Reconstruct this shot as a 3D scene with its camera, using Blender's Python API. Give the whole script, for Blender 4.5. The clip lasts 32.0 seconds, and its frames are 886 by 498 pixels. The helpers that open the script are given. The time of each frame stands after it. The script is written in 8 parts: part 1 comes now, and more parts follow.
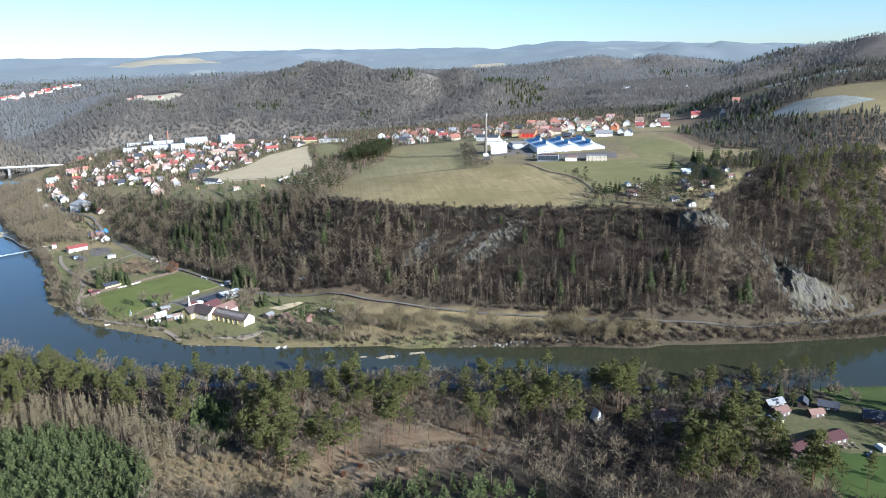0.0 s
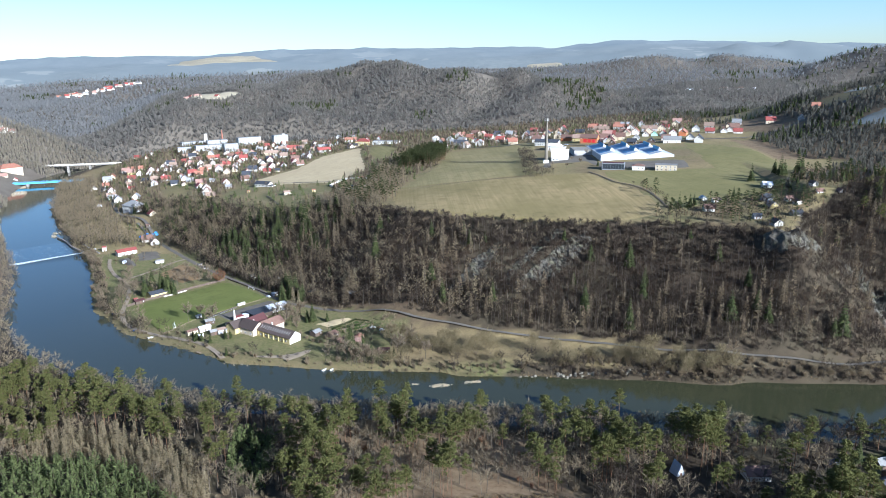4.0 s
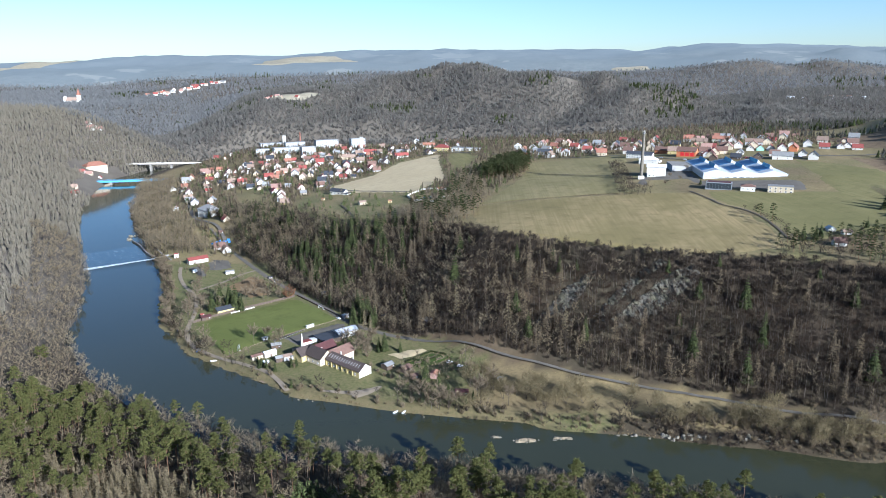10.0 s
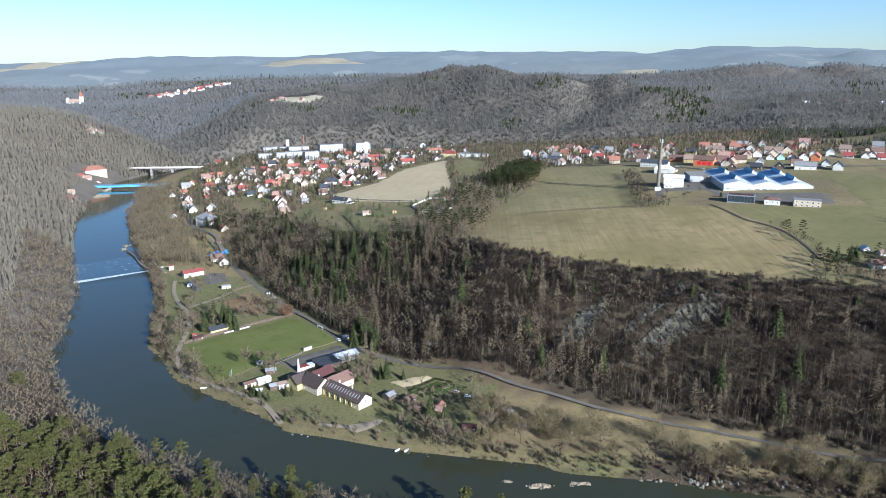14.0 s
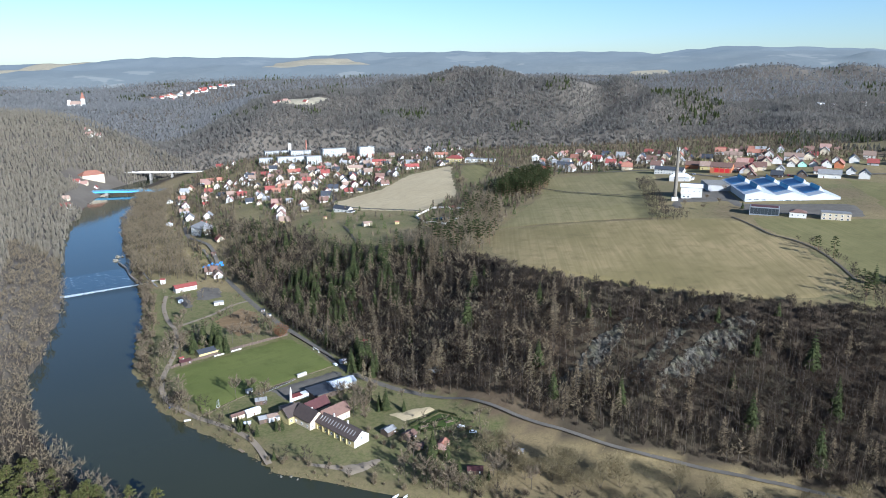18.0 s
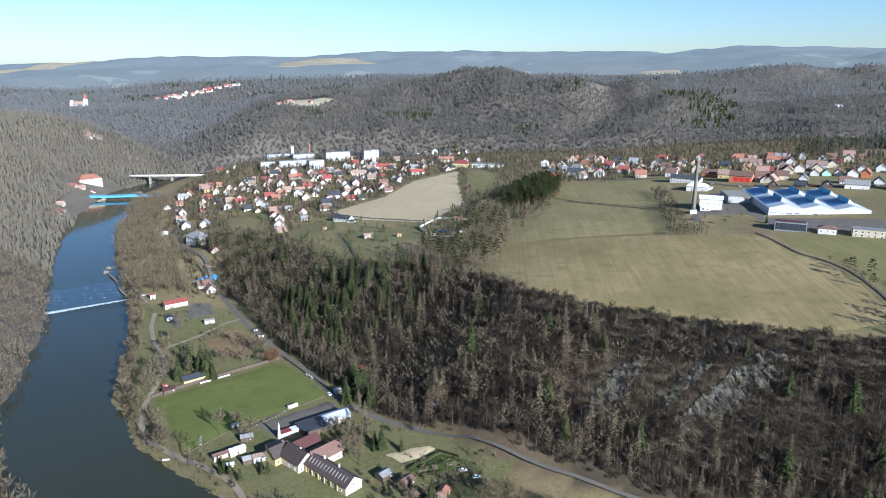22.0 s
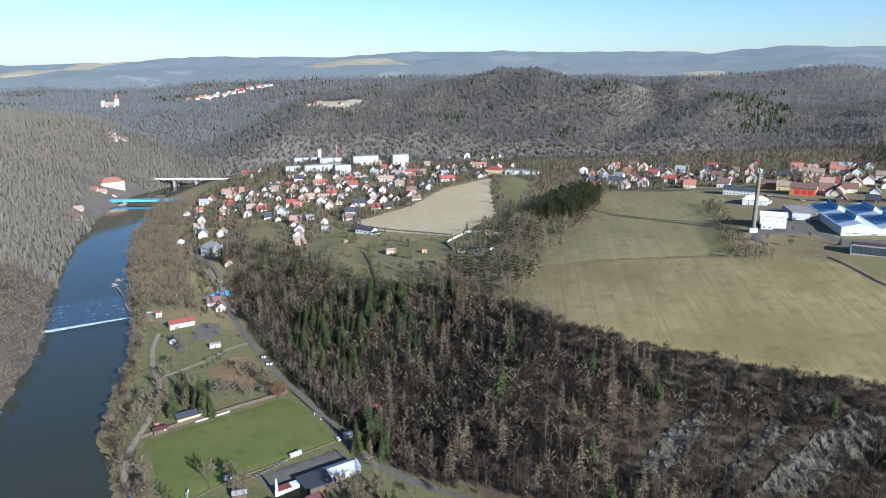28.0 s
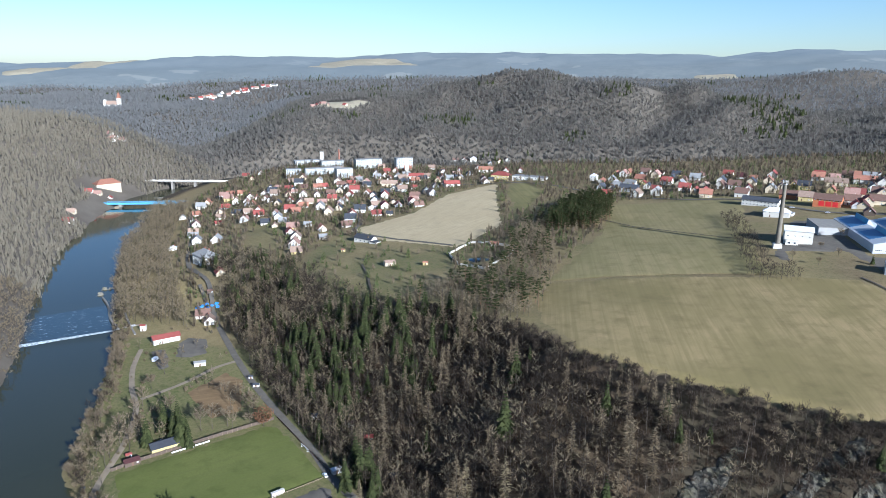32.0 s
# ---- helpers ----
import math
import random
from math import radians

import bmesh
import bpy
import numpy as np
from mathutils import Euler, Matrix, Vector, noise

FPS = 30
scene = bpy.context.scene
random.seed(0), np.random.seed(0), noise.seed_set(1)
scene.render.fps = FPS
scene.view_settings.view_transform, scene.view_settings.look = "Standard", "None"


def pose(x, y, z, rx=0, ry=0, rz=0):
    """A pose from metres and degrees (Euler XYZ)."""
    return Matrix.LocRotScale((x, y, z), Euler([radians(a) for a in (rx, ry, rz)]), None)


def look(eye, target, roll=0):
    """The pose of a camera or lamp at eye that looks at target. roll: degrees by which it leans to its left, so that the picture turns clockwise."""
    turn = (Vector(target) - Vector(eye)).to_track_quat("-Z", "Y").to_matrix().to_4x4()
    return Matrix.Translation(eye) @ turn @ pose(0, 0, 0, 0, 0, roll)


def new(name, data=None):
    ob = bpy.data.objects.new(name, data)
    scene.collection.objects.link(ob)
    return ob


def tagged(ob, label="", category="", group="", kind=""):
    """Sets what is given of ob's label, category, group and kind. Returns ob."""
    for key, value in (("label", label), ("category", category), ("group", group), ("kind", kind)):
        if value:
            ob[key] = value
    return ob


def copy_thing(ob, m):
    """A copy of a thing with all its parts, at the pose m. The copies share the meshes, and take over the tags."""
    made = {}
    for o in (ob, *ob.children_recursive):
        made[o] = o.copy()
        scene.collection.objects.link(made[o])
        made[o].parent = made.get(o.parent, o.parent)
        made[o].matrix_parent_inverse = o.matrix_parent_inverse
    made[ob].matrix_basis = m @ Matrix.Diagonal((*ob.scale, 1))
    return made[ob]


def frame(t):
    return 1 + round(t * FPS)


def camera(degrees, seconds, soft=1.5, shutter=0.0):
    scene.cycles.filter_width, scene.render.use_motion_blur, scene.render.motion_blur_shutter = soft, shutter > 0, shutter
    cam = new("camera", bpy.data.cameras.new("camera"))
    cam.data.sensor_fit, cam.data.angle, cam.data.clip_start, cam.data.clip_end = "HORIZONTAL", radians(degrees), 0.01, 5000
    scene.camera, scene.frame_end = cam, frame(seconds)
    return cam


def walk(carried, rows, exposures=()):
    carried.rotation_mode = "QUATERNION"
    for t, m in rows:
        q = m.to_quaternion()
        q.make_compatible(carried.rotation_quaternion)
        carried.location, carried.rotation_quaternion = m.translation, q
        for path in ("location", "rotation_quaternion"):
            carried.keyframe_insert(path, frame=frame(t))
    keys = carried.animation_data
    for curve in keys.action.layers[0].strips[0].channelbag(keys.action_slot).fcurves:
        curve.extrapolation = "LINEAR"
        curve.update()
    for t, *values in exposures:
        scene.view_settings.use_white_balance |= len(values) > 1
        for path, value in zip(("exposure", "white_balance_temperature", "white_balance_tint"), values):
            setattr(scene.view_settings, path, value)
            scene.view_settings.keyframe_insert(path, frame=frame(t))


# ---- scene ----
cam = camera(64.56, 32.0, 0.9)
PATH = [
    (0.0, look((0.00, 0.00, 190.00), (0.00, 484.23, 65.40), -0.884)),
    (1.0, look((-1.56, 10.25, 190.82), (-9.22, 494.39, 66.11), -0.798)),
    (2.0, look((-3.38, 20.38, 191.73), (-20.22, 504.27, 66.97), -0.721)),
    (3.0, look((-5.23, 30.42, 192.70), (-31.40, 513.89, 67.93), -0.677)),
    (3.5, look((-6.19, 35.24, 193.22), (-36.85, 518.41, 68.31), -0.659)),
    (5.5, look((-10.74, 54.02, 195.46), (-60.47, 535.44, 69.90), -0.542)),
    (6.0, look((-12.15, 58.47, 195.94), (-67.18, 539.30, 70.34), -0.501)),
    (7.0, look((-14.94, 67.29, 196.73), (-78.20, 547.07, 71.00), -0.385)),
    (8.0, look((-17.64, 76.08, 197.56), (-88.72, 554.82, 72.03), -0.268)),
    (9.0, look((-20.23, 84.29, 198.38), (-99.36, 561.94, 73.53), -0.138)),
    (10.0, look((-22.67, 93.04, 199.23), (-108.16, 569.70, 74.82), 0.007)),
    (11.0, look((-24.55, 101.60, 200.11), (-111.32, 578.10, 75.95), 0.109)),
    (12.0, look((-26.39, 110.30, 201.12), (-114.11, 586.68, 77.16), 0.156)),
    (13.0, look((-27.94, 119.16, 202.18), (-116.67, 595.41, 78.45), 0.173)),
    (14.0, look((-29.68, 128.29, 203.05), (-119.36, 604.40, 79.44), 0.213)),
    (14.5, look((-30.43, 132.88, 203.48), (-120.74, 608.89, 79.95), 0.226)),
    (16.5, look((-33.41, 151.41, 205.40), (-125.98, 627.01, 81.96), 0.221)),
    (17.0, look((-34.06, 156.14, 205.90), (-127.03, 631.63, 82.34), 0.209)),
    (18.0, look((-35.17, 165.75, 206.88), (-129.40, 640.96, 83.20), 0.154)),
    (19.0, look((-36.31, 176.04, 208.07), (-132.05, 650.90, 84.20), 0.128)),
    (20.0, look((-37.16, 185.75, 209.55), (-134.36, 660.22, 85.32), 0.159)),
    (21.0, look((-38.15, 195.07, 211.14), (-136.74, 669.19, 86.65), 0.215)),
    (22.0, look((-39.52, 204.72, 212.29), (-139.25, 678.53, 87.57), 0.228)),
    (23.0, look((-41.01, 214.86, 212.70), (-143.56, 688.07, 87.96), 0.214)),
    (24.0, look((-42.18, 224.98, 212.69), (-146.96, 697.76, 88.17), 0.227)),
    (25.0, look((-43.54, 235.22, 212.49), (-151.25, 707.32, 87.90), 0.228)),
    (26.0, look((-45.44, 245.43, 212.28), (-159.23, 716.10, 87.69), 0.210)),
    (26.5, look((-46.30, 250.28, 212.30), (-163.60, 720.13, 87.86), 0.221)),
    (28.5, look((-49.32, 269.71, 212.55), (-172.96, 737.89, 87.97), 0.282)),
    (29.0, look((-50.10, 274.58, 212.60), (-174.47, 742.53, 87.88), 0.291)),
    (30.0, look((-51.85, 284.11, 212.68), (-177.42, 751.73, 87.92), 0.340)),
    (31.0, look((-53.61, 293.52, 212.79), (-180.46, 760.84, 88.23), 0.502)),
    (32.0, look((-54.65, 301.83, 212.96), (-181.93, 769.22, 89.11), 0.735)),
]
walk(cam, PATH, [(0.0, 1.66, 5170, 9), (10.0, 1.47, 5170, 9), (20.0, 1.35, 5170, 9), (32.0, 1.32, 5170, 9)])

# ---------------------------------------------------------------- sky and sun
SUN_AZ, SUN_EL = 131.0, 22.0      # clockwise from +y, and above the horizon
world = bpy.data.worlds.new("sky")
scene.world = world
world.use_nodes = True
sky = world.node_tree.nodes.new("ShaderNodeTexSky")
sky.sky_type, sky.sun_disc = "NISHITA", False
sky.sun_elevation, sky.sun_rotation = radians(SUN_EL), radians(SUN_AZ)
sky.altitude, sky.air_density, sky.dust_density, sky.ozone_density = 300, 1.0, 0.5, 3.0
back = world.node_tree.nodes["Background"]
back.inputs["Strength"].default_value = 0.055
world.node_tree.links.new(sky.outputs[0], back.inputs["Color"])
sun = new("sun", bpy.data.lights.new("sun", "SUN"))
sun.data.energy, sun.data.angle, sun.data.color = 5.0, radians(0.53), (1.0, 0.94, 0.85)
_a, _e = radians(SUN_AZ), radians(SUN_EL)
sun.matrix_world = look((math.sin(_a) * math.cos(_e) * 900, math.cos(_a) * math.cos(_e) * 900, math.sin(_e) * 900), (0, 0, 0))

# ---------------------------------------------------------------- materials
def tone(c):
    return (c[0], c[1], c[2], 1.0)


class Nodes:
    """A short hand for building a material's node tree."""

    def __init__(self, name, rough=0.9, metal=0.0, spec=0.3):
        self.mat = bpy.data.materials.new(name)
        self.mat.use_nodes = True
        self.tree = self.mat.node_tree
        self.bsdf = self.tree.nodes["Principled BSDF"]
        self.bsdf.inputs["Roughness"].default_value = rough
        self.bsdf.inputs["Metallic"].default_value = metal
        self.bsdf.inputs["Specular IOR Level"].default_value = spec

    def put(self, kind, **values):
        n = self.tree.nodes.new(kind)
        for key, value in values.items():
            n.inputs[key.replace("_", " ")].default_value = value
        return n

    def link(self, a, b):
        self.tree.links.new(a, b)

    def place(self):
        return self.put("ShaderNodeNewGeometry").outputs["Position"]

    def noise(self, scale, detail=4.0, where=None, rough=0.6):
        n = self.put("ShaderNodeTexNoise", Scale=scale, Detail=detail, Roughness=rough)
        self.link(where or self.place(), n.inputs["Vector"])
        return n.outputs["Fac"]

    def mix(self, fac, a, b, how="MIX"):
        n = self.tree.nodes.new("ShaderNodeMix")
        n.data_type, n.blend_type = "RGBA", how
        for socket, value in ((n.inputs[0], fac), (n.inputs[6], a), (n.inputs[7], b)):
            if isinstance(value, (int, float)):
                socket.default_value = value
            elif isinstance(value, tuple):
                socket.default_value = tone(value)
            else:
                self.link(value, socket)
        return n.outputs[2]

    def span(self, value, a, b, c=0.0, d=1.0):
        n = self.tree.nodes.new("ShaderNodeMapRange")
        self.link(value, n.inputs[0])
        for i, v in enumerate((a, b, c, d)):
            n.inputs[i + 1].default_value = v
        return n.outputs[0]

    def colour(self, value):
        if isinstance(value, tuple):
            self.bsdf.inputs["Base Color"].default_value = tone(value)
        else:
            self.link(value, self.bsdf.inputs["Base Color"])
        return self

    def bump(self, value, strength=0.4, distance=0.1):
        n = self.put("ShaderNodeBump", Strength=strength, Distance=distance)
        self.link(value, n.inputs["Height"])
        self.link(n.outputs[0], self.bsdf.inputs["Normal"])
        return self


def plain(name, c, rough=0.85, spread=0.25, scale=0.6, metal=0.0, each=0.0, spec=0.3, fine=6.0):
    """A surface of one colour with stains, grain and, where each is set, a tint of its own for every object."""
    k = Nodes(name, rough, metal, spec)
    dark = tuple(v * (1 - spread) for v in c)
    light = tuple(min(1, v * (1 + spread * 0.6)) for v in c)
    col = k.mix(k.span(k.noise(scale, 5), 0.3, 0.7), dark, light)
    col = k.mix(0.35, col, k.mix(k.noise(fine, 3), tuple(v * 0.6 for v in c), light))
    if each:
        info = k.put("ShaderNodeObjectInfo")
        hsv = k.put("ShaderNodeHueSaturation")
        k.link(k.span(info.outputs["Random"], 0, 1, 1 - each, 1 + each), hsv.inputs["Value"])
        k.link(col, hsv.inputs["Color"])
        col = hsv.outputs[0]
    k.colour(col).bump(k.noise(fine, 4), 0.3, 0.03)
    return k.mat


def foliage(name, a, b, rough=0.85, through_light=None):
    """Twigs or needles: each piece of the crown takes its own tone between two colours."""
    k = Nodes(name, rough, 0, 0.15)
    geo = k.put("ShaderNodeNewGeometry")
    col = k.mix(geo.outputs["Random Per Island"], a, b)
    big = k.noise(0.035, 3)
    col = k.mix(k.span(big, 0.35, 0.65, 0, 0.55), col, tuple(0.5 * (u + v) * 0.8 for u, v in zip(a, b)))
    k.colour(col)
    # light passes between the twigs: half of it scatters through
    thin = k.put("ShaderNodeBsdfTranslucent")
    k.link(col, thin.inputs["Color"])
    both = k.put("ShaderNodeMixShader", Fac=0.5 if through_light is None else through_light)
    k.link(k.bsdf.outputs[0], both.inputs[1])
    k.link(thin.outputs[0], both.inputs[2])
    k.link(both.outputs[0], k.tree.nodes["Material Output"].inputs["Surface"])
    return k.mat


def ground_material():
    k = Nodes("ground_cover", 0.95, 0, 0.15)
    cover = k.put("ShaderNodeVertexColor")
    cover.layer_name = "cover"
    parts = k.put("ShaderNodeSeparateColor")
    k.link(cover.outputs[0], parts.inputs[0])
    wood, green, dry = parts.outputs
    grey_floor = cover.outputs["Alpha"]
    n1, n2, n3 = k.noise(0.02, 6), k.noise(0.15, 6), k.noise(1.2, 5)
    soil = k.mix(k.span(n2, 0.35, 0.65), (0.23, 0.152, 0.084), (0.32, 0.228, 0.132))
    leaf = k.mix(k.span(n2, 0.3, 0.7), (0.031, 0.023, 0.015), (0.070, 0.051, 0.034))
    leaf = k.mix(k.span(n1, 0.4, 0.62, 0, 0.5), leaf, (0.066, 0.058, 0.034))
    grass = k.mix(k.span(n1, 0.35, 0.65), (0.086, 0.110, 0.028), (0.146, 0.144, 0.050))
    grass = k.mix(k.span(n2, 0.45, 0.7, 0, 0.6), grass, (0.165, 0.138, 0.068))
    straw = k.mix(k.span(n2, 0.3, 0.7), (0.300, 0.228, 0.112), (0.190, 0.146, 0.066))
    n4 = k.noise(0.42, 5, rough=0.7)
    grass = k.mix(k.span(n4, 0.42, 0.66, 0, 0.7), grass, (0.185, 0.150, 0.075))
    grass = k.mix(k.span(n4, 0.5, 0.3, 0, 0.55), grass, (0.055, 0.070, 0.020))
    straw = k.mix(k.span(n4, 0.5, 0.3, 0, 0.6), straw, (0.115, 0.088, 0.042))
    soil = k.mix(k.span(n4, 0.5, 0.3, 0, 0.6), soil, (0.120, 0.075, 0.042))
    col = k.mix(dry, k.mix(green, k.mix(wood, soil, leaf), grass), straw)
    # greyer floor for the far land and the western bank
    grey = k.mix(k.span(n1, 0.38, 0.64), (0.094, 0.080, 0.064), (0.135, 0.116, 0.093))
    col = k.mix(grey_floor, col, grey)
    col = k.mix(k.span(n3, 0.3, 0.75, 0.0, 0.35), col, (0.07, 0.052, 0.030))
    k.colour(col).bump(n3, 0.6, 0.35)
    return k.mat


def field_material(name, a, b, streak, angle):
    """Mown winter grass or stubble with the long lines that machines leave."""
    k = Nodes(name, 0.95, 0, 0.12)
    turn = k.put("ShaderNodeMapping")
    turn.inputs["Rotation"].default_value = (0, 0, radians(90 - angle))
    k.link(k.place(), turn.inputs["Vector"])
    draw = k.put("ShaderNodeMapping")
    draw.inputs["Scale"].default_value = (1.0, 0.012, 1.0)
    k.link(turn.outputs[0], draw.inputs["Vector"])
    lines = k.noise(0.45, 4, draw.outputs[0])
    n1, n2 = k.noise(0.012, 5), k.noise(0.09, 6)
    col = k.mix(k.span(n1, 0.38, 0.62), a, b)
    col = k.mix(k.span(lines, 0.42, 0.62, 0, 0.55), col, streak)
    col = k.mix(k.span(n2, 0.5, 0.72, 0, 0.6), col, tuple(v * 0.68 for v in a))
    fine = k.noise(0.8, 5)
    col = k.mix(k.span(fine, 0.35, 0.7, 0, 0.3), col, tuple(v * 0.6 for v in b))
    k.colour(col).bump(fine, 0.5, 0.2)
    return k.mat


def water_material():
    k = Nodes("river_water", 0.06, 0, 0.5)
    n = k.noise(0.01, 4)
    k.colour(k.mix(n, (0.024, 0.026, 0.013), (0.034, 0.035, 0.018)))
    w = k.noise(0.5, 5)
    k.bump(w, 0.09, 0.10)
    k.bsdf.inputs["IOR"].default_value = 1.33
    return k.mat


def rock_material(name, pale):
    k = Nodes(name, 0.9, 0, 0.25)
    v = k.put("ShaderNodeTexVoronoi", Scale=0.35)
    k.link(k.place(), v.inputs["Vector"])
    n = k.noise(0.8, 8)
    col = k.mix(k.span(n, 0.3, 0.7), (0.030 * pale, 0.0265 * pale, 0.0215 * pale), (0.112 * pale, 0.100 * pale, 0.078 * pale))
    col = k.mix(k.span(k.noise(0.15, 4), 0.45, 0.7, 0, 0.7), col, (0.11, 0.10, 0.055))
    k.colour(col).bump(n, 0.9, 0.6)
    return k.mat


MAT_GROUND = ground_material()
MAT_WATER = water_material()
MAT_ROCK = rock_material("grey_rock", 1.0)
MAT_STONE = rock_material("river_stone", 2.2)
MAT_CRAG = rock_material("pale_crag", 1.05)
MAT_FIELD_OLIVE = field_material("olive_stubble", (0.178, 0.142, 0.060), (0.284, 0.213, 0.103), (0.150, 0.121, 0.051), 97)
MAT_FIELD_TAN = field_material("tan_stubble", (0.47, 0.375, 0.225), (0.43, 0.340, 0.200), (0.36, 0.285, 0.16), 70)
MAT_FIELD_UPPER = field_material("upper_stubble", (0.184, 0.156, 0.067), (0.246, 0.198, 0.094), (0.158, 0.136, 0.057), 97)
MAT_FIELD_FAR = field_material("far_stubble", (0.27, 0.235, 0.165), (0.31, 0.27, 0.19), (0.24, 0.21, 0.145), 80)
MAT_FROST = field_material("frosted_grass", (0.20, 0.20, 0.165), (0.30, 0.31, 0.30), (0.18, 0.165, 0.10), 60)
MAT_MEADOW = field_material("winter_meadow", (0.148, 0.132, 0.053), (0.190, 0.163, 0.070), (0.130, 0.117, 0.045), 110)
MAT_PITCH = field_material("pitch_grass", (0.090, 0.104, 0.026), (0.120, 0.128, 0.036), (0.104, 0.112, 0.034), 53)
MAT_ASPHALT = plain("asphalt", (0.125, 0.110, 0.090), 0.95, 0.25, 0.2, spec=0.1)
MAT_GRAVEL = plain("gravel", (0.22, 0.175, 0.122), 0.95, 0.25, 0.2)
MAT_GOLD = foliage("dry_leaves", (0.17, 0.085, 0.045), (0.27, 0.15, 0.085))
MAT_BARK = foliage("bark", (0.075, 0.060, 0.045), (0.17, 0.14, 0.108))
MAT_PINE_BARK = foliage("pine_bark", (0.17, 0.10, 0.06), (0.26, 0.16, 0.10))
MAT_TWIG = foliage("bare_twigs", (0.028, 0.021, 0.016), (0.098, 0.075, 0.054))
MAT_UNDER = foliage("russet_underbrush", (0.038, 0.024, 0.016), (0.108, 0.071, 0.045))
MAT_SLOPE_TWIG = foliage("slope_twigs", (0.048, 0.035, 0.024), (0.166, 0.122, 0.082))
MAT_POLE = foliage("grey_stems", (0.10, 0.085, 0.068), (0.24, 0.205, 0.165))
MAT_TOWN = foliage("garden_twigs", (0.085, 0.066, 0.044), (0.205, 0.162, 0.112))
MAT_BROWN = foliage("brown_twigs", (0.160, 0.122, 0.078), (0.305, 0.240, 0.160))
MAT_PALE = foliage("pale_twigs", (0.190, 0.149, 0.092), (0.312, 0.247, 0.156))
MAT_WILLOW = foliage("willow_rods", (0.150, 0.120, 0.062), (0.275, 0.222, 0.125))
MAT_STRAW = foliage("dry_reeds", (0.19, 0.137, 0.070), (0.36, 0.275, 0.152))
MAT_LARCH = foliage("larch_twigs", (0.195, 0.156, 0.090), (0.335, 0.272, 0.162))
MAT_SLOPE_LARCH = foliage("dark_larch_twigs", (0.128, 0.098, 0.060), (0.268, 0.208, 0.130))
MAT_SPRUCE = foliage("spruce_needles", (0.034, 0.043, 0.017), (0.088, 0.098, 0.035))
MAT_YOUNG = foliage("young_spruce_needles", (0.068, 0.090, 0.032), (0.190, 0.208, 0.080))
MAT_PINE = foliage("pine_needles", (0.062, 0.070, 0.022), (0.178, 0.170, 0.056))
# hillside, far and beyond woods are mixed paler: haze put into their colours
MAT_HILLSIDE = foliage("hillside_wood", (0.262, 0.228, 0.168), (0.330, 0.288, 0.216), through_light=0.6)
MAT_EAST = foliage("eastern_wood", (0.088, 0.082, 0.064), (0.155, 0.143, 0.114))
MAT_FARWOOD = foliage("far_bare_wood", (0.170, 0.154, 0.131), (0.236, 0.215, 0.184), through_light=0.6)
MAT_BEYOND = foliage("haze_pale_wood", (0.208, 0.204, 0.194), (0.266, 0.261, 0.248), through_light=0.6)

# ---------------------------------------------------------------- the lie of the land
# river axis from downstream (east) to upstream; x to the right, y away from the first stand
RIVER = [(1500, 700), (800, 520), (500, 462), (330, 434), (260, 428), (123, 425), (3, 430), (-95, 433), (-195, 443), (-305, 498),
         (-364, 553), (-433, 668), (-486, 738), (-562, 828), (-655, 950), (-770, 1155), (-812, 1260), (-822, 1350), (-790, 1470),
         (-690, 1570), (-500, 1630), (-200, 1600), (150, 1570)]
HALF_WIDTH = 31.0
SPUR_TOP = [(-600, 1410), (-345, 880), (-290, 810), (-200, 750), (-110, 700), (-78, 662), (-30, 636), (60, 612), (130, 600), (168, 585), (215, 560),
            (235, 600), (330, 690), (600, 820), (1300, 1200), (1300, 1450), (100, 1440), (-470, 1520)]


def lattice(ix, iy, seed):
    h = (ix.astype(np.int64) * 374761393 + iy.astype(np.int64) * 668265263 + seed * 974711) & 0xFFFFFFFF
    h = ((h ^ (h >> 13)) * 1274126177) & 0xFFFFFFFF
    return ((h ^ (h >> 16)) & 0xFFFFFF) / float(0xFFFFFF)


def vnoise(x, y, scale, seed=0):
    """Smooth noise from -1 to 1, with features of about that many metres."""
    u, v = np.asarray(x, float) / scale, np.asarray(y, float) / scale
    iu, iv = np.floor(u), np.floor(v)
    fu, fv = u - iu, v - iv
    fu, fv = fu * fu * (3 - 2 * fu), fv * fv * (3 - 2 * fv)
    a, b = lattice(iu, iv, seed), lattice(iu + 1, iv, seed)
    c, d = lattice(iu, iv + 1, seed), lattice(iu + 1, iv + 1, seed)
    return 2 * ((a + (b - a) * fu) * (1 - fv) + (c + (d - c) * fu) * fv) - 1


def line_distance(x, y, points):
    """Distance to a broken line, and the side: positive to the right of its run."""
    best, side = np.full(np.shape(x), 1e9), np.ones(np.shape(x))
    for (ax, ay), (bx, by) in zip(points, points[1:]):
        dx, dy = bx - ax, by - ay
        k = np.clip(((x - ax) * dx + (y - ay) * dy) / (dx * dx + dy * dy), 0, 1)
        d = np.hypot(x - ax - k * dx, y - ay - k * dy)
        s = np.where((x - ax) * dy - (y - ay) * dx > 0, 1.0, -1.0)
        near = d < best
        best, side = np.where(near, d, best), np.where(near, s, side)
    return best, side


def inside(x, y, points):
    hit = np.zeros(np.shape(x), bool)
    for (ax, ay), (bx, by) in zip(points, points[1:] + points[:1]):
        if ay != by:
            hit ^= ((ay > y) != (by > y)) & (x < (bx - ax) * (y - ay) / (by - ay) + ax)
    return hit


def ramp(v, a, b):
    k = np.clip((v - a) / (b - a), 0, 1)
    return k * k * (3 - 2 * k)


def smax(a, b, k):
    return 0.5 * (a + b + np.sqrt((a - b) ** 2 + k * k))


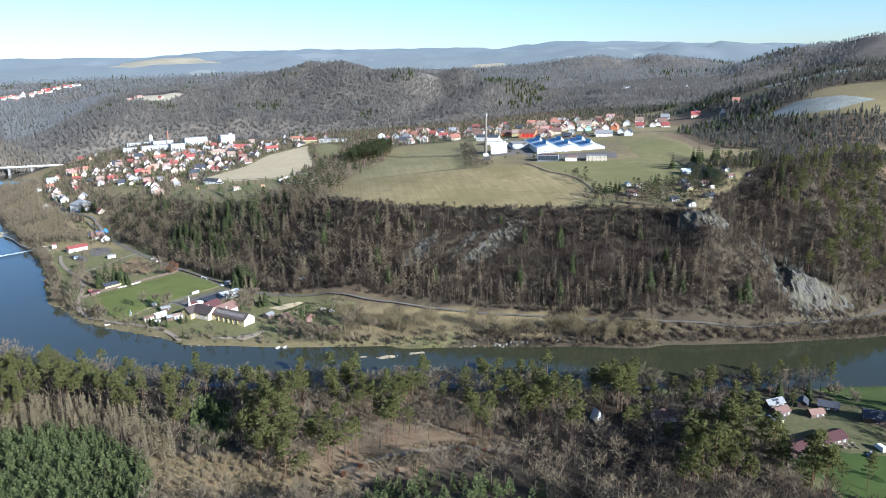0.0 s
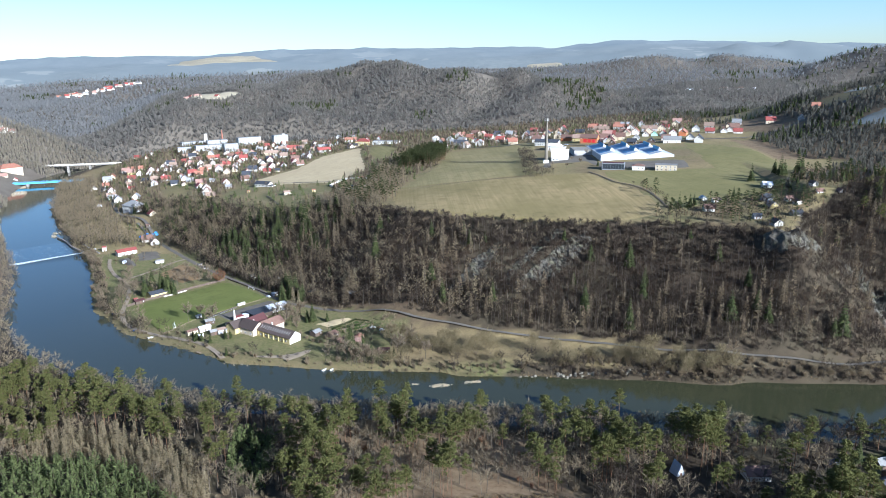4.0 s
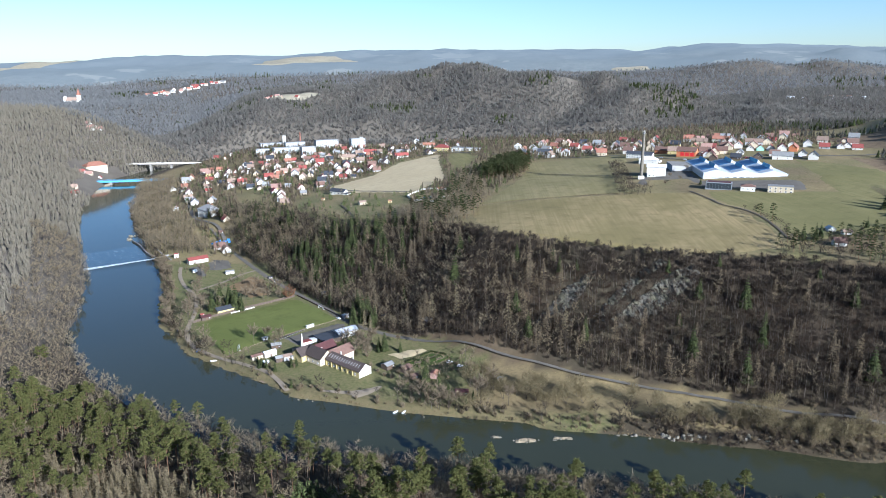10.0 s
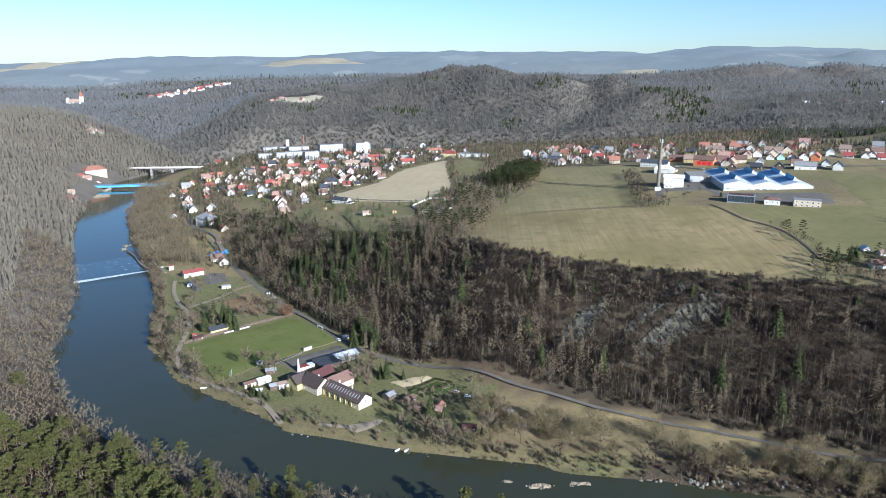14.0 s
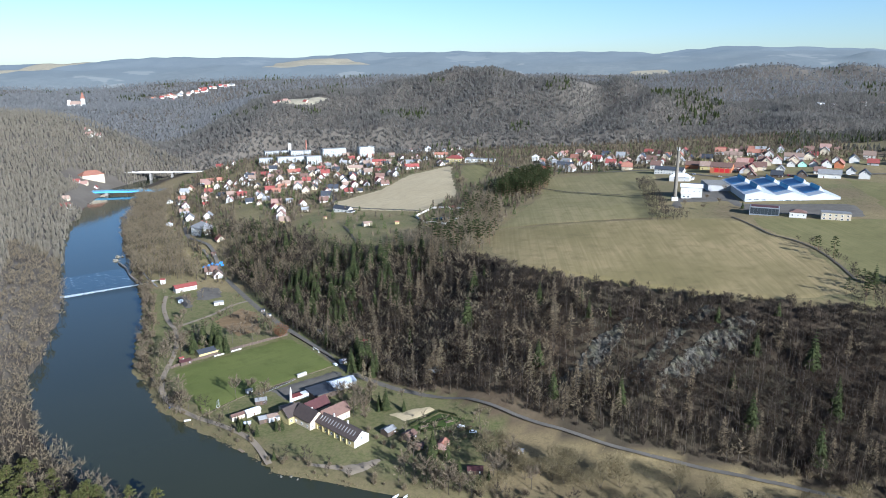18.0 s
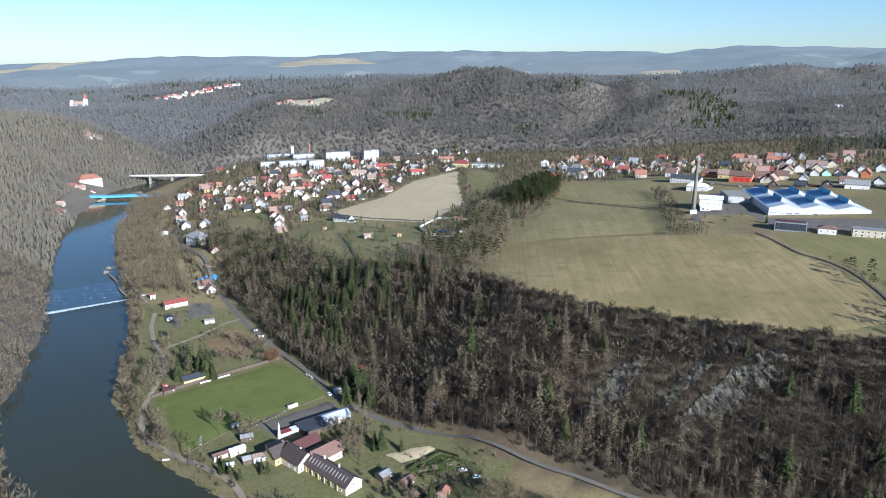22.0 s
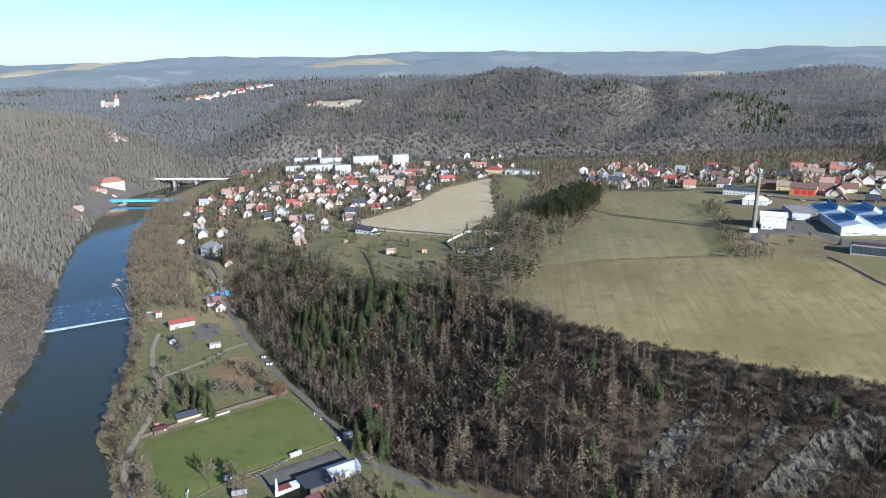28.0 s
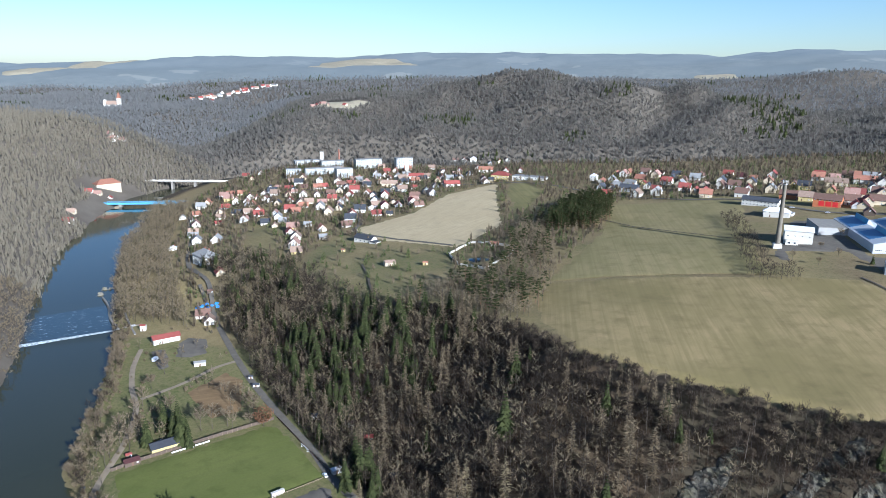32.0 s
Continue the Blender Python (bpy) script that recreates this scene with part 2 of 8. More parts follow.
def smin(a, b, k):
    return 0.5 * (a + b - np.sqrt((a - b) ** 2 + k * k))


def hill(x, y, cx, cy, top, rx, ry, turn=0.0, sharp=1.0):
    c, s = math.cos(radians(turn)), math.sin(radians(turn))
    u, v = ((x - cx) * c + (y - cy) * s) / rx, (-(x - cx) * s + (y - cy) * c) / ry
    return top * np.exp(-(u * u + v * v) ** sharp)


VILLAGE_ROW = [(-1384, 2250), (-1374, 2400), (-1376, 2580), (-1352, 2700)]


def fall(x, y, points, front, rear):
    """Land that falls away on both sides of a crest line with its own heights: front to the right of its run, rear to the left."""
    best, slope = np.full(np.shape(x), 1e9), np.zeros(np.shape(x))
    top, share = np.zeros(np.shape(x)), np.zeros(np.shape(x))
    for (ax, ay, az), (bx, by, bz) in zip(points, points[1:]):
        dx, dy = bx - ax, by - ay
        k = np.clip(((x - ax) * dx + (y - ay) * dy) / (dx * dx + dy * dy), 0, 1)
        d = np.hypot(x - ax - k * dx, y - ay - k * dy)
        slope = np.where(d < best, np.where((x - ax) * dy - (y - ay) * dx > 0, front, rear), slope)
        best = np.minimum(best, d)
        w = math.hypot(dx, dy) / (d * d + 300) ** 1.5
        top, share = top + w * (az + (bz - az) * k), share + w
    return top / share - slope * best * best / (best + 45)


# crests from west to east, with the heights of the ground
MAIN_RIDGE = [(-1120, 1720, 60), (-960, 1830, 105), (-768, 1960, 138), (-710, 2020, 155), (-578, 2200, 176), (-488, 2230, 184), (-404, 2240, 194), (-318, 2220, 184), (-249, 2180, 166),
              (-184, 2150, 156), (-134, 2130, 166), (-69, 2110, 190), (-38, 2110, 199), (26, 2110, 191), (72, 2100, 182), (118, 2070, 162), (151, 2040, 163),
              (183, 2010, 170), (223, 2000, 165), (279, 1960, 144), (321, 1900, 120), (360, 1850, 100)]
LODGE_HILL = [(-1000, 2000, 120), (-900, 2060, 138), (-760, 2200, 150)]
SADDLE_HILL = [(380, 1900, 105), (440, 1820, 112), (520, 1780, 108)]
EAST_RANGE = [(190, 2900, 160), (309, 2950, 183), (419, 2950, 198), (531, 2950, 212), (622, 2950, 219), (737, 2950, 213), (875, 2950, 217), (1050, 2900, 205)]
EAST_PEAK = [(980, 3350, 235), (1079, 3300, 249), (1155, 3300, 261), (1335, 3300, 255), (1464, 3300, 243)]
EAST_HILL = [(1060, 2560, 170), (1111, 2500, 206), (1204, 2480, 244), (1280, 2450, 258), (1340, 2400, 262), (1402, 2300, 279), (1600, 2150, 300), (1900, 1800, 310)]
EAST_SPUR = [(440, 1400, 112), (514, 1340, 130), (562, 1300, 146), (612, 1260, 164), (663, 1230, 178), (707, 1160, 188), (840, 1040, 196), (1000, 900, 200)]
GORGE = [(-830, 1440, 6), (-960, 1600, 22), (-1060, 1850, 44), (-1210, 2250, 84)]


def plateau(x, y):
    z = 84 + 0.112 * np.clip(x - 54, -420, 0) + 0.05 * np.clip(x - 54, 0, 230) + 0.02 * np.clip(y - 850, 0, 300) * ramp(x, 50, 200)
    z = z - 0.055 * np.clip(867 - y, 0, 300) * ramp(x, -90, 70)
    z = z + 0.03 * np.clip(y - 950, 0, 350) * ramp(-x, 0, 250)
    return z


def river_gap(x, y):
    d, side = line_distance(x, y, RIVER)
    return d - HALF_WIDTH - 3.0 * vnoise(x, y, 23, 5) - 4 * ramp(x, 60, 260), side


def cliff(x, y):
    """The hillside east of the spur, cut off by a rock face along the river lane."""
    along = ((x - 262) * 52 - (y - 572) * 67) / 84.8
    behind = ((x - 262) * 67 + (y - 572) * 52) / 84.8
    crest = 49 - 0.36 * np.clip(along, -60, 85) + 0.42 * np.clip(behind, 0, 120)
    foot = np.where(x < 305, 493 + 0.18 * (x - 261), 501 + 0.26 * (x - 305))
    front = 5 + (1.3 - 0.72 * ramp(x, 302, 345)) * (y - foot)
    west = 8 + 2.4 * (x - 260 + 0.28 * np.clip(y - 536, 0, 80) - 7 * np.exp(-((y - 537) / 7.0) ** 2)) + 0.35 * np.clip(y - 495, 0, 80)
    return np.minimum(np.minimum(np.minimum(crest, front), west), 92)


def ground(x, y):
    x, y = np.asarray(x, float), np.asarray(y, float)
    d, side = river_gap(x, y)
    land = np.clip(d, 0, None)
    bank = -2.2 + 3.6 * ramp(d, -5, 4) + 1.8 * ramp(land, 4, 40)
    # the spur inside the bend: flood plain, wooded slope, plateau
    top, _ = line_distance(x, y, SPUR_TOP + SPUR_TOP[:1])
    out = np.where(inside(x, y, SPUR_TOP), 0.0, top)
    steep = 0.60 + 0.25 * ramp(x, 120, 230) - 0.40 * ramp(-x, 260, 400) * ramp(y, 740, 880)
    spur = plateau(x, y) - steep * out + 2.5 * vnoise(x, y, 38, 11) * ramp(out, 5, 30)
    # rock ribs on the wooded slope, and the cliff at its eastern end
    spur = spur + 9 * ramp(out, 8, 30) * ramp(-out, -120, -50) * np.clip(1 - np.abs((x - 36) - (y - 582) * 0.95) / 20, 0, 1) * ramp(x, -8, 10) * 0.5
    spur = spur + 12 * ramp(out, 4, 16) * ramp(y, 505, 535) * np.clip(1 - np.abs((x - 205) + 0.35 * (y - 540)) / 18, 0, 1)
    spur = np.maximum(spur, cliff(x, y))
    inner = smax(bank, spur, 5)
    # the near and the western bank
    near = bank + 0.05 * land + 0.20 * np.clip(land - 130, 0, None) + 3 * vnoise(x, y, 60, 3) * ramp(land, 15, 60)
    west = bank + smin(0.50 * land, 105 + 0.05 * land, 25) + 7 * vnoise(x, y, 110, 4) * ramp(land, 20, 90)
    w = ramp(-x - 0.25 * (y - 400), 250, 480)
    outer = smin(near * (1 - w) + west * w, 150 + 0 * x, 30)
    z = np.where(side > 0, inner, outer)
    # beyond: the far bank's ridge, the gorge west of it and the ranges behind
    plate = 85 + 0.09 * np.clip(y - 2000, -500, 2450) + 11 * vnoise(x, y, 380, 7) + 6 * vnoise(x, y, 150, 8) + 22 * ramp(x, 250, 650) * ramp(y, 1500, 1900)
    plate = plate - 30 * ramp(x, 100, 300) * ramp(-x, -900, -500) * ramp(y, 1500, 1700) * ramp(-y, -2050, -1850)
    rib = (31 * vnoise(x + 0.25 * y, y * 0.3, 125, 9) + 8 * vnoise(x, y * 0.7, 58, 10)) * ramp(y, 1560, 1760)
    beyond = smax(plate, fall(x, y, MAIN_RIDGE, 0.32, 0.34) + rib, 14)
    for line, front, rear in ((LODGE_HILL, 0.30, 0.2), (SADDLE_HILL, 0.25, 0.3), (EAST_RANGE, 0.30, 0.3), (EAST_PEAK, 0.28, 0.3), (EAST_HILL, 0.42, 0.4), (EAST_SPUR, 0.135, 0.5)):
        beyond = smax(beyond, fall(x, y, line, front, rear) + 0.5 * rib, 14)
    beyond = beyond + hill(x, y, -1750, 1750, 30, 400, 450) + hill(x, y, -1400, 1250, 55, 330, 500)
    beyond = smin(beyond, fall(x, y, GORGE, -0.42, -0.42), 20)
    gate = ramp(y - 0.22 * np.clip(x, 0, 800), 1440, 1640) * ramp(d, 10, 140)
    gate = np.maximum(gate, ramp(x, 330, 520) * ramp(y, 640, 940))
    z = z * (1 - gate) + smax(z * 0.2 + 10, beyond, 15) * gate
    # the skyline
    r = np.hypot(x + 30, y - 150)
    az = np.degrees(np.arctan2(x + 30, np.maximum(y - 150, 1)))
    rim = 205 + r * np.tan(np.radians(0.34 - 0.018 * np.clip(-az - 12, 0, 30) + 0.08 * vnoise(az, r * 0, 7, 21) + 0.04 * vnoise(az, r * 0, 2.2, 22)))
    z = z + (rim - z) * ramp(r, 3900, 4450)
    return z + 0.25 * vnoise(x, y, 9, 15) * ramp(d, 2, 12)


def height(x, y):
    return float(ground(np.array([x]), np.array([y]))[0])

# ---------------------------------------------------------------- building helpers
def mesh_of(name, verts, faces, mats=(), slots=None, smooth=False):
    """A mesh from arrays of corners and of faces that all have the same number of corners."""
    verts, faces = np.asarray(verts, np.float32), np.asarray(faces, np.int32)
    me = bpy.data.meshes.new(name)
    n, k = faces.shape
    me.vertices.add(len(verts))
    me.vertices.foreach_set("co", verts.ravel())
    me.loops.add(n * k)
    me.loops.foreach_set("vertex_index", faces.ravel())
    me.polygons.add(n)
    me.polygons.foreach_set("loop_start", np.arange(0, n * k, k, dtype=np.int32))
    if slots is not None:
        me.polygons.foreach_set("material_index", np.asarray(slots, np.int32))
    me.polygons.foreach_set("use_smooth", np.full(n, smooth))
    for m in mats:
        me.materials.append(m)
    me.update(calc_edges=True)
    return me


def structure(name, me, label, category):
    return tagged(new(name, me), label, category, kind="structure")


def axis(parts):
    """Grid lines: rows of (from, to, step at the start, step at the end)."""
    out = []
    for a, b, s0, s1 in parts:
        v = a
        while v < b:
            out.append(v)
            v += s0 + (s1 - s0) * (v - a) / (b - a)
    return np.array(out + [parts[-1][1]], float)


FIELDS = {
    "main": [(-112, 786), (-112, 745), (-105, 705), (-86, 674), (-74, 656), (-30, 632), (60, 610), (100, 606), (136, 618), (139, 645), (138, 677), (134, 709), (123, 734), (112, 750), (103, 780), (94, 803), (48, 806), (0, 806), (-60, 798)],
    "upper": [(-112, 787), (-60, 799), (0, 807), (47.8, 807), (40, 838), (42, 870), (58, 1100), (-78, 1092), (-80, 960), (-100, 850)],
    "east": [(145, 645), (150, 632), (215, 656), (262, 690), (300, 760), (300, 900), (236, 985), (222, 796), (110, 806), (109, 780), (118, 752), (129, 737), (140, 711), (144, 678)],
    "west": [(-354, 998), (-290, 945), (-205, 905), (-180, 1000), (-222, 1180), (-235, 1262), (-294, 1190), (-305, 1080)],
}
VALLEY_ROAD = [(420, 536), (345, 509), (305, 495), (282, 489.5), (253, 482), (209, 475.5), (160, 480.5), (130, 488), (96, 497.5), (49, 509), (-3, 520), (-38, 532), (-57, 539), (-87, 555), (-104, 563), (-150, 576), (-188, 597), (-220, 628), (-252, 655), (-311, 710), (-385, 790), (-440, 850)]
PITCH = [(-310, 575), (-254, 650), (-198, 605), (-257, 520)]
FAR_FIELDS = {
    "behind": [(-330, 1500), (-180, 1480), (-150, 1560), (-320, 1590)],
    "rough": [(-205, 986), (-180, 1040), (-164, 1082), (-161, 1190), (-200, 1262), (-219, 1240), (-212, 1180), (-182, 1074), (-190, 1020)],
    "frost": [(510, 1150), (545, 1190), (610, 1170), (660, 1110), (655, 1080), (590, 1110)],
    "hollow": [(430, 960), (480, 975), (530, 930), (545, 890), (490, 880), (450, 910)],
    "lodge": [(-900, 1930), (-850, 1990), (-700, 1985), (-740, 1930), (-820, 1900)],
}
BEYOND_FIELDS = [[(-1435, 3126), (-1514, 3446), (-1354, 3546), (-1203, 3606), (-1004, 3378), (-1238, 3322)], [(127, 3258), (288, 3282), (301, 3146), (192, 3094)],
                 [(-2582, 2678), (-2553, 2806), (-2571, 3122), (-2448, 3342), (-2392, 3298), (-2417, 3050), (-2302, 2550), (-2351, 2458)]]
GREENS = [[(-36, 462), (-26, 476), (-8, 482), (8, 478), (14, 464), (2, 456)], [(-357, 980), (-322, 956), (-296, 974), (-269, 959), (-212, 902), (-181, 806), (-202, 770), (-222, 752), (-262, 761), (-298, 802), (-349, 875)], [(-450, 938), (-492, 1049), (-446, 1024), (-421, 977), (-404, 906)],
          [(-420, 760), (-440, 720), (-360, 600), (-330, 640), (-280, 690), (-330, 740)]]


LARCHES = [(-305, 374), (-254, 370), (-215, 366), (-175, 349), (-143, 336), (-130, 298), (-146, 303), (-181, 330), (-250, 338)]
SPRUCES = [(-255, 332), (-220, 341), (-182, 331), (-145, 300), (-127, 271), (-118, 225), (-300, 225)]
YOUNG = [(-146, 375), (-120, 371), (-110, 315), (-129, 318)]
PINES = [(-125, 401), (-84, 420), (-24, 406), (30, 368), (31, 312), (-11, 300), (-58, 279), (-92, 293)]
EDGE_PINES = [(-31, 402), (40, 398), (111, 371), (98, 336), (32, 330)]
COTTAGE_PINES = [(99, 262), (112, 308), (145, 325), (160, 318), (158, 290), (168, 282), (165, 262)]
SCRUB = [(-140, 306), (-80, 306), (-43, 284), (-30, 262), (-123, 255)]
FRONT_SPRUCES = [(-32, 275), (3, 282), (41, 268), (62, 225), (-45, 225)]
LAWNS = [[(226, 398), (254, 404), (420, 412), (420, 343), (237, 345), (222, 363)], [(160, 299), (180, 309), (215, 304), (300, 300), (300, 240), (172, 240), (168, 280)],
         [(134, 405), (156, 397), (146, 375), (128, 382)], [(160, 322), (178, 318), (196, 330), (200, 338), (178, 330)]]
HAMLET = [(150, 350), (168, 366), (190, 374), (222, 366), (240, 345), (226, 318), (215, 296), (160, 297), (158, 330)]
CLEARING = [(-70, 285), (-52, 300), (-22, 316), (14, 322), (40, 318), (38, 298), (0, 294), (-40, 276)]


def cover_of(x, y):
    """How much woodland floor, green grass and dry grass lies at a place."""
    d, side = river_gap(x, y)
    jx, jy = x + 5 * vnoise(x, y, 14, 31), y + 5 * vnoise(x, y, 14, 32)
    wood = np.ones(np.shape(x))
    green, dry = np.zeros(np.shape(x)), np.zeros(np.shape(x))
    top, _ = line_distance(x, y, SPUR_TOP + SPUR_TOP[:1])
    lane, uphill = line_distance(x, y, VALLEY_ROAD)
    flat = (side > 0) & (ground(x, y) < 7.5) & (y < 800) & ~((uphill > 0) & (lane > 2.5) & (x > -180))
    dry = np.where(flat & (jx > -75), 0.6 + 0.25 * vnoise(x, y, 28, 33), dry)
    green = np.where(flat & (jx <= -75), 0.8, green)
    green = np.where(flat & (d < 14) & (jx < 0), 0.45, green)
    dry = np.where(flat & (d < 12) & (jx <= -20), 0.2 + 0.2 * vnoise(x, y, 9, 39), dry)
    dry = np.where(flat & (d < 16) & (jx > -20), 0.03, dry)
    wood = np.where((y > 1480) | (x > 420), 0.6, wood)
    dry = np.where(flat & (jx > 150), np.minimum(dry, 0.2), dry)
    wood = np.where((side > 0) & (y < 830) & (x < -40), 0.75, wood)
    town = inside(x, y, SPUR_TOP) & (y < 1460)
    wood = np.where(town, 0.5, wood)
    plot = np.clip(0.5 + 0.9 * vnoise(x, y, 24, 41), 0, 1)
    green = np.where(town, 0.25 + 0.6 * plot, green)
    dry = np.where(town, np.clip(0.45 + 0.5 * vnoise(x, y, 30, 36), 0, 1), dry)
    lower = (side > 0) & (d > 4) & ~town & (y > 745) & (x < -330) & (y < 1500)
    wood = np.where(lower, 0.45, wood)
    plot = np.clip(0.5 + 0.9 * vnoise(x, y, 24, 42), 0, 1)
    green = np.where(lower, 0.2 + 0.6 * plot, green)
    dry = np.where(lower, 0.55 + 0.3 * vnoise(x, y, 45, 37), dry)
    for poly in GREENS:
        green = np.where(inside(jx, jy, poly), 0.9, green)
    open_floor = (side < 0) & (inside(jx, jy, PINES) | inside(jx, jy, SCRUB) | inside(jx, jy, CLEARING))
    wood = np.where(open_floor, 0.15, wood)
    dry = np.where((side < 0) & (inside(jx, jy, SCRUB) | inside(jx, jy, LARCHES)), 0.6 + 0.3 * vnoise(x, y, 12, 38), dry)
    for poly in LAWNS + [HAMLET]:
        green = np.where((side < 0) & inside(jx, jy, poly), 0.9 if poly is not HAMLET else 0.6, green)
    right = (x > 300) & (y > 700) & (y < 1500)
    open_right = right & (vnoise(x, y, 80, 91) < -0.25)
    dry = np.where(right, np.where(open_right, 0.5, 0.0), dry)
    green = np.where(right, np.where(open_right, 0.6, 0.0), green)
    flat_town = town & (x < -330)
    dry = np.where(flat_town, dry * 0.6, dry)
    open_far = (y > 2450) & (vnoise(x, y, 520, 44) > 0.45)
    dry = np.where(open_far, 0.8, dry)
    grey_floor = np.maximum(ramp(y, 1440, 1540), ramp(-x - 0.3 * (y - 400), 300, 420) * (side < 0))
    return np.clip(np.stack([wood, green, dry, grey_floor], -1), 0, 1)


def build_ground():
    xs = axis([(-4900, -640, 120, 14), (-640, -350, 9, 6), (-350, 345, 6, 6), (345, 4900, 8, 120)])
    ys = axis([(-2400, 180, 90, 10), (180, 720, 6, 6), (720, 1300, 7, 11), (1300, 2400, 12, 20), (2400, 5100, 22, 80)])
    gx, gy = np.meshgrid(xs, ys)
    gz = ground(gx, gy)
    nx, ny = len(xs), len(ys)
    idx = np.arange(nx * ny).reshape(ny, nx)
    faces = np.stack([idx[:-1, :-1], idx[:-1, 1:], idx[1:, 1:], idx[1:, :-1]], -1).reshape(-1, 4)
    me = mesh_of("ground", np.stack([gx, gy, gz], -1).reshape(-1, 3), faces, [MAT_GROUND], smooth=True)
    layer = me.color_attributes.new("cover", "FLOAT_COLOR", "POINT")
    layer.data.foreach_set("color", cover_of(gx, gy).astype(np.float32).reshape(-1, 4).ravel())
    return structure("ground", me, "winter valley ground of leaf litter, grass and dry meadow", "ground")


def sheet(name, outline, mat, label, category, step=6.0, lift=0.35, land=ground):
    """A patch of ground cover that lies on the land, as wide as its outline."""
    from mathutils.geometry import delaunay_2d_cdt
    rim = []
    for (ax, ay), (bx, by) in zip(outline, outline[1:] + outline[:1]):
        n = max(1, int(math.hypot(bx - ax, by - ay) / step))
        rim += [(ax + (bx - ax) * i / n, ay + (by - ay) * i / n) for i in range(n)]
    xs, ys = [p[0] for p in rim], [p[1] for p in rim]
    gx, gy = np.meshgrid(np.arange(min(xs), max(xs), step), np.arange(min(ys), max(ys), step))
    gx, gy = gx.ravel(), gy.ravel()
    keep = inside(gx, gy, rim) & (line_distance(gx, gy, rim + rim[:1])[0] > step * 0.4)
    pts = [Vector(p) for p in rim] + [Vector(p) for p in zip(gx[keep], gy[keep])]
    edges = [(i, (i + 1) % len(rim)) for i in range(len(rim))]
    vs, _, fs, *_ = delaunay_2d_cdt(pts, edges, [], 1, 1e-4)
    vx, vy = np.array([v.x for v in vs]), np.array([v.y for v in vs])
    fs = [f if (vs[f[1]] - vs[f[0]]).cross(vs[f[2]] - vs[f[0]]) > 0 else f[::-1] for f in fs]
    edge = line_distance(vx, vy, outline + outline[:1])[0] < 0.3
    me = mesh_of(name, np.stack([vx, vy, land(vx, vy) + np.where(edge, -0.25, lift)], -1), fs, [mat], smooth=True)
    return structure(name, me, label, category)


def smooth_line(points, step=5.0):
    """A curve through the points (Catmull-Rom), about one point every step metres."""
    pts = [np.array(p, float) for p in points]
    pts = [2 * pts[0] - pts[1]] + pts + [2 * pts[-1] - pts[-2]]
    out = []
    for a, b, c, d in zip(pts, pts[1:], pts[2:], pts[3:]):
        n = max(1, int(np.linalg.norm(c - b) / step))
        for i in range(n):
            t = i / n
            out.append(0.5 * (2 * b + (c - a) * t + (2 * a - 5 * b + 4 * c - d) * t * t + (3 * b - a - 3 * c + d) * t ** 3))
    return np.array(out + [pts[-2]])


def ribbon(name, points, width, mat, label, category, lift=0.45, step=5.0):
    line = smooth_line(points, step)
    way = np.gradient(line, axis=0)
    way /= np.linalg.norm(way, axis=1)[:, None]
    off = np.stack([way[:, 1], -way[:, 0]], -1)
    rows = []
    for k in (-0.5, -0.17, 0.17, 0.5):
        w = line + off * k * width
        rows.append(np.stack([w[:, 0], w[:, 1], ground(line[:, 0], line[:, 1]) + lift - 0.12 * (abs(k) > 0.4)], -1))
    v = np.stack(rows, 1)
    n = len(line)
    idx = np.arange(n * 4).reshape(n, 4)
    f = np.stack([idx[:-1, :-1], idx[:-1, 1:], idx[1:, 1:], idx[1:, :-1]], -1).reshape(-1, 4)
    return structure(name, mesh_of(name, v.reshape(-1, 3), f[:, ::-1], [mat], smooth=True), label, category)


build_ground()


def build_water():
    line = smooth_line(RIVER, 12)
    way = np.gradient(line, axis=0)
    way /= np.linalg.norm(way, axis=1)[:, None]
    off = np.stack([way[:, 1], -way[:, 0]], -1)
    ks = np.linspace(-46, 46, 11)
    v = np.stack([np.concatenate([line + off * k, np.zeros((len(line), 1))], 1) for k in ks], 1)
    idx = np.arange(v.shape[0] * 11).reshape(-1, 11)
    f = np.stack([idx[:-1, :-1], idx[:-1, 1:], idx[1:, 1:], idx[1:, :-1]], -1).reshape(-1, 4)
    v = v.reshape(-1, 3)
    up = np.cross(v[f[0][1]] - v[f[0][0]], v[f[0][3]] - v[f[0][0]])[2]
    # above the weir the water stands higher
    v[:, 2] = 1.1 * ramp(v[:, 1] - 735 - 1.0 * (v[:, 0] + 481), -2, 3) * ramp(-v[:, 0], 380, 420)
    structure("water", mesh_of("water", v, f if up > 0 else f[:, ::-1], [MAT_WATER], smooth=True), "calm dark river water reflecting the sky", "river")



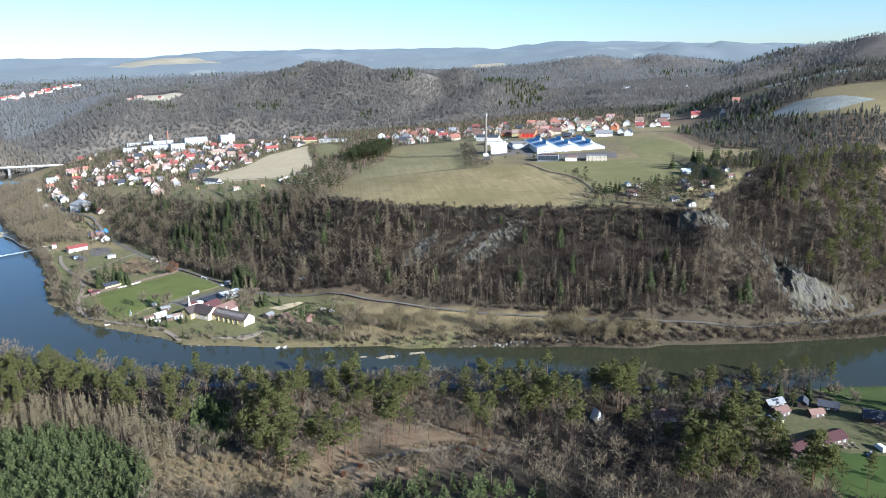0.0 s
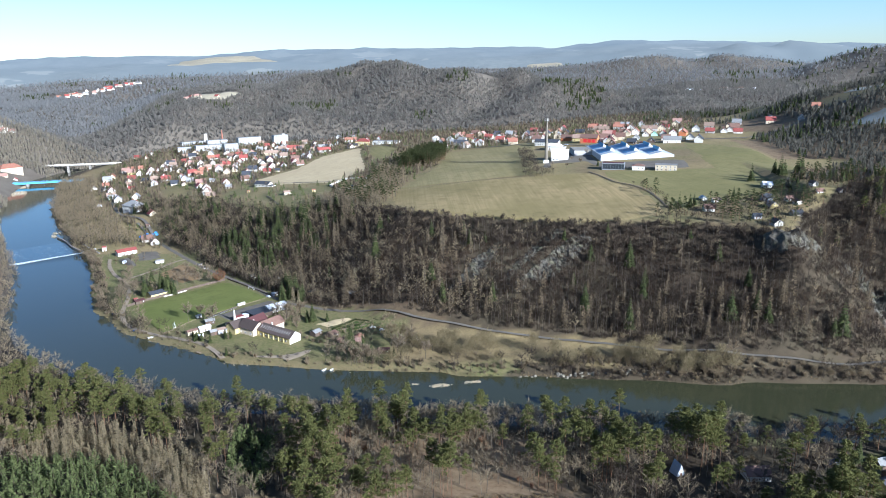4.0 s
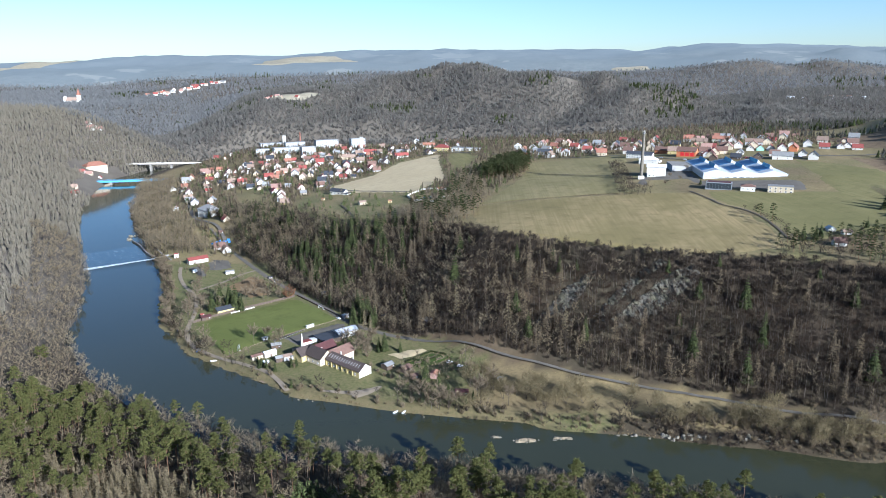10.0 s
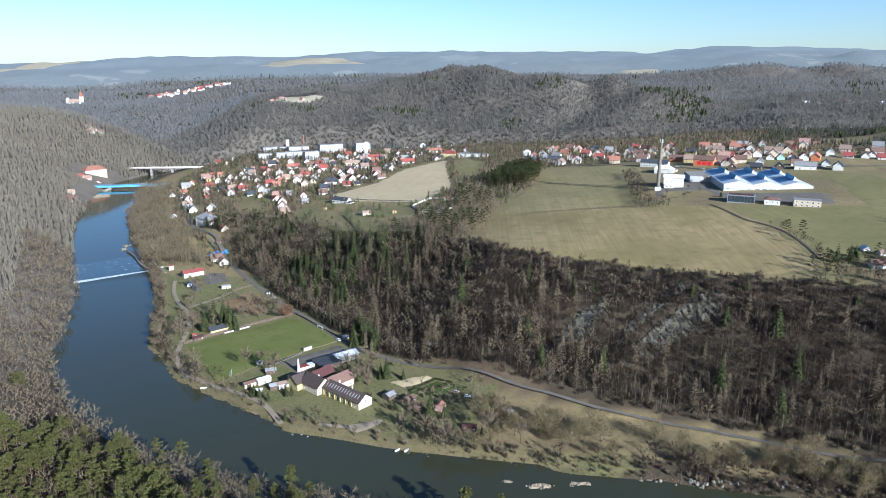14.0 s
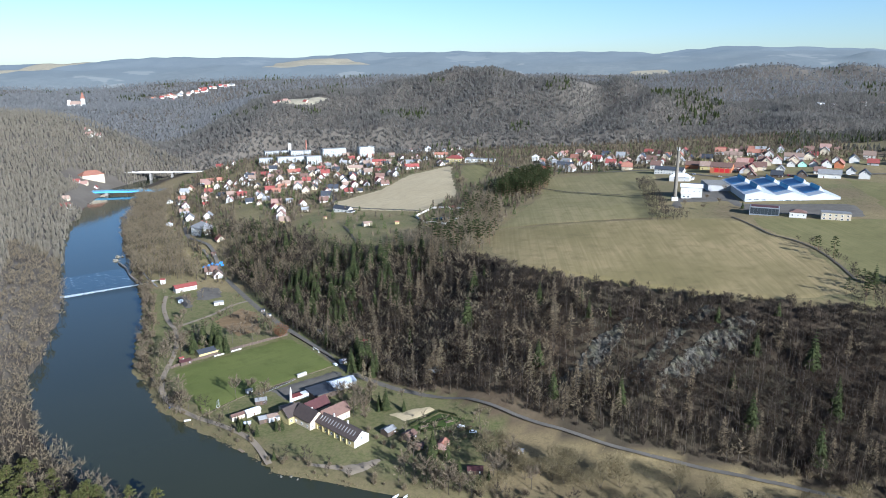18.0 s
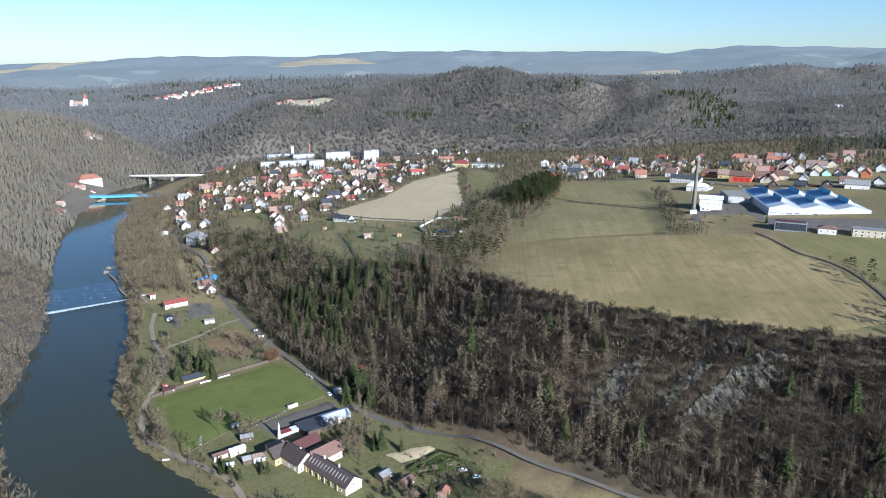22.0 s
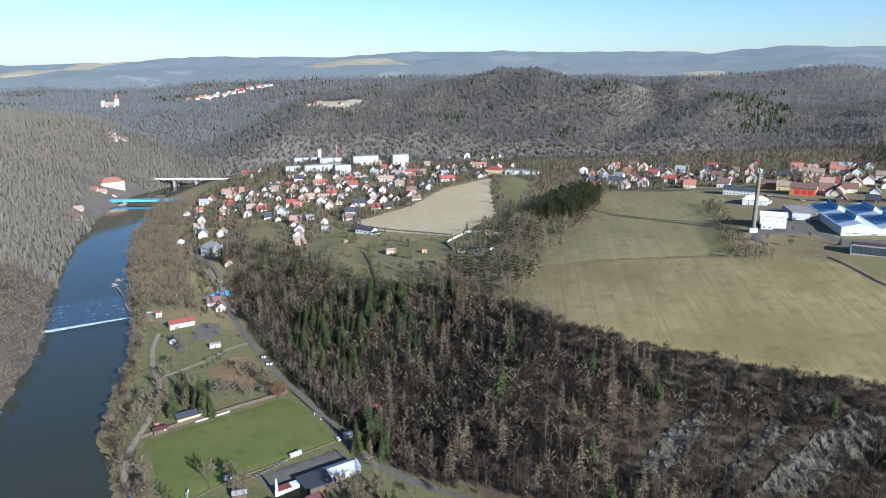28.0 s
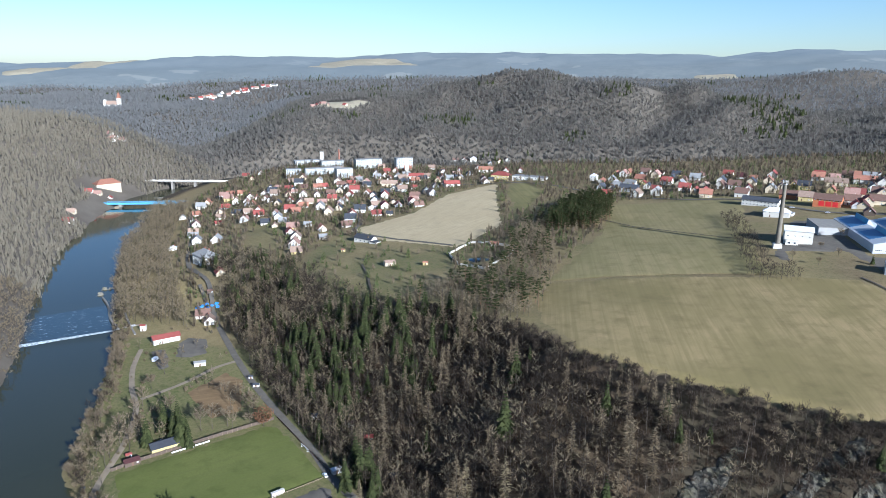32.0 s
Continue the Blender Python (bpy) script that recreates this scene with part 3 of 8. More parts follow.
def build_backdrop():
    """The plain blue distance: the last ranges of hills under the sky, glowing, with haze put into their colour."""
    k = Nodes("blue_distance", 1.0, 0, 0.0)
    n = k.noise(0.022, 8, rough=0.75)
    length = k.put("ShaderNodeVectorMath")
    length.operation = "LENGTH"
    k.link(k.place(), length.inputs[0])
    # the veil paints haze into the glow, bluer the farther off
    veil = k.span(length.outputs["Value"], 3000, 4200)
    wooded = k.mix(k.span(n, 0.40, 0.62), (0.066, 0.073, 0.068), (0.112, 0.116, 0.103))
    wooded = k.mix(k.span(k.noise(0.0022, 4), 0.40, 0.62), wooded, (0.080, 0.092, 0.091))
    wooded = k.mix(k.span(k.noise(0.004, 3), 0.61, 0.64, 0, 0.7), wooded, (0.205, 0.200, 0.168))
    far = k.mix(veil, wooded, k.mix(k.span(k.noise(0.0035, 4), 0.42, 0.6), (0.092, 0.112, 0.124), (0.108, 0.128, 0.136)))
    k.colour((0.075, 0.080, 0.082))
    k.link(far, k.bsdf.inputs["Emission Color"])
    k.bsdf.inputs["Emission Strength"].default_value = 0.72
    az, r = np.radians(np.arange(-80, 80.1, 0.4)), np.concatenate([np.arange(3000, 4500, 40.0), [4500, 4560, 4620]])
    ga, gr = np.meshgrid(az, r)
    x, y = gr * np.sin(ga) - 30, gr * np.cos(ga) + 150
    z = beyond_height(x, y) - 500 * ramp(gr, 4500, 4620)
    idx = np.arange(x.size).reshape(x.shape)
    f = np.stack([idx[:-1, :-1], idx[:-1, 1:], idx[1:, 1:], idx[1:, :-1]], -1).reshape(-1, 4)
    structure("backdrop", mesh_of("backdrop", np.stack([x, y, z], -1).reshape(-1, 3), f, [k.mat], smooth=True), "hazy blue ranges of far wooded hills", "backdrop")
    for poly in BEYOND_FIELDS:
        sheet("far_field", poly, MAT_FIELD_FAR, "pale stubble field among the far hills", "field", 20.0, 3.0, beyond_height)


def beyond_height(x, y):
    """The tops of the woods on the far ranges."""
    r = np.hypot(x + 30, y - 150)
    return ground(x, y) - 4 + 16 * ramp(r, 3000, 3250) + 11 * ramp(r, 3000, 3400) * ramp(-r, -4480, -4250) * (1.5 + vnoise(x * 0.55, y, 210, 95) + 0.5 * vnoise(x, y, 80, 96))


build_backdrop()


build_water()
sheet("field_main", FIELDS["main"], MAT_FIELD_OLIVE, "large mown olive and tan winter field", "field", 6.0, 0.22)
sheet("field_upper", FIELDS["upper"], MAT_FIELD_UPPER, "greenish upper part of the winter field", "field", 6.0, 0.22)
sheet("field_east", FIELDS["east"], MAT_MEADOW, "grassy field beside the factory", "field", 6.0, 0.22)
sheet("field_west", FIELDS["west"], MAT_FIELD_TAN, "pale tan stubble field below the village", "field", 6.0, 0.22)
for _name, _mat, _label in (("behind", MAT_FIELD_TAN, "tan stubble field behind the town"), ("rough", MAT_MEADOW, "rough brown grassland beside the stubble field"), ("frost", MAT_FROST, "frosted meadow on the eastern hillside"),
                            ("hollow", MAT_FROST, "frosted meadow in the eastern hollow"), ("lodge", MAT_FIELD_FAR, "dry clearing round the hilltop cottages")):
    sheet("field_" + _name, FAR_FIELDS[_name], _mat, _label, "field", 9.0, 0.5)
sheet("football_pitch", PITCH, MAT_PITCH, "green mown football pitch", "pitch", 6.0, 0.4)
ribbon("road_valley", VALLEY_ROAD, 4.8, MAT_ASPHALT, "grey asphalt lane along the foot of the slope", "road")

# ---------------------------------------------------------------- trees
def stick(a, b, ra, rb, sides=4):
    """A tapered stick: corners and triangles."""
    a, b = np.array(a, float), np.array(b, float)
    d = (b - a) / np.linalg.norm(b - a)
    u = np.cross(d, (0, 0, 1) if abs(d[2]) < 0.9 else (1, 0, 0))
    u /= np.linalg.norm(u)
    w = np.cross(d, u)
    ang = np.arange(sides) * 2 * math.pi / sides
    ring = np.cos(ang)[:, None] * u + np.sin(ang)[:, None] * w
    v = np.concatenate([a + ring * ra, b + ring * rb])
    i = np.arange(sides)
    j = (i + 1) % sides
    return v, np.concatenate([np.stack([i, j, j + sides], 1), np.stack([i, j + sides, i + sides], 1)])


def blades(base, tip, width, rnd):
    """Thin pointed triangles from base points to tips, turned at random."""
    d = tip - base
    r = rnd.normal(size=d.shape)
    s = np.cross(d, r)
    s /= np.linalg.norm(s, axis=1)[:, None] + 1e-9
    w = np.asarray(width).reshape(-1, 1) * 0.5
    v = np.stack([base - s * w, base + s * w, tip], 1).reshape(-1, 3)
    return v, np.arange(len(v)).reshape(-1, 3)


def gather(pieces):
    vs, fs, n = [], [], 0
    for v, f in pieces:
        vs.append(v), fs.append(f + n)
        n += len(v)
    return np.concatenate(vs), np.concatenate(fs)


def sphere_dirs(n, rnd):
    d = rnd.normal(size=(n, 3))
    return d / np.linalg.norm(d, axis=1)[:, None]


def bare_tree(seed, tall=14.0, spread=4.2, twigs=135, broad=1.0, limbs=9):
    rnd = np.random.default_rng(seed)
    fork = tall * rnd.uniform(0.28, 0.42)
    lean = rnd.normal(size=2) * 0.4
    wood = [stick((0, 0, -0.6), (lean[0] * 0.4, lean[1] * 0.4, fork), 0.20, 0.14, 3), stick((lean[0] * 0.4, lean[1] * 0.4, fork), (lean[0], lean[1], tall * 0.9), 0.13, 0.03, 3)]
    base, tip = [], []
    for i in range(limbs):
        a = i * 2.4 + rnd.uniform(-0.4, 0.4)
        z0 = fork + (tall * 0.75 - fork) * i / limbs
        reach = spread * rnd.uniform(0.65, 1.05) * (1 - 0.45 * (i / limbs) ** 2)
        root = np.array([lean[0] * 0.6, lean[1] * 0.6, z0])
        end = root + np.array([math.cos(a) * reach, math.sin(a) * reach, reach * rnd.uniform(0.75, 1.25)])
        end[2] = min(end[2], tall)
        wood.append(blades(np.array([root]), np.array([end]), [0.2], rnd) if limbs < 7 else stick(root, end, 0.075, 0.02, 3))
        m = twigs // limbs
        k = rnd.uniform(0.3, 1.0, (m, 1))
        b = root + (end - root) * k
        d = sphere_dirs(m, rnd) * 1.0 + np.array([math.cos(a) * 0.4, math.sin(a) * 0.4, 0.6])
        base.append(b), tip.append(b + d * rnd.uniform(0.9, 2.1, (m, 1)))
    base, tip = np.concatenate(base), np.concatenate(tip)
    return gather(wood), blades(base, tip, rnd.uniform(0.15, 0.34, len(base)) * broad, rnd)


def pole_tree(seed, tall=15.0, reach=2.6, n=80):
    """A slender forest tree: a long stem and steep thin branches in the upper half."""
    rnd = np.random.default_rng(seed)
    lean = rnd.normal(size=2) * 0.35
    wood = [stick((0, 0, -0.6), (lean[0], lean[1], tall * 0.94), 0.13, 0.03, 3)]
    k = rnd.uniform(0, 1, n) ** 0.8
    z = tall * (0.2 + 0.7 * k)
    a = rnd.uniform(0, 6.283, n)
    r = reach * (1.2 - 0.8 * k) * rnd.uniform(0.35, 1.0, n)
    start = rnd.uniform(0.0, 0.6, n) * r
    rise = rnd.uniform(0.3, 1.3, n)
    way = np.stack([np.cos(a), np.sin(a), rise], 1)
    base = np.stack([lean[0] * z / tall, lean[1] * z / tall, z], 1) + way * start[:, None] * 0.8
    tip = base + way * (r * rnd.uniform(0.5, 0.9, n))[:, None] + rnd.normal(size=(n, 3)) * 0.25
    return gather(wood), blades(base, tip, rnd.uniform(0.10, 0.22, n), rnd)


def larch_tree(seed, tall=19.0):
    rnd = np.random.default_rng(seed)
    wood = [stick((0, 0, -0.6), (0, 0, tall), 0.2, 0.03, 4)]
    n = 270
    z = tall * (0.1 + 0.82 * rnd.uniform(0, 1, n) ** 0.9)
    a = rnd.uniform(0, 6.283, n)
    reach = (tall - z) * 0.17 + 0.5
    out = np.stack([np.cos(a), np.sin(a), rnd.uniform(-0.35, 0.15, n)], 1)
    base = np.stack([0 * z, 0 * z, z], 1) + out * (reach * rnd.uniform(0, 0.4, n))[:, None]
    tip = base + out * (reach * rnd.uniform(0.5, 0.9, n))[:, None]
    return gather(wood), blades(base, tip, rnd.uniform(0.18, 0.40, n), rnd)


def spruce_tree(seed, tall=18.0, wide=0.225, tiers=12):
    rnd = np.random.default_rng(seed)
    wood = [stick((0, 0, -0.6), (0, 0, tall * 0.96), 0.2, 0.02, 4)]
    pieces = []
    for i in range(tiers):
        k = i / (tiers - 1)
        z = tall * (0.08 + 0.90 * k)
        reach = (tall - z) * wide + 0.35
        m = int(11 - 5 * k)
        for j in range(m):
            a = j * 6.283 / m + rnd.uniform(-0.35, 0.35) + i
            r = reach * rnd.uniform(0.75, 1.15)
            d, s = np.array([math.cos(a), math.sin(a), 0]), np.array([-math.sin(a), math.cos(a), 0])
            root = np.array([0, 0, z + r * 0.25])
            mid, end = root + d * r * 0.55 + np.array([0, 0, -0.08 * r]), root + d * r + np.array([0, 0, -r * rnd.uniform(0.35, 0.6)])
            w = r * 0.36
            pieces.append((np.array([root, mid + s * w - (0, 0, 0.14 * r), end, mid - s * w - (0, 0, 0.14 * r), mid + (0, 0, 0.1 * r)]), np.array([[0, 1, 4], [1, 2, 4], [2, 3, 4], [3, 0, 4]])))
    return gather(wood), gather(pieces)


def bushy_conifer(seed, tall=14.0):
    """A young conifer, clothed to the ground in upswept sprays."""
    rnd = np.random.default_rng(seed)
    n = 120
    k = rnd.uniform(0, 1, n) ** 0.75
    k = 1 - k
    a = rnd.uniform(0, 6.283, n)
    reach = tall * 0.25 * (1 - k) ** 0.8 * (1 + 0.18 * np.cos(3 * a + seed)) + 0.3
    out = np.stack([np.cos(a), np.sin(a), rnd.uniform(0.1, 0.9, n)], 1)
    base = np.stack([np.cos(a) * reach * 0.5, np.sin(a) * reach * 0.5, tall * (0.04 + 0.86 * k)], 1)
    tip = base + out * (0.55 * reach + 0.5)[:, None] * rnd.uniform(0.7, 1.15, (n, 1))
    return gather([stick((0, 0, -0.6), (0, 0, tall * 0.97), 0.16, 0.02, 3)]), blades(base, tip, rnd.uniform(0.7, 1.5, n), rnd)


def pine_tree(seed, tall=18.0, clear=0.4, clumps=16):
    """A pine: a long bare bole and rounded pads of needles in the upper part."""
    rnd = np.random.default_rng(seed)
    bend = rnd.normal(size=2) * 0.5
    wood = [stick((0, 0, -0.6), (bend[0], bend[1], tall * 0.93), 0.2, 0.06, 5)]
    pieces = []
    for i in range(clumps):
        k = i / (clumps - 1)
        a, z = i * 2.4 + rnd.uniform(-0.5, 0.5), tall * (clear + (0.95 - clear) * k ** 0.8)
        r = 2.7 * (1 - max(0, k - 0.35) ** 1.5 * 1.5) * rnd.uniform(0.35, 1.0)
        c = np.array([bend[0] * k + math.cos(a) * r, bend[1] * k + math.sin(a) * r, z])
        if i % 2 == 0:
            wood.append(stick((bend[0] * k, bend[1] * k, z - 0.6), c, 0.06, 0.02, 3))
        n = 32
        d = sphere_dirs(n, rnd)
        d[:, 2] = np.abs(d[:, 2]) * 0.75 - 0.1
        mid = c + d * rnd.uniform(0.5, 1.2, (n, 1)) * np.array([1.15, 1.15, 0.8])
        out = sphere_dirs(n, rnd) * 0.4 + d * 0.45
        pieces.append(blades(mid - out * 0.5, mid + out, rnd.uniform(0.35, 0.7, n), rnd))
    return gather(wood), gather(pieces)


def bush(seed, tall=3.0, n=110, broad=1.0):
    """A rounded bare shrub of many thin rods."""
    rnd = np.random.default_rng(seed)
    a, r, k = rnd.uniform(0, 6.283, n), np.sqrt(rnd.uniform(0, 1, n)), rnd.uniform(0, 1, n)
    base = np.stack([np.cos(a) * r * tall * 0.22, np.sin(a) * r * tall * 0.22, tall * (0.5 * k - 0.08)], 1)
    lift = tall * (0.35 + 0.6 * np.sqrt(np.clip(1 - 0.85 * r * r, 0, 1))) * rnd.uniform(0.7, 1.05, n)
    tip = np.stack([np.cos(a) * r * tall * 0.55, np.sin(a) * r * tall * 0.55, np.maximum(lift, base[:, 2] + 0.3)], 1) + rnd.normal(size=(n, 3)) * 0.16
    return gather([stick((0, 0, -0.5), (0.2, 0, tall * 0.6), 0.06, 0.02, 3)]), blades(base, tip, rnd.uniform(0.07, 0.17, n) * broad, rnd)


def thicket(seed, tall=3.0, n=110, twig=0.26, low=0.0):
    """A dense rounded crown of short forking twigs on a few thin stems."""
    rnd = np.random.default_rng(seed)
    lobes = [(rnd.uniform(0, 6.283), rnd.uniform(0.0, 0.30), rnd.uniform(0.22, 0.34)) for _ in range(5)]
    lobe = rnd.integers(0, 5, n)
    d = sphere_dirs(n, rnd) * (rnd.uniform(0.15, 1, (n, 1)) ** 0.4)
    c = np.array([(math.cos(a) * r, math.sin(a) * r, low + (1 - low) * 0.5 + 0.18 * (0.3 - r)) for a, r, _ in lobes])
    size = np.array([w for _, _, w in lobes])
    mid = (c[lobe] + d * size[lobe][:, None] * np.array([1.0, 1.0, 1.25])) * tall
    mid[:, 2] = np.maximum(mid[:, 2], 0.1)
    way = d * 0.6 + rnd.normal(size=(n, 3)) * 0.45 + np.array([0, 0, 0.45])
    half = way * twig * tall * 0.5 * rnd.uniform(0.5, 1.1, (n, 1))
    stems = [stick((0.1 * i, 0, -0.5), tuple(c[i] * tall), 0.05 + 0.008 * tall, 0.02, 3) for i in range(3)]
    return gather(stems), blades(mid - half, mid + half, rnd.uniform(0.06, 0.15, n) * (0.7 + 0.10 * tall), rnd)


def clump(seed, tall=9.0, n=14, broad=1.0):
    """A far bare tree: steep sprays of twigs that open upward into an uneven crown."""
    rnd = np.random.default_rng(seed)
    a, k = rnd.uniform(0, 6.283, n), rnd.uniform(0, 1, n)
    r = 2.1 * np.sqrt(rnd.uniform(0, 1, n)) * (1.1 - 0.6 * k)
    base = np.stack([np.cos(a) * r * 0.5, np.sin(a) * r * 0.5, tall * (0.05 + 0.6 * k)], 1)
    tip = np.stack([np.cos(a) * r * 1.3, np.sin(a) * r * 1.3, tall * (0.42 + 0.55 * k + rnd.uniform(-0.05, 0.08, n))], 1) + rnd.normal(size=(n, 3)) * 0.3
    return (np.zeros((0, 3)), np.zeros((0, 3), int)), blades(base, tip, rnd.uniform(0.9, 1.9, n) * broad, rnd)


def far_cone(seed, tall=14.0):
    """A far conifer: three rings of broad drooping boughs."""
    rnd = np.random.default_rng(seed)
    base, tip = [], []
    for k, m in ((0.1, 7), (0.38, 6), (0.66, 5)):
        for j in range(m):
            a = j * 6.283 / m + rnd.uniform(-0.3, 0.3)
            r = tall * 0.24 * (1 - k) * rnd.uniform(0.8, 1.2)
            base.append((math.cos(a) * r, math.sin(a) * r, tall * k)), tip.append((0, 0, tall * min(1, k + 0.5)))
    base, tip = np.array(base), np.array(tip)
    side = np.stack([-base[:, 1], base[:, 0], 0 * base[:, 0]], 1) * 0.62
    v = np.stack([base - side, base + side, tip], 1).reshape(-1, 3)
    return (np.zeros((0, 3)), np.zeros((0, 3), int)), (v, np.arange(len(v)).reshape(-1, 3))


KINDS = {
    "bare": ([bare_tree(i, 11 + 1.3 * i, 3.0 + 0.28 * i, 154, 0.78, 7) for i in range(6)], MAT_BARK, MAT_TWIG),
    "larch": ([larch_tree(20 + i, 15 + 2.5 * i) for i in range(4)], MAT_BARK, MAT_LARCH),
    "slopelarch": ([larch_tree(24 + i, 15 + 2.5 * i) for i in range(4)], MAT_BARK, MAT_SLOPE_LARCH),
    "spruce": ([spruce_tree(30 + i, 14 + 2.5 * i) for i in range(4)], MAT_BARK, MAT_SPRUCE),
    "pine": ([pine_tree(40 + i, 15 + 1.7 * i, 0.42 + 0.05 * i, 14 + i) for i in range(5)], MAT_PINE_BARK, MAT_PINE),
    "small": ([bare_tree(80 + i, 11 + 1.2 * i, 3.6, 46, 1.55, 6) for i in range(4)], MAT_BARK, MAT_PALE),
    "pale": ([bare_tree(84 + i, 11 + 1.2 * i, 3.8, 78, 1.2, 6) for i in range(4)], MAT_BARK, MAT_PALE),
    "young": ([bushy_conifer(90 + i, 13 + 1.8 * i) for i in range(5)], MAT_BARK, MAT_YOUNG),
    "fine": ([bare_tree(180 + i, 12 + 1.3 * i, 3.6 + 0.3 * i, 144, 0.64, 9) for i in range(5)], MAT_BARK, MAT_PALE),
    "single": ([bare_tree(480 + i, 11 + 1.2 * i, 3.6 + 0.25 * i, 374, 1.05, 11) for i in range(6)], MAT_BARK, MAT_BROWN),
    "bush": ([bush(50 + i, 2.2 + 0.6 * i) for i in range(4)], MAT_BARK, MAT_PALE),
    "brush": ([thicket(55 + i, 2.4 + 0.6 * i, 130, 0.3) for i in range(4)], MAT_BARK, MAT_TWIG),
    "town": ([clump(265 + i, 8 + 1.1 * i, 44, 0.34) for i in range(6)], MAT_BROWN, MAT_BROWN),
    "towndark": ([clump(275 + i, 8 + 1.1 * i, 44, 0.34) for i in range(6)], MAT_TOWN, MAT_TOWN),
    "willow": ([thicket(455 + i, 12.5 + 1.2 * i, 760, 0.14, 0.12) for i in range(4)], MAT_BARK, MAT_WILLOW),
    "reed": ([bush(355 + i, 1.2 + 0.2 * i, 20, 1.3) for i in range(4)], MAT_STRAW, MAT_STRAW),
    "russet": ([bush(365 + i, 3.0 + 0.7 * i, 120, 1.9) for i in range(3)], MAT_BARK, MAT_GOLD),
    "under": ([thicket(255 + i, 2.6 + 0.7 * i, 80, 0.32) for i in range(4)], MAT_BARK, MAT_UNDER),
    "garden": ([bare_tree(280 + i, 11 + 1.2 * i, 3.8, 46, 1.55, 6) for i in range(4)], MAT_BARK, MAT_TWIG),
    "pole": ([pole_tree(300 + i, 12 + 1.5 * i, 2.2 + 0.2 * i) for i in range(6)], MAT_POLE, MAT_SLOPE_TWIG),
    "palepole": ([pole_tree(310 + i, 12 + 1.5 * i, 2.2 + 0.2 * i) for i in range(5)], MAT_POLE, MAT_PALE),
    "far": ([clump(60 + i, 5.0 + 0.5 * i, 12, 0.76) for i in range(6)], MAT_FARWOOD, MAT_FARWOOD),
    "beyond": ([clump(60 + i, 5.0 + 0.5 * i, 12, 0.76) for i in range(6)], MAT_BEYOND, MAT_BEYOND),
    "fardark": ([far_cone(70 + i, 13 + 2 * i) for i in range(3)], MAT_SPRUCE, MAT_SPRUCE),
    "eastwood": ([clump(165 + i, 9 + i, 18, 0.75) for i in range(5)], MAT_EAST, MAT_EAST),
    "darkbush": ([bushy_conifer(190 + i, 12 + 1.8 * i) for i in range(4)], MAT_BARK, MAT_SPRUCE),
    "darkpine": ([pine_tree(140 + i, 15 + 1.7 * i, 0.22 + 0.06 * i, 11 + i) for i in range(4)], MAT_PINE_BARK, MAT_SPRUCE),
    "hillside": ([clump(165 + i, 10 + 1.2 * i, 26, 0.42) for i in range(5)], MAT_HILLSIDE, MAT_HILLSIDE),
}


def jitter_grid(x0, x1, y0, y1, step, rnd):
    gx, gy = np.meshgrid(np.arange(x0, x1, step), np.arange(y0, y1, step))
    gx = gx.ravel() + rnd.uniform(-0.48, 0.48, gx.size) * step
    gy = gy.ravel() + rnd.uniform(-0.48, 0.48, gy.size) * step
    return gx, gy


def wood_of(name, kind, x, y, rnd, label, low=0.8, high=1.15, sink=0.0):
    """One joined stand of trees of a kind at the given places."""
    models, bark, leaf = KINDS[kind]
    n = len(x)
    if not n:
        return None
    z = ground(x, y) - sink
    size, turn, pick = rnd.uniform(low, high, n), rnd.uniform(0, 6.283, n), rnd.integers(0, len(models), n)
    vs, fs, ms, base = [], [], [], 0
    for k, (wood, crown) in enumerate(models):
        v, f = gather([wood, crown]) if len(wood[0]) else crown
        slot = np.concatenate([np.zeros(len(wood[1])), np.ones(len(crown[1]))])
        i = np.where(pick == k)[0]
        if not len(i):
            continue
        c, s = np.cos(turn[i])[:, None], np.sin(turn[i])[:, None]
        fat = rnd.uniform(0.85, 1.2, len(i))[:, None]
        px = (v[None, :, 0] * c - v[None, :, 1] * s) * size[i][:, None] * fat + x[i][:, None]
        py = (v[None, :, 0] * s + v[None, :, 1] * c) * size[i][:, None] * fat + y[i][:, None]
        pz = v[None, :, 2] * size[i][:, None] + z[i][:, None]
        vs.append(np.stack([px, py, pz], -1).reshape(-1, 3))
        fs.append((f[None] + (np.arange(len(i)) * len(v))[:, None, None] + base).reshape(-1, 3))
        ms.append(np.tile(slot, len(i)))
        base += len(i) * len(v)
    me = mesh_of(name, np.concatenate(vs), np.concatenate(fs), [bark, leaf], np.concatenate(ms))
    return tagged(new(name, me), label, "trees", kind="stuff")


RND = np.random.default_rng(7)


SPRUCE_BELT = [(-296, 722), (-250, 678), (-215, 654), (-200, 672), (-218, 712), (-262, 738), (-300, 748)]
SPRUCE_RIM = [(-303, 743), (-250, 765), (-205, 745), (-180, 722), (-222, 708), (-276, 706)]
CLIFF_FACE = [(259, 494), (282, 495), (308, 501), (318, 507), (300, 512), (284, 518), (270, 530), (258, 552), (250, 562), (247, 548), (252, 535), (255, 515)]


def open_land(x, y):
    """True where fields, roads, houses and lawns keep the trees away."""
    hit = np.zeros(np.shape(x), bool)
    for poly in list(FIELDS.values()) + [PITCH]:
        hit |= inside(x, y, poly)
    return hit


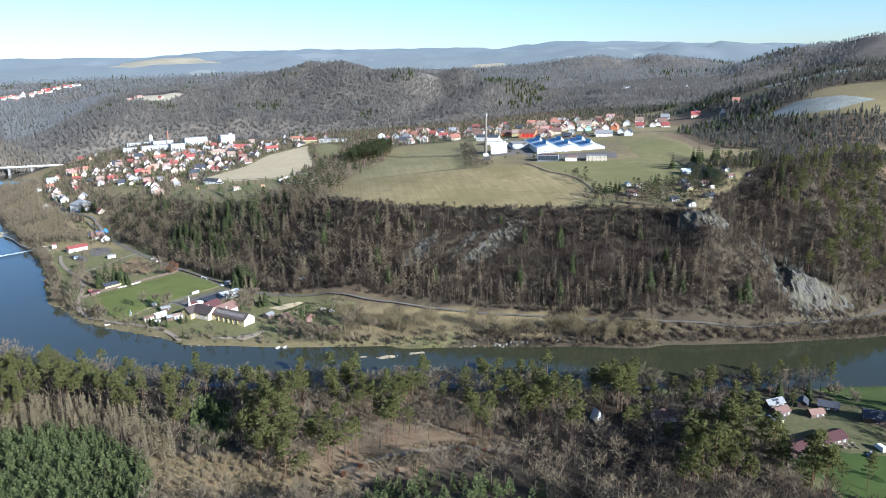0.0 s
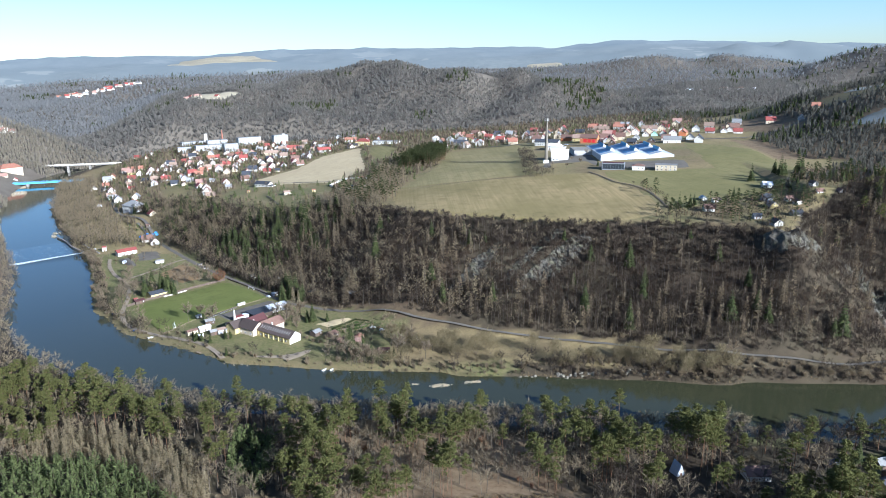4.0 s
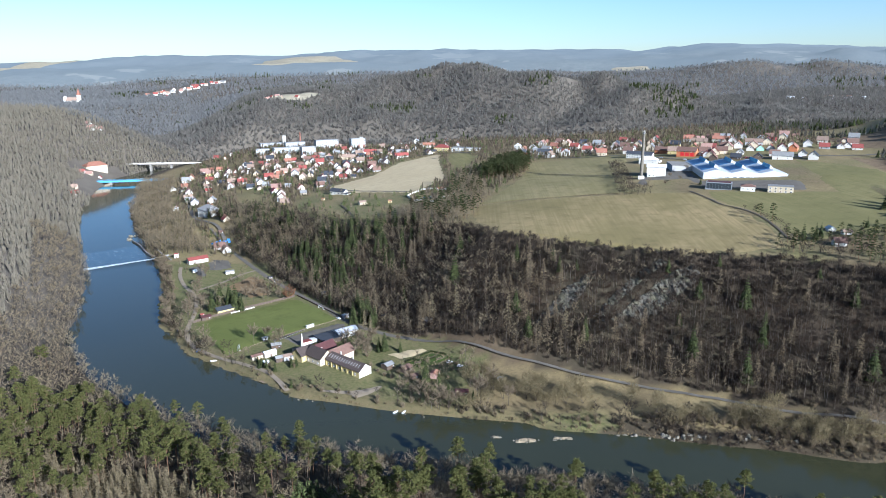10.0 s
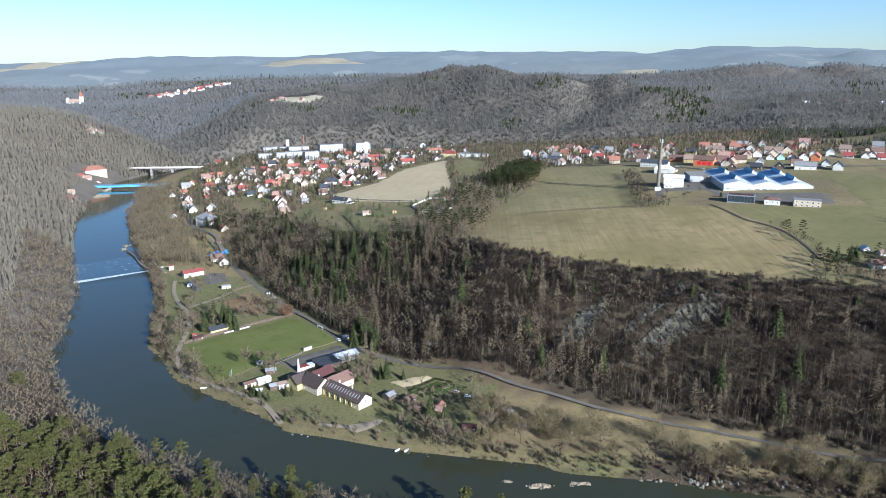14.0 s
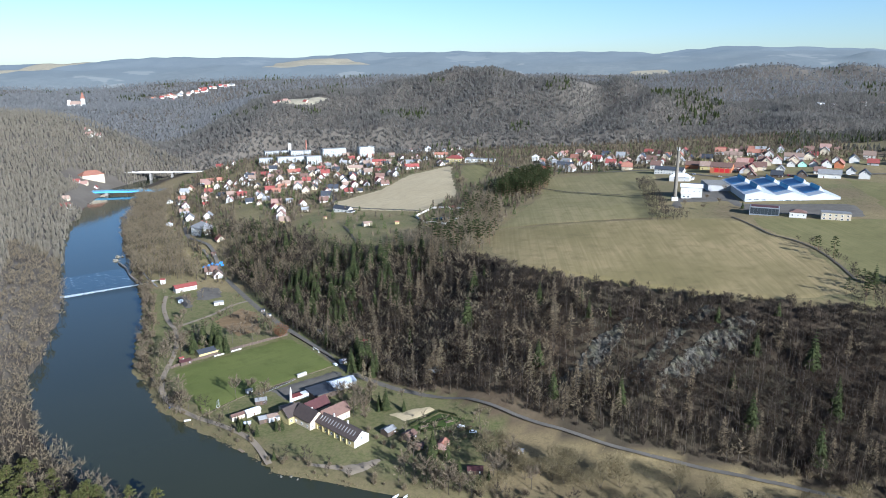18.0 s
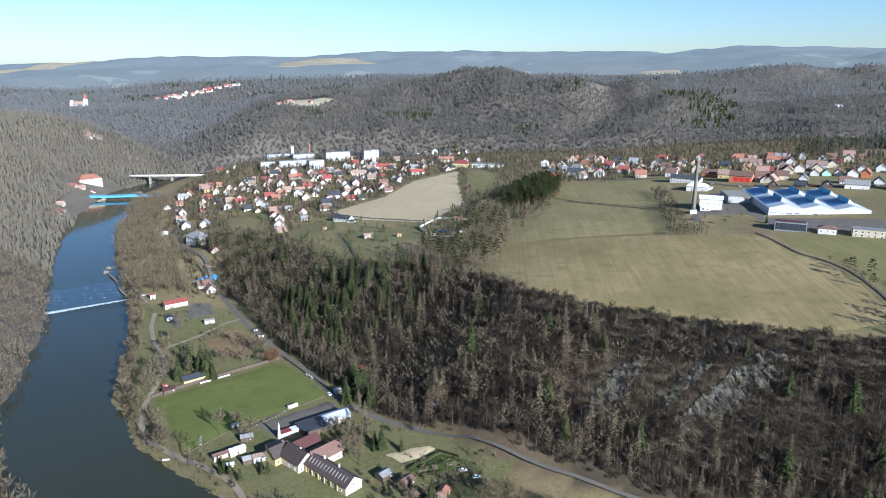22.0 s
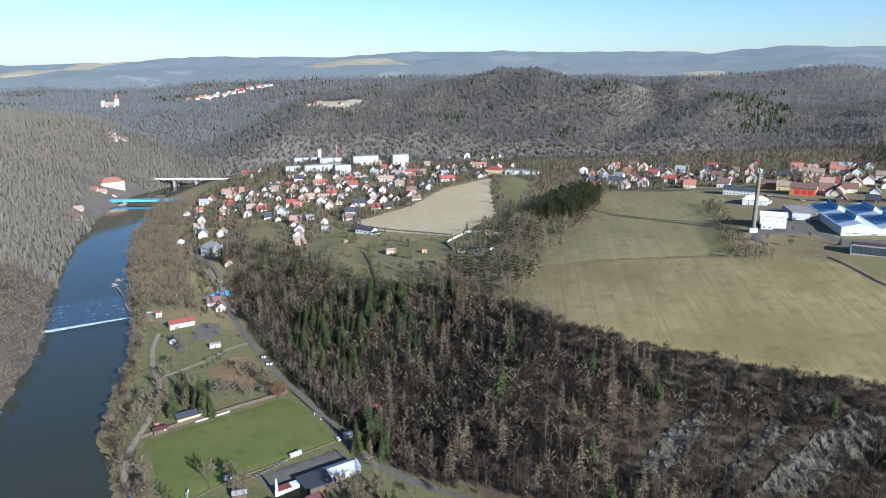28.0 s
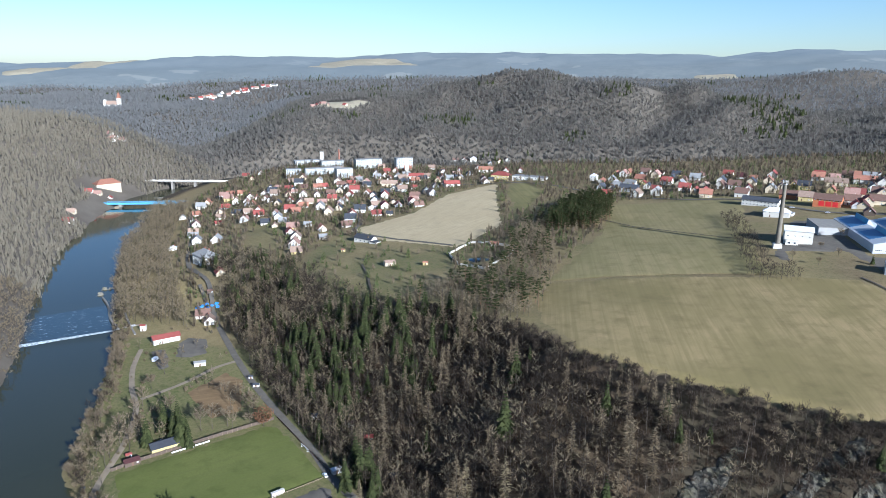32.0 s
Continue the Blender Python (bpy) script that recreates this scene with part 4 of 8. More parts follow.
def plant_slope():
    x, y = jitter_grid(-440, 430, 470, 830, 4.7, RND)
    d, side = river_gap(x, y)
    z = ground(x, y)
    top, _ = line_distance(x, y, SPUR_TOP + SPUR_TOP[:1])
    out = np.where(inside(x, y, SPUR_TOP), -top, top)
    lane, bank_side = line_distance(x, y, VALLEY_ROAD)
    ok = (side > 0) & (d > 25) & ((z > 8) | (bank_side > 0) & (x > -390)) & (lane > 6) & (out > 1) & ~open_land(x, y)
    ok &= ~inside(x, y, CLIFF_FACE) & (out > 6)
    rib = np.minimum(line_distance(x, y, [(-38, 563), (-4, 601)])[0], np.minimum(line_distance(x, y, [(2, 566), (50, 604)])[0] + 3, line_distance(x, y, [(24, 567), (66, 594)])[0]))
    ok &= (rib > 7) | (RND.uniform(0, 1, len(x)) < 0.16)
    low = (out[ok] < 26) & (x[ok] > -118)
    x, y = x[ok], y[ok]
    patch, patch2 = vnoise(x, y, 45, 51), vnoise(x, y, 30, 52)
    roll = RND.uniform(0, 1, len(x))
    spruce = ((x < -160) & (patch2 > 0.25) & (roll < 0.32) & (y > 585) & (y < 730)) | ((inside(x, y, SPRUCE_BELT) | inside(x, y, SPRUCE_RIM)) & (roll < 0.30)) | (roll < 0.014)
    larch = ~spruce & (((patch > 0.1) & (roll < 0.19 - 0.12 * ramp(x, -10, 60))) | (roll > 0.975))
    pine = ~spruce & ~larch & (roll > 0.978 - 0.16 * ramp(x, 270, 330))
    rest = ~(spruce | larch | pine)
    other = RND.uniform(0, 1, len(x))
    pale = rest & (other < 0.03 + 0.52 * ramp(-x, -60, 130) + 0.06 * (vnoise(x, y, 24, 53) > 0.2))
    broad = rest & ~pale & (other > 0.56 - 0.15 * ramp(x, 0, 80))
    pole = rest & ~pale & ~broad
    for kind, m, label in (("pole", pole, "slender bare winter wood on the valley slope"), ("bare", broad, "spreading bare trees on the valley slope"), ("slopelarch", larch, "tan leafless larches on the valley slope"),
                           ("pale", pale, "pale grey spreading trees on the valley slope"), ("spruce", spruce, "dark green spruces on the valley slope"), ("pine", pine, "green pines on the valley slope")):
        wood_of("slope_wood", kind, x[m & ~low], y[m & ~low], RND, label, *((0.8, 1.25) if kind in ("spruce", "pine") else (0.85, 1.3) if kind == "slopelarch" else (0.7, 1.05)))
        wood_of("slope_edge_wood", kind, x[m & low], y[m & low], RND, label.replace("valley slope", "upper edge of the slope"), 0.45, 0.75)


def plant_brush():
    """Low brush on the woodland floor near the lane."""
    x, y = jitter_grid(-330, 330, 475, 720, 3.5, RND)
    d, side = river_gap(x, y)
    lane, bank_side = line_distance(x, y, VALLEY_ROAD)
    m = (side > 0) & (bank_side > 0) & (lane > 3.2) & (lane < 42) & (RND.uniform(0, 1, len(x)) < 0.95 - 0.016 * lane) & ~open_land(x, y) & ~inside(x, y, CLIFF_FACE) & (d > 20)
    wood_of("brush", "brush", x[m], y[m], RND, "bare brown brush at the foot of the slope", 0.8, 1.9)
    x2, y2 = jitter_grid(-340, 340, 500, 770, 4.2, RND)
    top, _ = line_distance(x2, y2, SPUR_TOP + SPUR_TOP[:1])
    lane2, bank2 = line_distance(x2, y2, VALLEY_ROAD)
    under = ~inside(x2, y2, SPUR_TOP) & (top > 24) & (bank2 > 0) & (lane2 > 24) & ~inside(x2, y2, CLIFF_FACE) & (vnoise(x2, y2, 20, 57) > -0.6)
    wood_of("underbrush", "under", x2[under], y2[under], RND, "bare brown underbrush on the wooded slope", 0.8, 1.7)
    m &= (lane < 26) & (RND.uniform(0, 1, len(x)) < 0.6)
    half = RND.uniform(0, 1, len(x)) < 0.5
    wood_of("lane_wood", "palepole", x[m & half], y[m & half], RND, "pale bare trees beside the valley lane", 0.6, 1.1)
    wood_of("lane_wood", "pole", x[m & ~half], y[m & ~half], RND, "dark bare trees beside the valley lane", 0.6, 1.0)


def plant_edge():
    """Dense dark thicket along the upper rim of the slope, and brush on the open bank."""
    x, y = jitter_grid(-330, 330, 520, 800, 3.7, RND)
    top, _ = line_distance(x, y, SPUR_TOP + SPUR_TOP[:1])
    out = np.where(inside(x, y, SPUR_TOP), -top, top)
    m = (out > 2) & (out < 30) & ~open_land(x, y) & ~inside(x, y, CLIFF_FACE) & (y > 560) & (x > -200)
    wood_of("rim_thicket", "brush", x[m], y[m], RND, "dense dark bare thicket along the field's edge", 1.0, 2.1)
    x, y = jitter_grid(-90, 400, 440, 520, 2.8, RND)
    d, side = river_gap(x, y)
    m = (side > 0) & (d > -1) & (d < 10) & ((x > 40) | (RND.uniform(0, 1, len(x)) < 0.3))
    wood_of("bank_brush", "brush", x[m], y[m], RND, "bare brown brush on the river bank", 0.5, 1.2)


def plant_west():
    x, y = jitter_grid(-1300, -230, 330, 1500, 6.4, RND)
    d, side = river_gap(x, y)
    ok = (side < 0) & (d > 1) & ((d < 480) | (d < 760) & (y > 900) & (RND.uniform(0, 1, len(x)) < 0.55)) & (y > 300 - 0.9 * (x + 330)) & (np.hypot(x + 872, y - 1236) > 48) & ~((d < 34) & (y > 1060) & (y < 1300))
    x, y, d = x[ok], y[ok], d[ok]
    roll, patch = RND.uniform(0, 1, len(x)), vnoise(x, y, 70, 61)
    nearby = (y < 520) | ((d < 45) & (y < 800))
    pine = (x > -470) & (y < 480) & (patch > -0.05) & (roll < 0.55) & (d > 22)
    bare = ~pine & nearby
    wood_of("west_wood", "pine", x[pine], y[pine], RND, "green pines on the western bank", 0.7, 1.0)
    wood_of("west_wood", "pale", x[bare], y[bare], RND, "bare grey wood along the western bank", 0.75, 1.05)
    rest = ~pine & ~nearby
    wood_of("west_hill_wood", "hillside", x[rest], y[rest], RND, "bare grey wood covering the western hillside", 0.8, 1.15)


def plant_far():
    spread = ((-1950, 900, 1440, 2330, 9.4), (-3200, 2300, 2330, 3180, 18.0), (-3000, -1950, 1100, 2330, 18.0), (900, 2000, 1300, 2330, 18.0))
    pts = [jitter_grid(*s, RND) for s in spread]
    x, y = np.concatenate([p[0] for p in pts]), np.concatenate([p[1] for p in pts])
    d, side = river_gap(x, y)
    village = np.minimum(line_distance(x, y, VILLAGE_ROW)[0] - 60, np.hypot(x + 1462, y - 1964) - 34)
    village = np.minimum(village, np.hypot((x + 800) / 1.6, y - 1940) - 34)
    ok = (x < 0.76 * y) & (x > -1.15 * y) & (d > 5) & (village > 0) & (ground(x, y) > 2) & ~inside(x, y, SPUR_TOP)
    for poly in FAR_FIELDS.values():
        ok &= ~inside(x, y, poly)
    meadow = (x > 330) & (y < 2250) & (vnoise(x, y, 130, 73) < -0.6)
    x, y = x[ok & ~meadow], y[ok & ~meadow]
    roll = RND.uniform(0, 1, len(x))
    dark = ((vnoise(x, y, 90, 71) > 0.72) & (roll < 0.4)) | ((np.hypot((x - 215) / 75, (y - 1960) / 130) + 0.5 * vnoise(x, y, 45, 72) < 1) & (roll < 0.55))
    dark |= (y > 2330) & (vnoise(x, y, 160, 74) > 0.35) & (roll < 0.35)
    bald = (np.hypot((x + 40) / 34, (y - 2075) / 30) < 1) | ((vnoise(x, y, 42, 75) > 0.5) & (y < 2060) & (roll < 0.35))
    # behind the ridge and far west: the wood whose colour carries haze
    hazed = (y > 2330) | (x < -1000)
    m = ~dark & ~bald
    wood_of("far_wood", "far", x[m & ~hazed], y[m & ~hazed], RND, "bare brown wood covering the far ridge", 1.5, 2.3)
    wood_of("far_wood", "beyond", x[m & hazed], y[m & hazed], RND, "pale grey woods on the hills behind the ridge, haze painted into their tone", 1.5, 2.3)
    wood_of("far_wood", "fardark", x[dark], y[dark], RND, "dark conifers among the far wood", 0.6, 1.0)


SPUR_WOOD = [(-200, 752), (-150, 722), (-112, 700), (-106, 740), (-104, 790), (-112, 850), (-122, 920), (-135, 985), (-162, 985), (-156, 900), (-148, 840), (-172, 800)]
GROVE = [(-132, 958), (-86, 962), (-74, 1010), (-76, 1080), (-100, 1112), (-126, 1070)]
STREET_RIVER = [(-385, 790), (-430, 850), (-470, 885), (-505, 925), (-560, 1010), (-610, 1080), (-650, 1140), (-672, 1230), (-664, 1265)]
MEADOW_WOOD = [(-425, 838), (-380, 790), (-330, 745), (-262, 757), (-300, 798), (-352, 872), (-404, 904), (-470, 930), (-490, 905)]


def plant_near():
    x, y = jitter_grid(-330, 330, 226, 420, 4.3, RND)
    d, side = river_gap(x, y)
    ok = (side < 0) & (d > 1.5)
    ok &= ~((np.abs(x - 82) < 9) & (y > 326) & (y < 352)) & ~((np.abs(x - 117) < 11) & (y > 326) & (y < 350))
    for poly in LAWNS + [HAMLET]:
        ok &= ~inside(x, y, poly)
    x, y, d = x[ok], y[ok], d[ok]
    roll = RND.uniform(0, 1, len(x))
    larch, spruce = inside(x, y, LARCHES), inside(x, y, SPRUCES) | inside(x, y, FRONT_SPRUCES) | inside(x, y, YOUNG)
    pine = (inside(x, y, PINES) | inside(x, y, EDGE_PINES) | inside(x, y, COTTAGE_PINES)) & ~spruce
    scrub = inside(x, y, SCRUB)
    clear = inside(x, y, CLEARING)
    rest = ~(larch | spruce | pine | scrub | clear)
    pine_rest = rest & (roll < 0.10 + 0.16 * (x < -150)) & (d < 90)
    wood_of("larch_stand", "larch", x[larch & (roll < 0.92)], y[larch & (roll < 0.92)], RND, "leafless tan larch plantation near the river", 0.5, 0.85)
    spruce &= ~inside(x, y, FRONT_SPRUCES) | (roll < 0.5)
    wood_of("spruce_stand", "young", x[spruce], y[spruce], RND, "dense young dark green spruce plantation", 0.34, 0.66)
    m = pine_rest & (RND.uniform(0, 1, len(x)) < 0.6)
    wood_of("bank_pines", "pine", x[m], y[m], RND, "green pines along the near bank", 0.9, 1.25)
    pale = RND.uniform(0, 1, len(x)) < 0.75 - 0.5 * ramp(x, 0, 70)
    m = rest & ~pine_rest & (roll < 0.52) & pale
    wood_of("bank_wood", "fine", x[m], y[m], RND, "pale bare wood on the near bank", 0.75, 1.2)
    m = rest & ~pine_rest & (roll < 0.52) & ~pale
    wood_of("bank_wood", "bare", x[m], y[m], RND, "bare brown wood on the near bank", 0.75, 1.15)
    m = (scrub & (roll < 0.85) | clear & (roll < 0.2)) | (rest & (roll > 0.8)) | (larch & (roll > 0.6))
    wood_of("scrub", "bush", x[m], y[m], RND, "bare brown scrub on the near bank", 0.6, 1.3)
    m = pine & ((roll > 0.58) | (d < 20) & (roll > 0.14)) & ~clear
    wood_of("bank_wood", "fine", x[m], y[m], RND, "slender bare trees among the pines", 0.7, 1.1)
    gx, gy = jitter_grid(-150, 330, 240, 400, 1.7, RND)
    gd, gside = river_gap(gx, gy)
    tuft = (gside < 0) & (gd > 3) & (inside(gx, gy, SCRUB) | (inside(gx, gy, CLEARING) & (vnoise(gx, gy, 11, 88) > 0.1)))
    wood_of("dry_grass", "reed", gx[tuft], gy[tuft], RND, "dense ochre reeds and dry grass on the near bank", 0.6, 1.2)
    m = (clear | inside(x, y, PINES)) & (roll > 0.45) & (roll < 0.49)
    wood_of("leafy_scrub", "russet", x[m], y[m], RND, "low oak scrub with russet dry leaves", 0.6, 1.2)
    shore = (d < 11) & (roll > 0.45) & (x < 140)
    wood_of("shore_trees", "fine", x[shore], y[shore], RND, "tan bare trees crowding the water's edge", 0.65, 1.05)
    m = pine & (roll < np.where(d < 20, 0.13, 0.36)) & ~clear & (vnoise(x, y, 24, 87) > -0.2)
    return x[m], y[m]


def plant_banks():
    x, y = jitter_grid(-900, 330, 430, 1420, 4.2, RND)
    d, side = river_gap(x, y)
    roll, n = RND.uniform(0, 1, len(x)), vnoise(x, y, 26, 81)
    on = (side > 0) & (d > 2.0)
    strip = on & (d < 58) & (y > 772) & (y < 1200) & (roll < 0.46)
    edge = on & (d < 13) & (((x < -318) & (y < 800) & (roll < 0.75)) | ((x > -90) & (n > -0.35) & (roll < 0.6)) | ((x <= -90) & (x >= -318) & (roll < 0.22)))
    wood_of("river_strip_wood", "pale", x[strip], y[strip], RND, "bare grey trees between river and town", 0.8, 1.3)
    fringe = on & (d < 12) & (x < -318) & (y < 735) & (roll > 0.7)
    wood_of("bank_trees", "single", x[fringe], y[fringe], RND, "tan bare trees along the camp bank", 0.45, 0.85)
    wood_of("bank_scrub", "bush", x[edge], y[edge], RND, "bare tan scrub and reeds along the bank", 0.7, 1.5)
    tall = (edge & (roll < 0.16)) | (on & (x > 20) & (d < 26) & (n > -0.5) & (roll > 0.76))
    wood_of("bank_trees", "bare", x[tall], y[tall], RND, "bare trees along the river bank", 0.5, 0.85)
    gx, gy = jitter_grid(-330, 330, 430, 560, 1.7, RND)
    gd, gside = river_gap(gx, gy)
    m = (gside > 0) & (gd > -1.5) & (gd < 2.5) & (vnoise(gx, gy, 13, 84) > -0.2) & (RND.uniform(0, 1, len(gx)) < 0.7)
    wood_of("bank_reeds", "reed", gx[m], gy[m], RND, "pale reeds and dry grass on the river's edge", 0.4, 0.9)
    m = (gside > 0) & (gd > 5) & (gx > -110) & (gx < 120) & (ground(gx, gy) < 8) & (vnoise(gx, gy, 17, 86) > 0.25) & (RND.uniform(0, 1, len(gx)) < 0.4)
    wood_of("meadow_tufts", "reed", gx[m], gy[m], RND, "tufts of dry grass on the river meadow", 0.35, 0.7)
    # thicket between road and meadow in the bend
    x, y = jitter_grid(-80, 400, 460, 560, 4.5, RND)
    d, side = river_gap(x, y)
    z = ground(x, y)
    m = (side > 0) & (d > 3 + 8 * (x < 60)) & (z < 11) & (vnoise(x, y, 30, 83) + 1.0 * ramp(x, 40, 180) > 0.42) & (line_distance(x, y, VALLEY_ROAD)[0] > 4)
    wood_of("meadow_thicket", "bush", x[m], y[m], RND, "bare thickets on the river meadow", 0.8, 1.9)


def plant_plateau():
    x, y = jitter_grid(-200, -70, 690, 1120, 4.6, RND)
    dark, m = inside(x, y, GROVE), inside(x, y, SPUR_WOOD)
    roll = RND.uniform(0, 1, len(x))
    ever = m & (roll < 0.10)
    wood_of("grove", "darkpine", x[dark | ever], y[dark | ever], RND, "dark green conifer grove between the fields", 0.75, 1.1)
    wood_of("grove_wood", "pale", x[m & ~ever & (roll < 0.8)], y[m & ~ever & (roll < 0.8)], RND, "bare birches and brown wood between the fields", 0.55, 0.95)
    rim = (line_distance(x, y, GROVE + GROVE[:1])[0] < 12) & ~dark & ~open_land(x, y) & (roll < 0.5)
    wood_of("grove_scrub", "bush", x[rim], y[rim], RND, "bare brown scrub round the conifer grove", 0.8, 1.6)
    x, y = jitter_grid(28, 60, 795, 1000, 3.6, RND)
    m = ((x < 44) | (y < 822)) & (RND.uniform(0, 1, len(x)) < 0.75)
    wood_of("hedge_belt", "garden", x[m], y[m], RND, "bare hedge belt beside the chimney yard", 0.35, 0.75)
    # hedges and shrubs of the riverside gardens
    x, y = jitter_grid(-440, -60, 468, 770, 4.4, RND)
    d, side = river_gap(x, y)
    roll = RND.uniform(0, 1, len(x))
    m = (side > 0) & (d > 4) & (ground(x, y) < 9) & ~inside(x, y, [(-318, 577), (-253, 660), (-188, 606), (-180, 574), (-212, 540), (-259, 512)]) & (line_distance(x, y, VALLEY_ROAD)[0] > 5)
    m &= ~inside(x, y, [(-240, 500), (-205, 475), (-135, 470), (-120, 500), (-140, 530), (-200, 545), (-238, 530)]) & (vnoise(x, y, 22, 85) > 0.0 + 0.15 * (x > -150)) & ((x > -335) & (y < 700) | (roll < 0.07) | (roll > 0.965) | (d < 12))
    wood_of("garden_shrubs", "bush", x[m & (roll < 0.5)], y[m & (roll < 0.5)], RND, "bare shrubs and hedges in the riverside gardens", 0.5, 1.2)
    wood_of("garden_shrub_trees", "small", x[m & (roll > 0.74)], y[m & (roll > 0.74)], RND, "bare small trees in the riverside gardens", 0.45, 0.9)
    # gardens of the town and the orchard meadow
    x, y = jitter_grid(-740, 330, 770, 1470, 6.9, RND)
    d, side = river_gap(x, y)
    roll = RND.uniform(0, 1, len(x))
    m = (side > 0) & (d > 62) & ~open_land(x, y) & ~inside(x, y, MEADOW_WOOD) & ~inside(x, y, FAR_FIELDS["rough"]) & ~((x > -70) & (y < 1105)) & (roll < 0.72)
    m &= ~((inside(x, y, GREENS[1]) | inside(x, y, GREENS[2])) & (roll > 0.12))
    ever = m & (roll < 0.09)
    half = RND.uniform(0, 1, len(x)) < 0.5
    wood_of("garden_trees", "towndark", x[m & ~ever & half], y[m & ~ever & half], RND, "dark bare garden trees among the houses", 0.45, 1.05)
    wood_of("garden_trees", "town", x[m & ~ever & ~half], y[m & ~ever & ~half], RND, "pale bare orchard trees among the houses", 0.45, 0.85)
    wood_of("garden_conifers", "young", x[ever], y[ever], RND, "green garden conifers among the houses", 0.35, 0.6)
    # the wood below the orchard meadow
    x, y = jitter_grid(-500, -250, 740, 935, 4.8, RND)
    d, side = river_gap(x, y)
    m = (d > 50) & inside(x, y, MEADOW_WOOD) & (line_distance(x, y, STREET_RIVER)[0] > 9)
    roll = RND.uniform(0, 1, len(x))
    for kind, k, label in (("pale", roll < 0.55, "pale bare wood below the orchard meadow"), ("bare", (roll > 0.55) & (roll < 0.86), "dark bare wood below the orchard meadow"), ("spruce", roll > 0.86, "dark spruces below the orchard meadow")):
        wood_of("meadow_edge_wood", kind, x[m & k], y[m & k], RND, label, 0.6, 0.95)
    # round the cottages and east of the field
    x, y = jitter_grid(128, 340, 545, 730, 5.4, RND)
    roll = RND.uniform(0, 1, len(x))
    m = ~open_land(x, y) & inside(x, y, SPUR_TOP) & (roll < 0.85)
    ever = m & (roll < 0.27)
    wood_of("cottage_pines", "darkpine", x[ever], y[ever], RND, "dark pines round the cottages", 0.5, 0.9)
    wood_of("cottage_wood", "bare", x[m & ~ever], y[m & ~ever], RND, "bare trees round the cottages", 0.4, 0.7)
    x, y = jitter_grid(255, 1300, 520, 1560, 7.4, RND)
    d, side = river_gap(x, y)
    roll = RND.uniform(0, 1, len(x))
    m = (side > 0) & (d > 20) & ~open_land(x, y) & (vnoise(x, y, 80, 91) > -0.3) & ~inside(x, y, FAR_FIELDS["frost"]) & ~inside(x, y, FAR_FIELDS["hollow"]) & ~((y > 1030) & (y < 1180) & (x < 420)) & (x < 0.75 * y) & ((x > 330) | (y < 700) | (y > 1200))
    ever = m & (((vnoise(x, y, 110, 92) > 0.2) & (roll < 0.5)) | (roll < 0.05))
    wood_of("east_wood", "eastwood", x[m & ~ever], y[m & ~ever], RND, "bare wood on the eastern slopes", 0.7, 1.2)
    wood_of("east_conifers", "fardark", x[ever], y[ever], RND, "dark conifers on the eastern slopes", 0.4, 0.75)


def model_tree(kind, index):
    """One standing tree with trunk and crown, to be copied."""
    models, bark, leaf = KINDS["single" if kind == "bare" else kind]
    wood, crown = models[index % len(models)]
    ob = new({"bare": "bare_tree", "pine": "pine_tree", "spruce": "spruce_tree", "larch": "larch_tree", "bush": "shrub", "willow": "willow_tree"}[kind])
    for name, (v, f), mat in (("trunk", wood, bark), ("crown", crown, leaf)):
        p = new(name, mesh_of(name, v, f, [mat]))
        p.parent = ob
    label = {"bare": "leafless deciduous tree with grey-brown twigs", "pine": "tall pine with bare trunk and green crown", "spruce": "dark green conical spruce tree",
             "larch": "leafless tan larch with fine twigs", "bush": "bare brown shrub on the meadow", "willow": "rounded leafless willow with tan rods on the meadow"}[kind]
    return tagged(ob, label, "tree", "single trees in the valley")


TREE_MODELS = {}


def tree(kind, x, y, size=1.0, turn=None):
    turn = RND.uniform(0, 360) if turn is None else turn
    key = (kind, int(RND.integers(0, len(KINDS[kind][0]))), round(size * 5) / 5)
    m = pose(x, y, height(x, y), 0, 0, turn)
    if key not in TREE_MODELS:
        ob = TREE_MODELS[key] = model_tree(kind, key[1])
        ob.scale = (key[2],) * 3
        ob.matrix_basis = m @ Matrix.Diagonal((*ob.scale, 1))
        return ob
    return copy_thing(TREE_MODELS[key], m)


plant_slope()
plant_brush()
plant_edge()
plant_west()
plant_far()
plant_banks()
plant_plateau()
def plant_south():
    """The wood goes on up the near slope, under the first stand; unseen, added to shade the clearing."""
    x, y = jitter_grid(-420, 420, 40, 228, 7.5, RND)
    roll = RND.uniform(0, 1, len(x))
    ever = (roll < 0.3) & (vnoise(x, y, 60, 89) > -0.2)
    wood_of("south_wood", "towndark", x[~ever], y[~ever], RND, "bare brown wood on the near slope", 1.0, 1.5)
    wood_of("south_wood", "darkbush", x[ever], y[ever], RND, "dark conifers on the near slope", 0.8, 1.2)


plant_south()
PINE_X, PINE_Y = plant_near()
for _x, _y in zip(PINE_X[:170], PINE_Y[:170]):
    tree("pine", _x, _y, RND.choice([0.8, 1.0, 1.2, 1.4]))
wood_of("bank_pines", "pine", PINE_X[170:], PINE_Y[170:], RND, "tall green pines on the near bank", 1.0, 1.35)

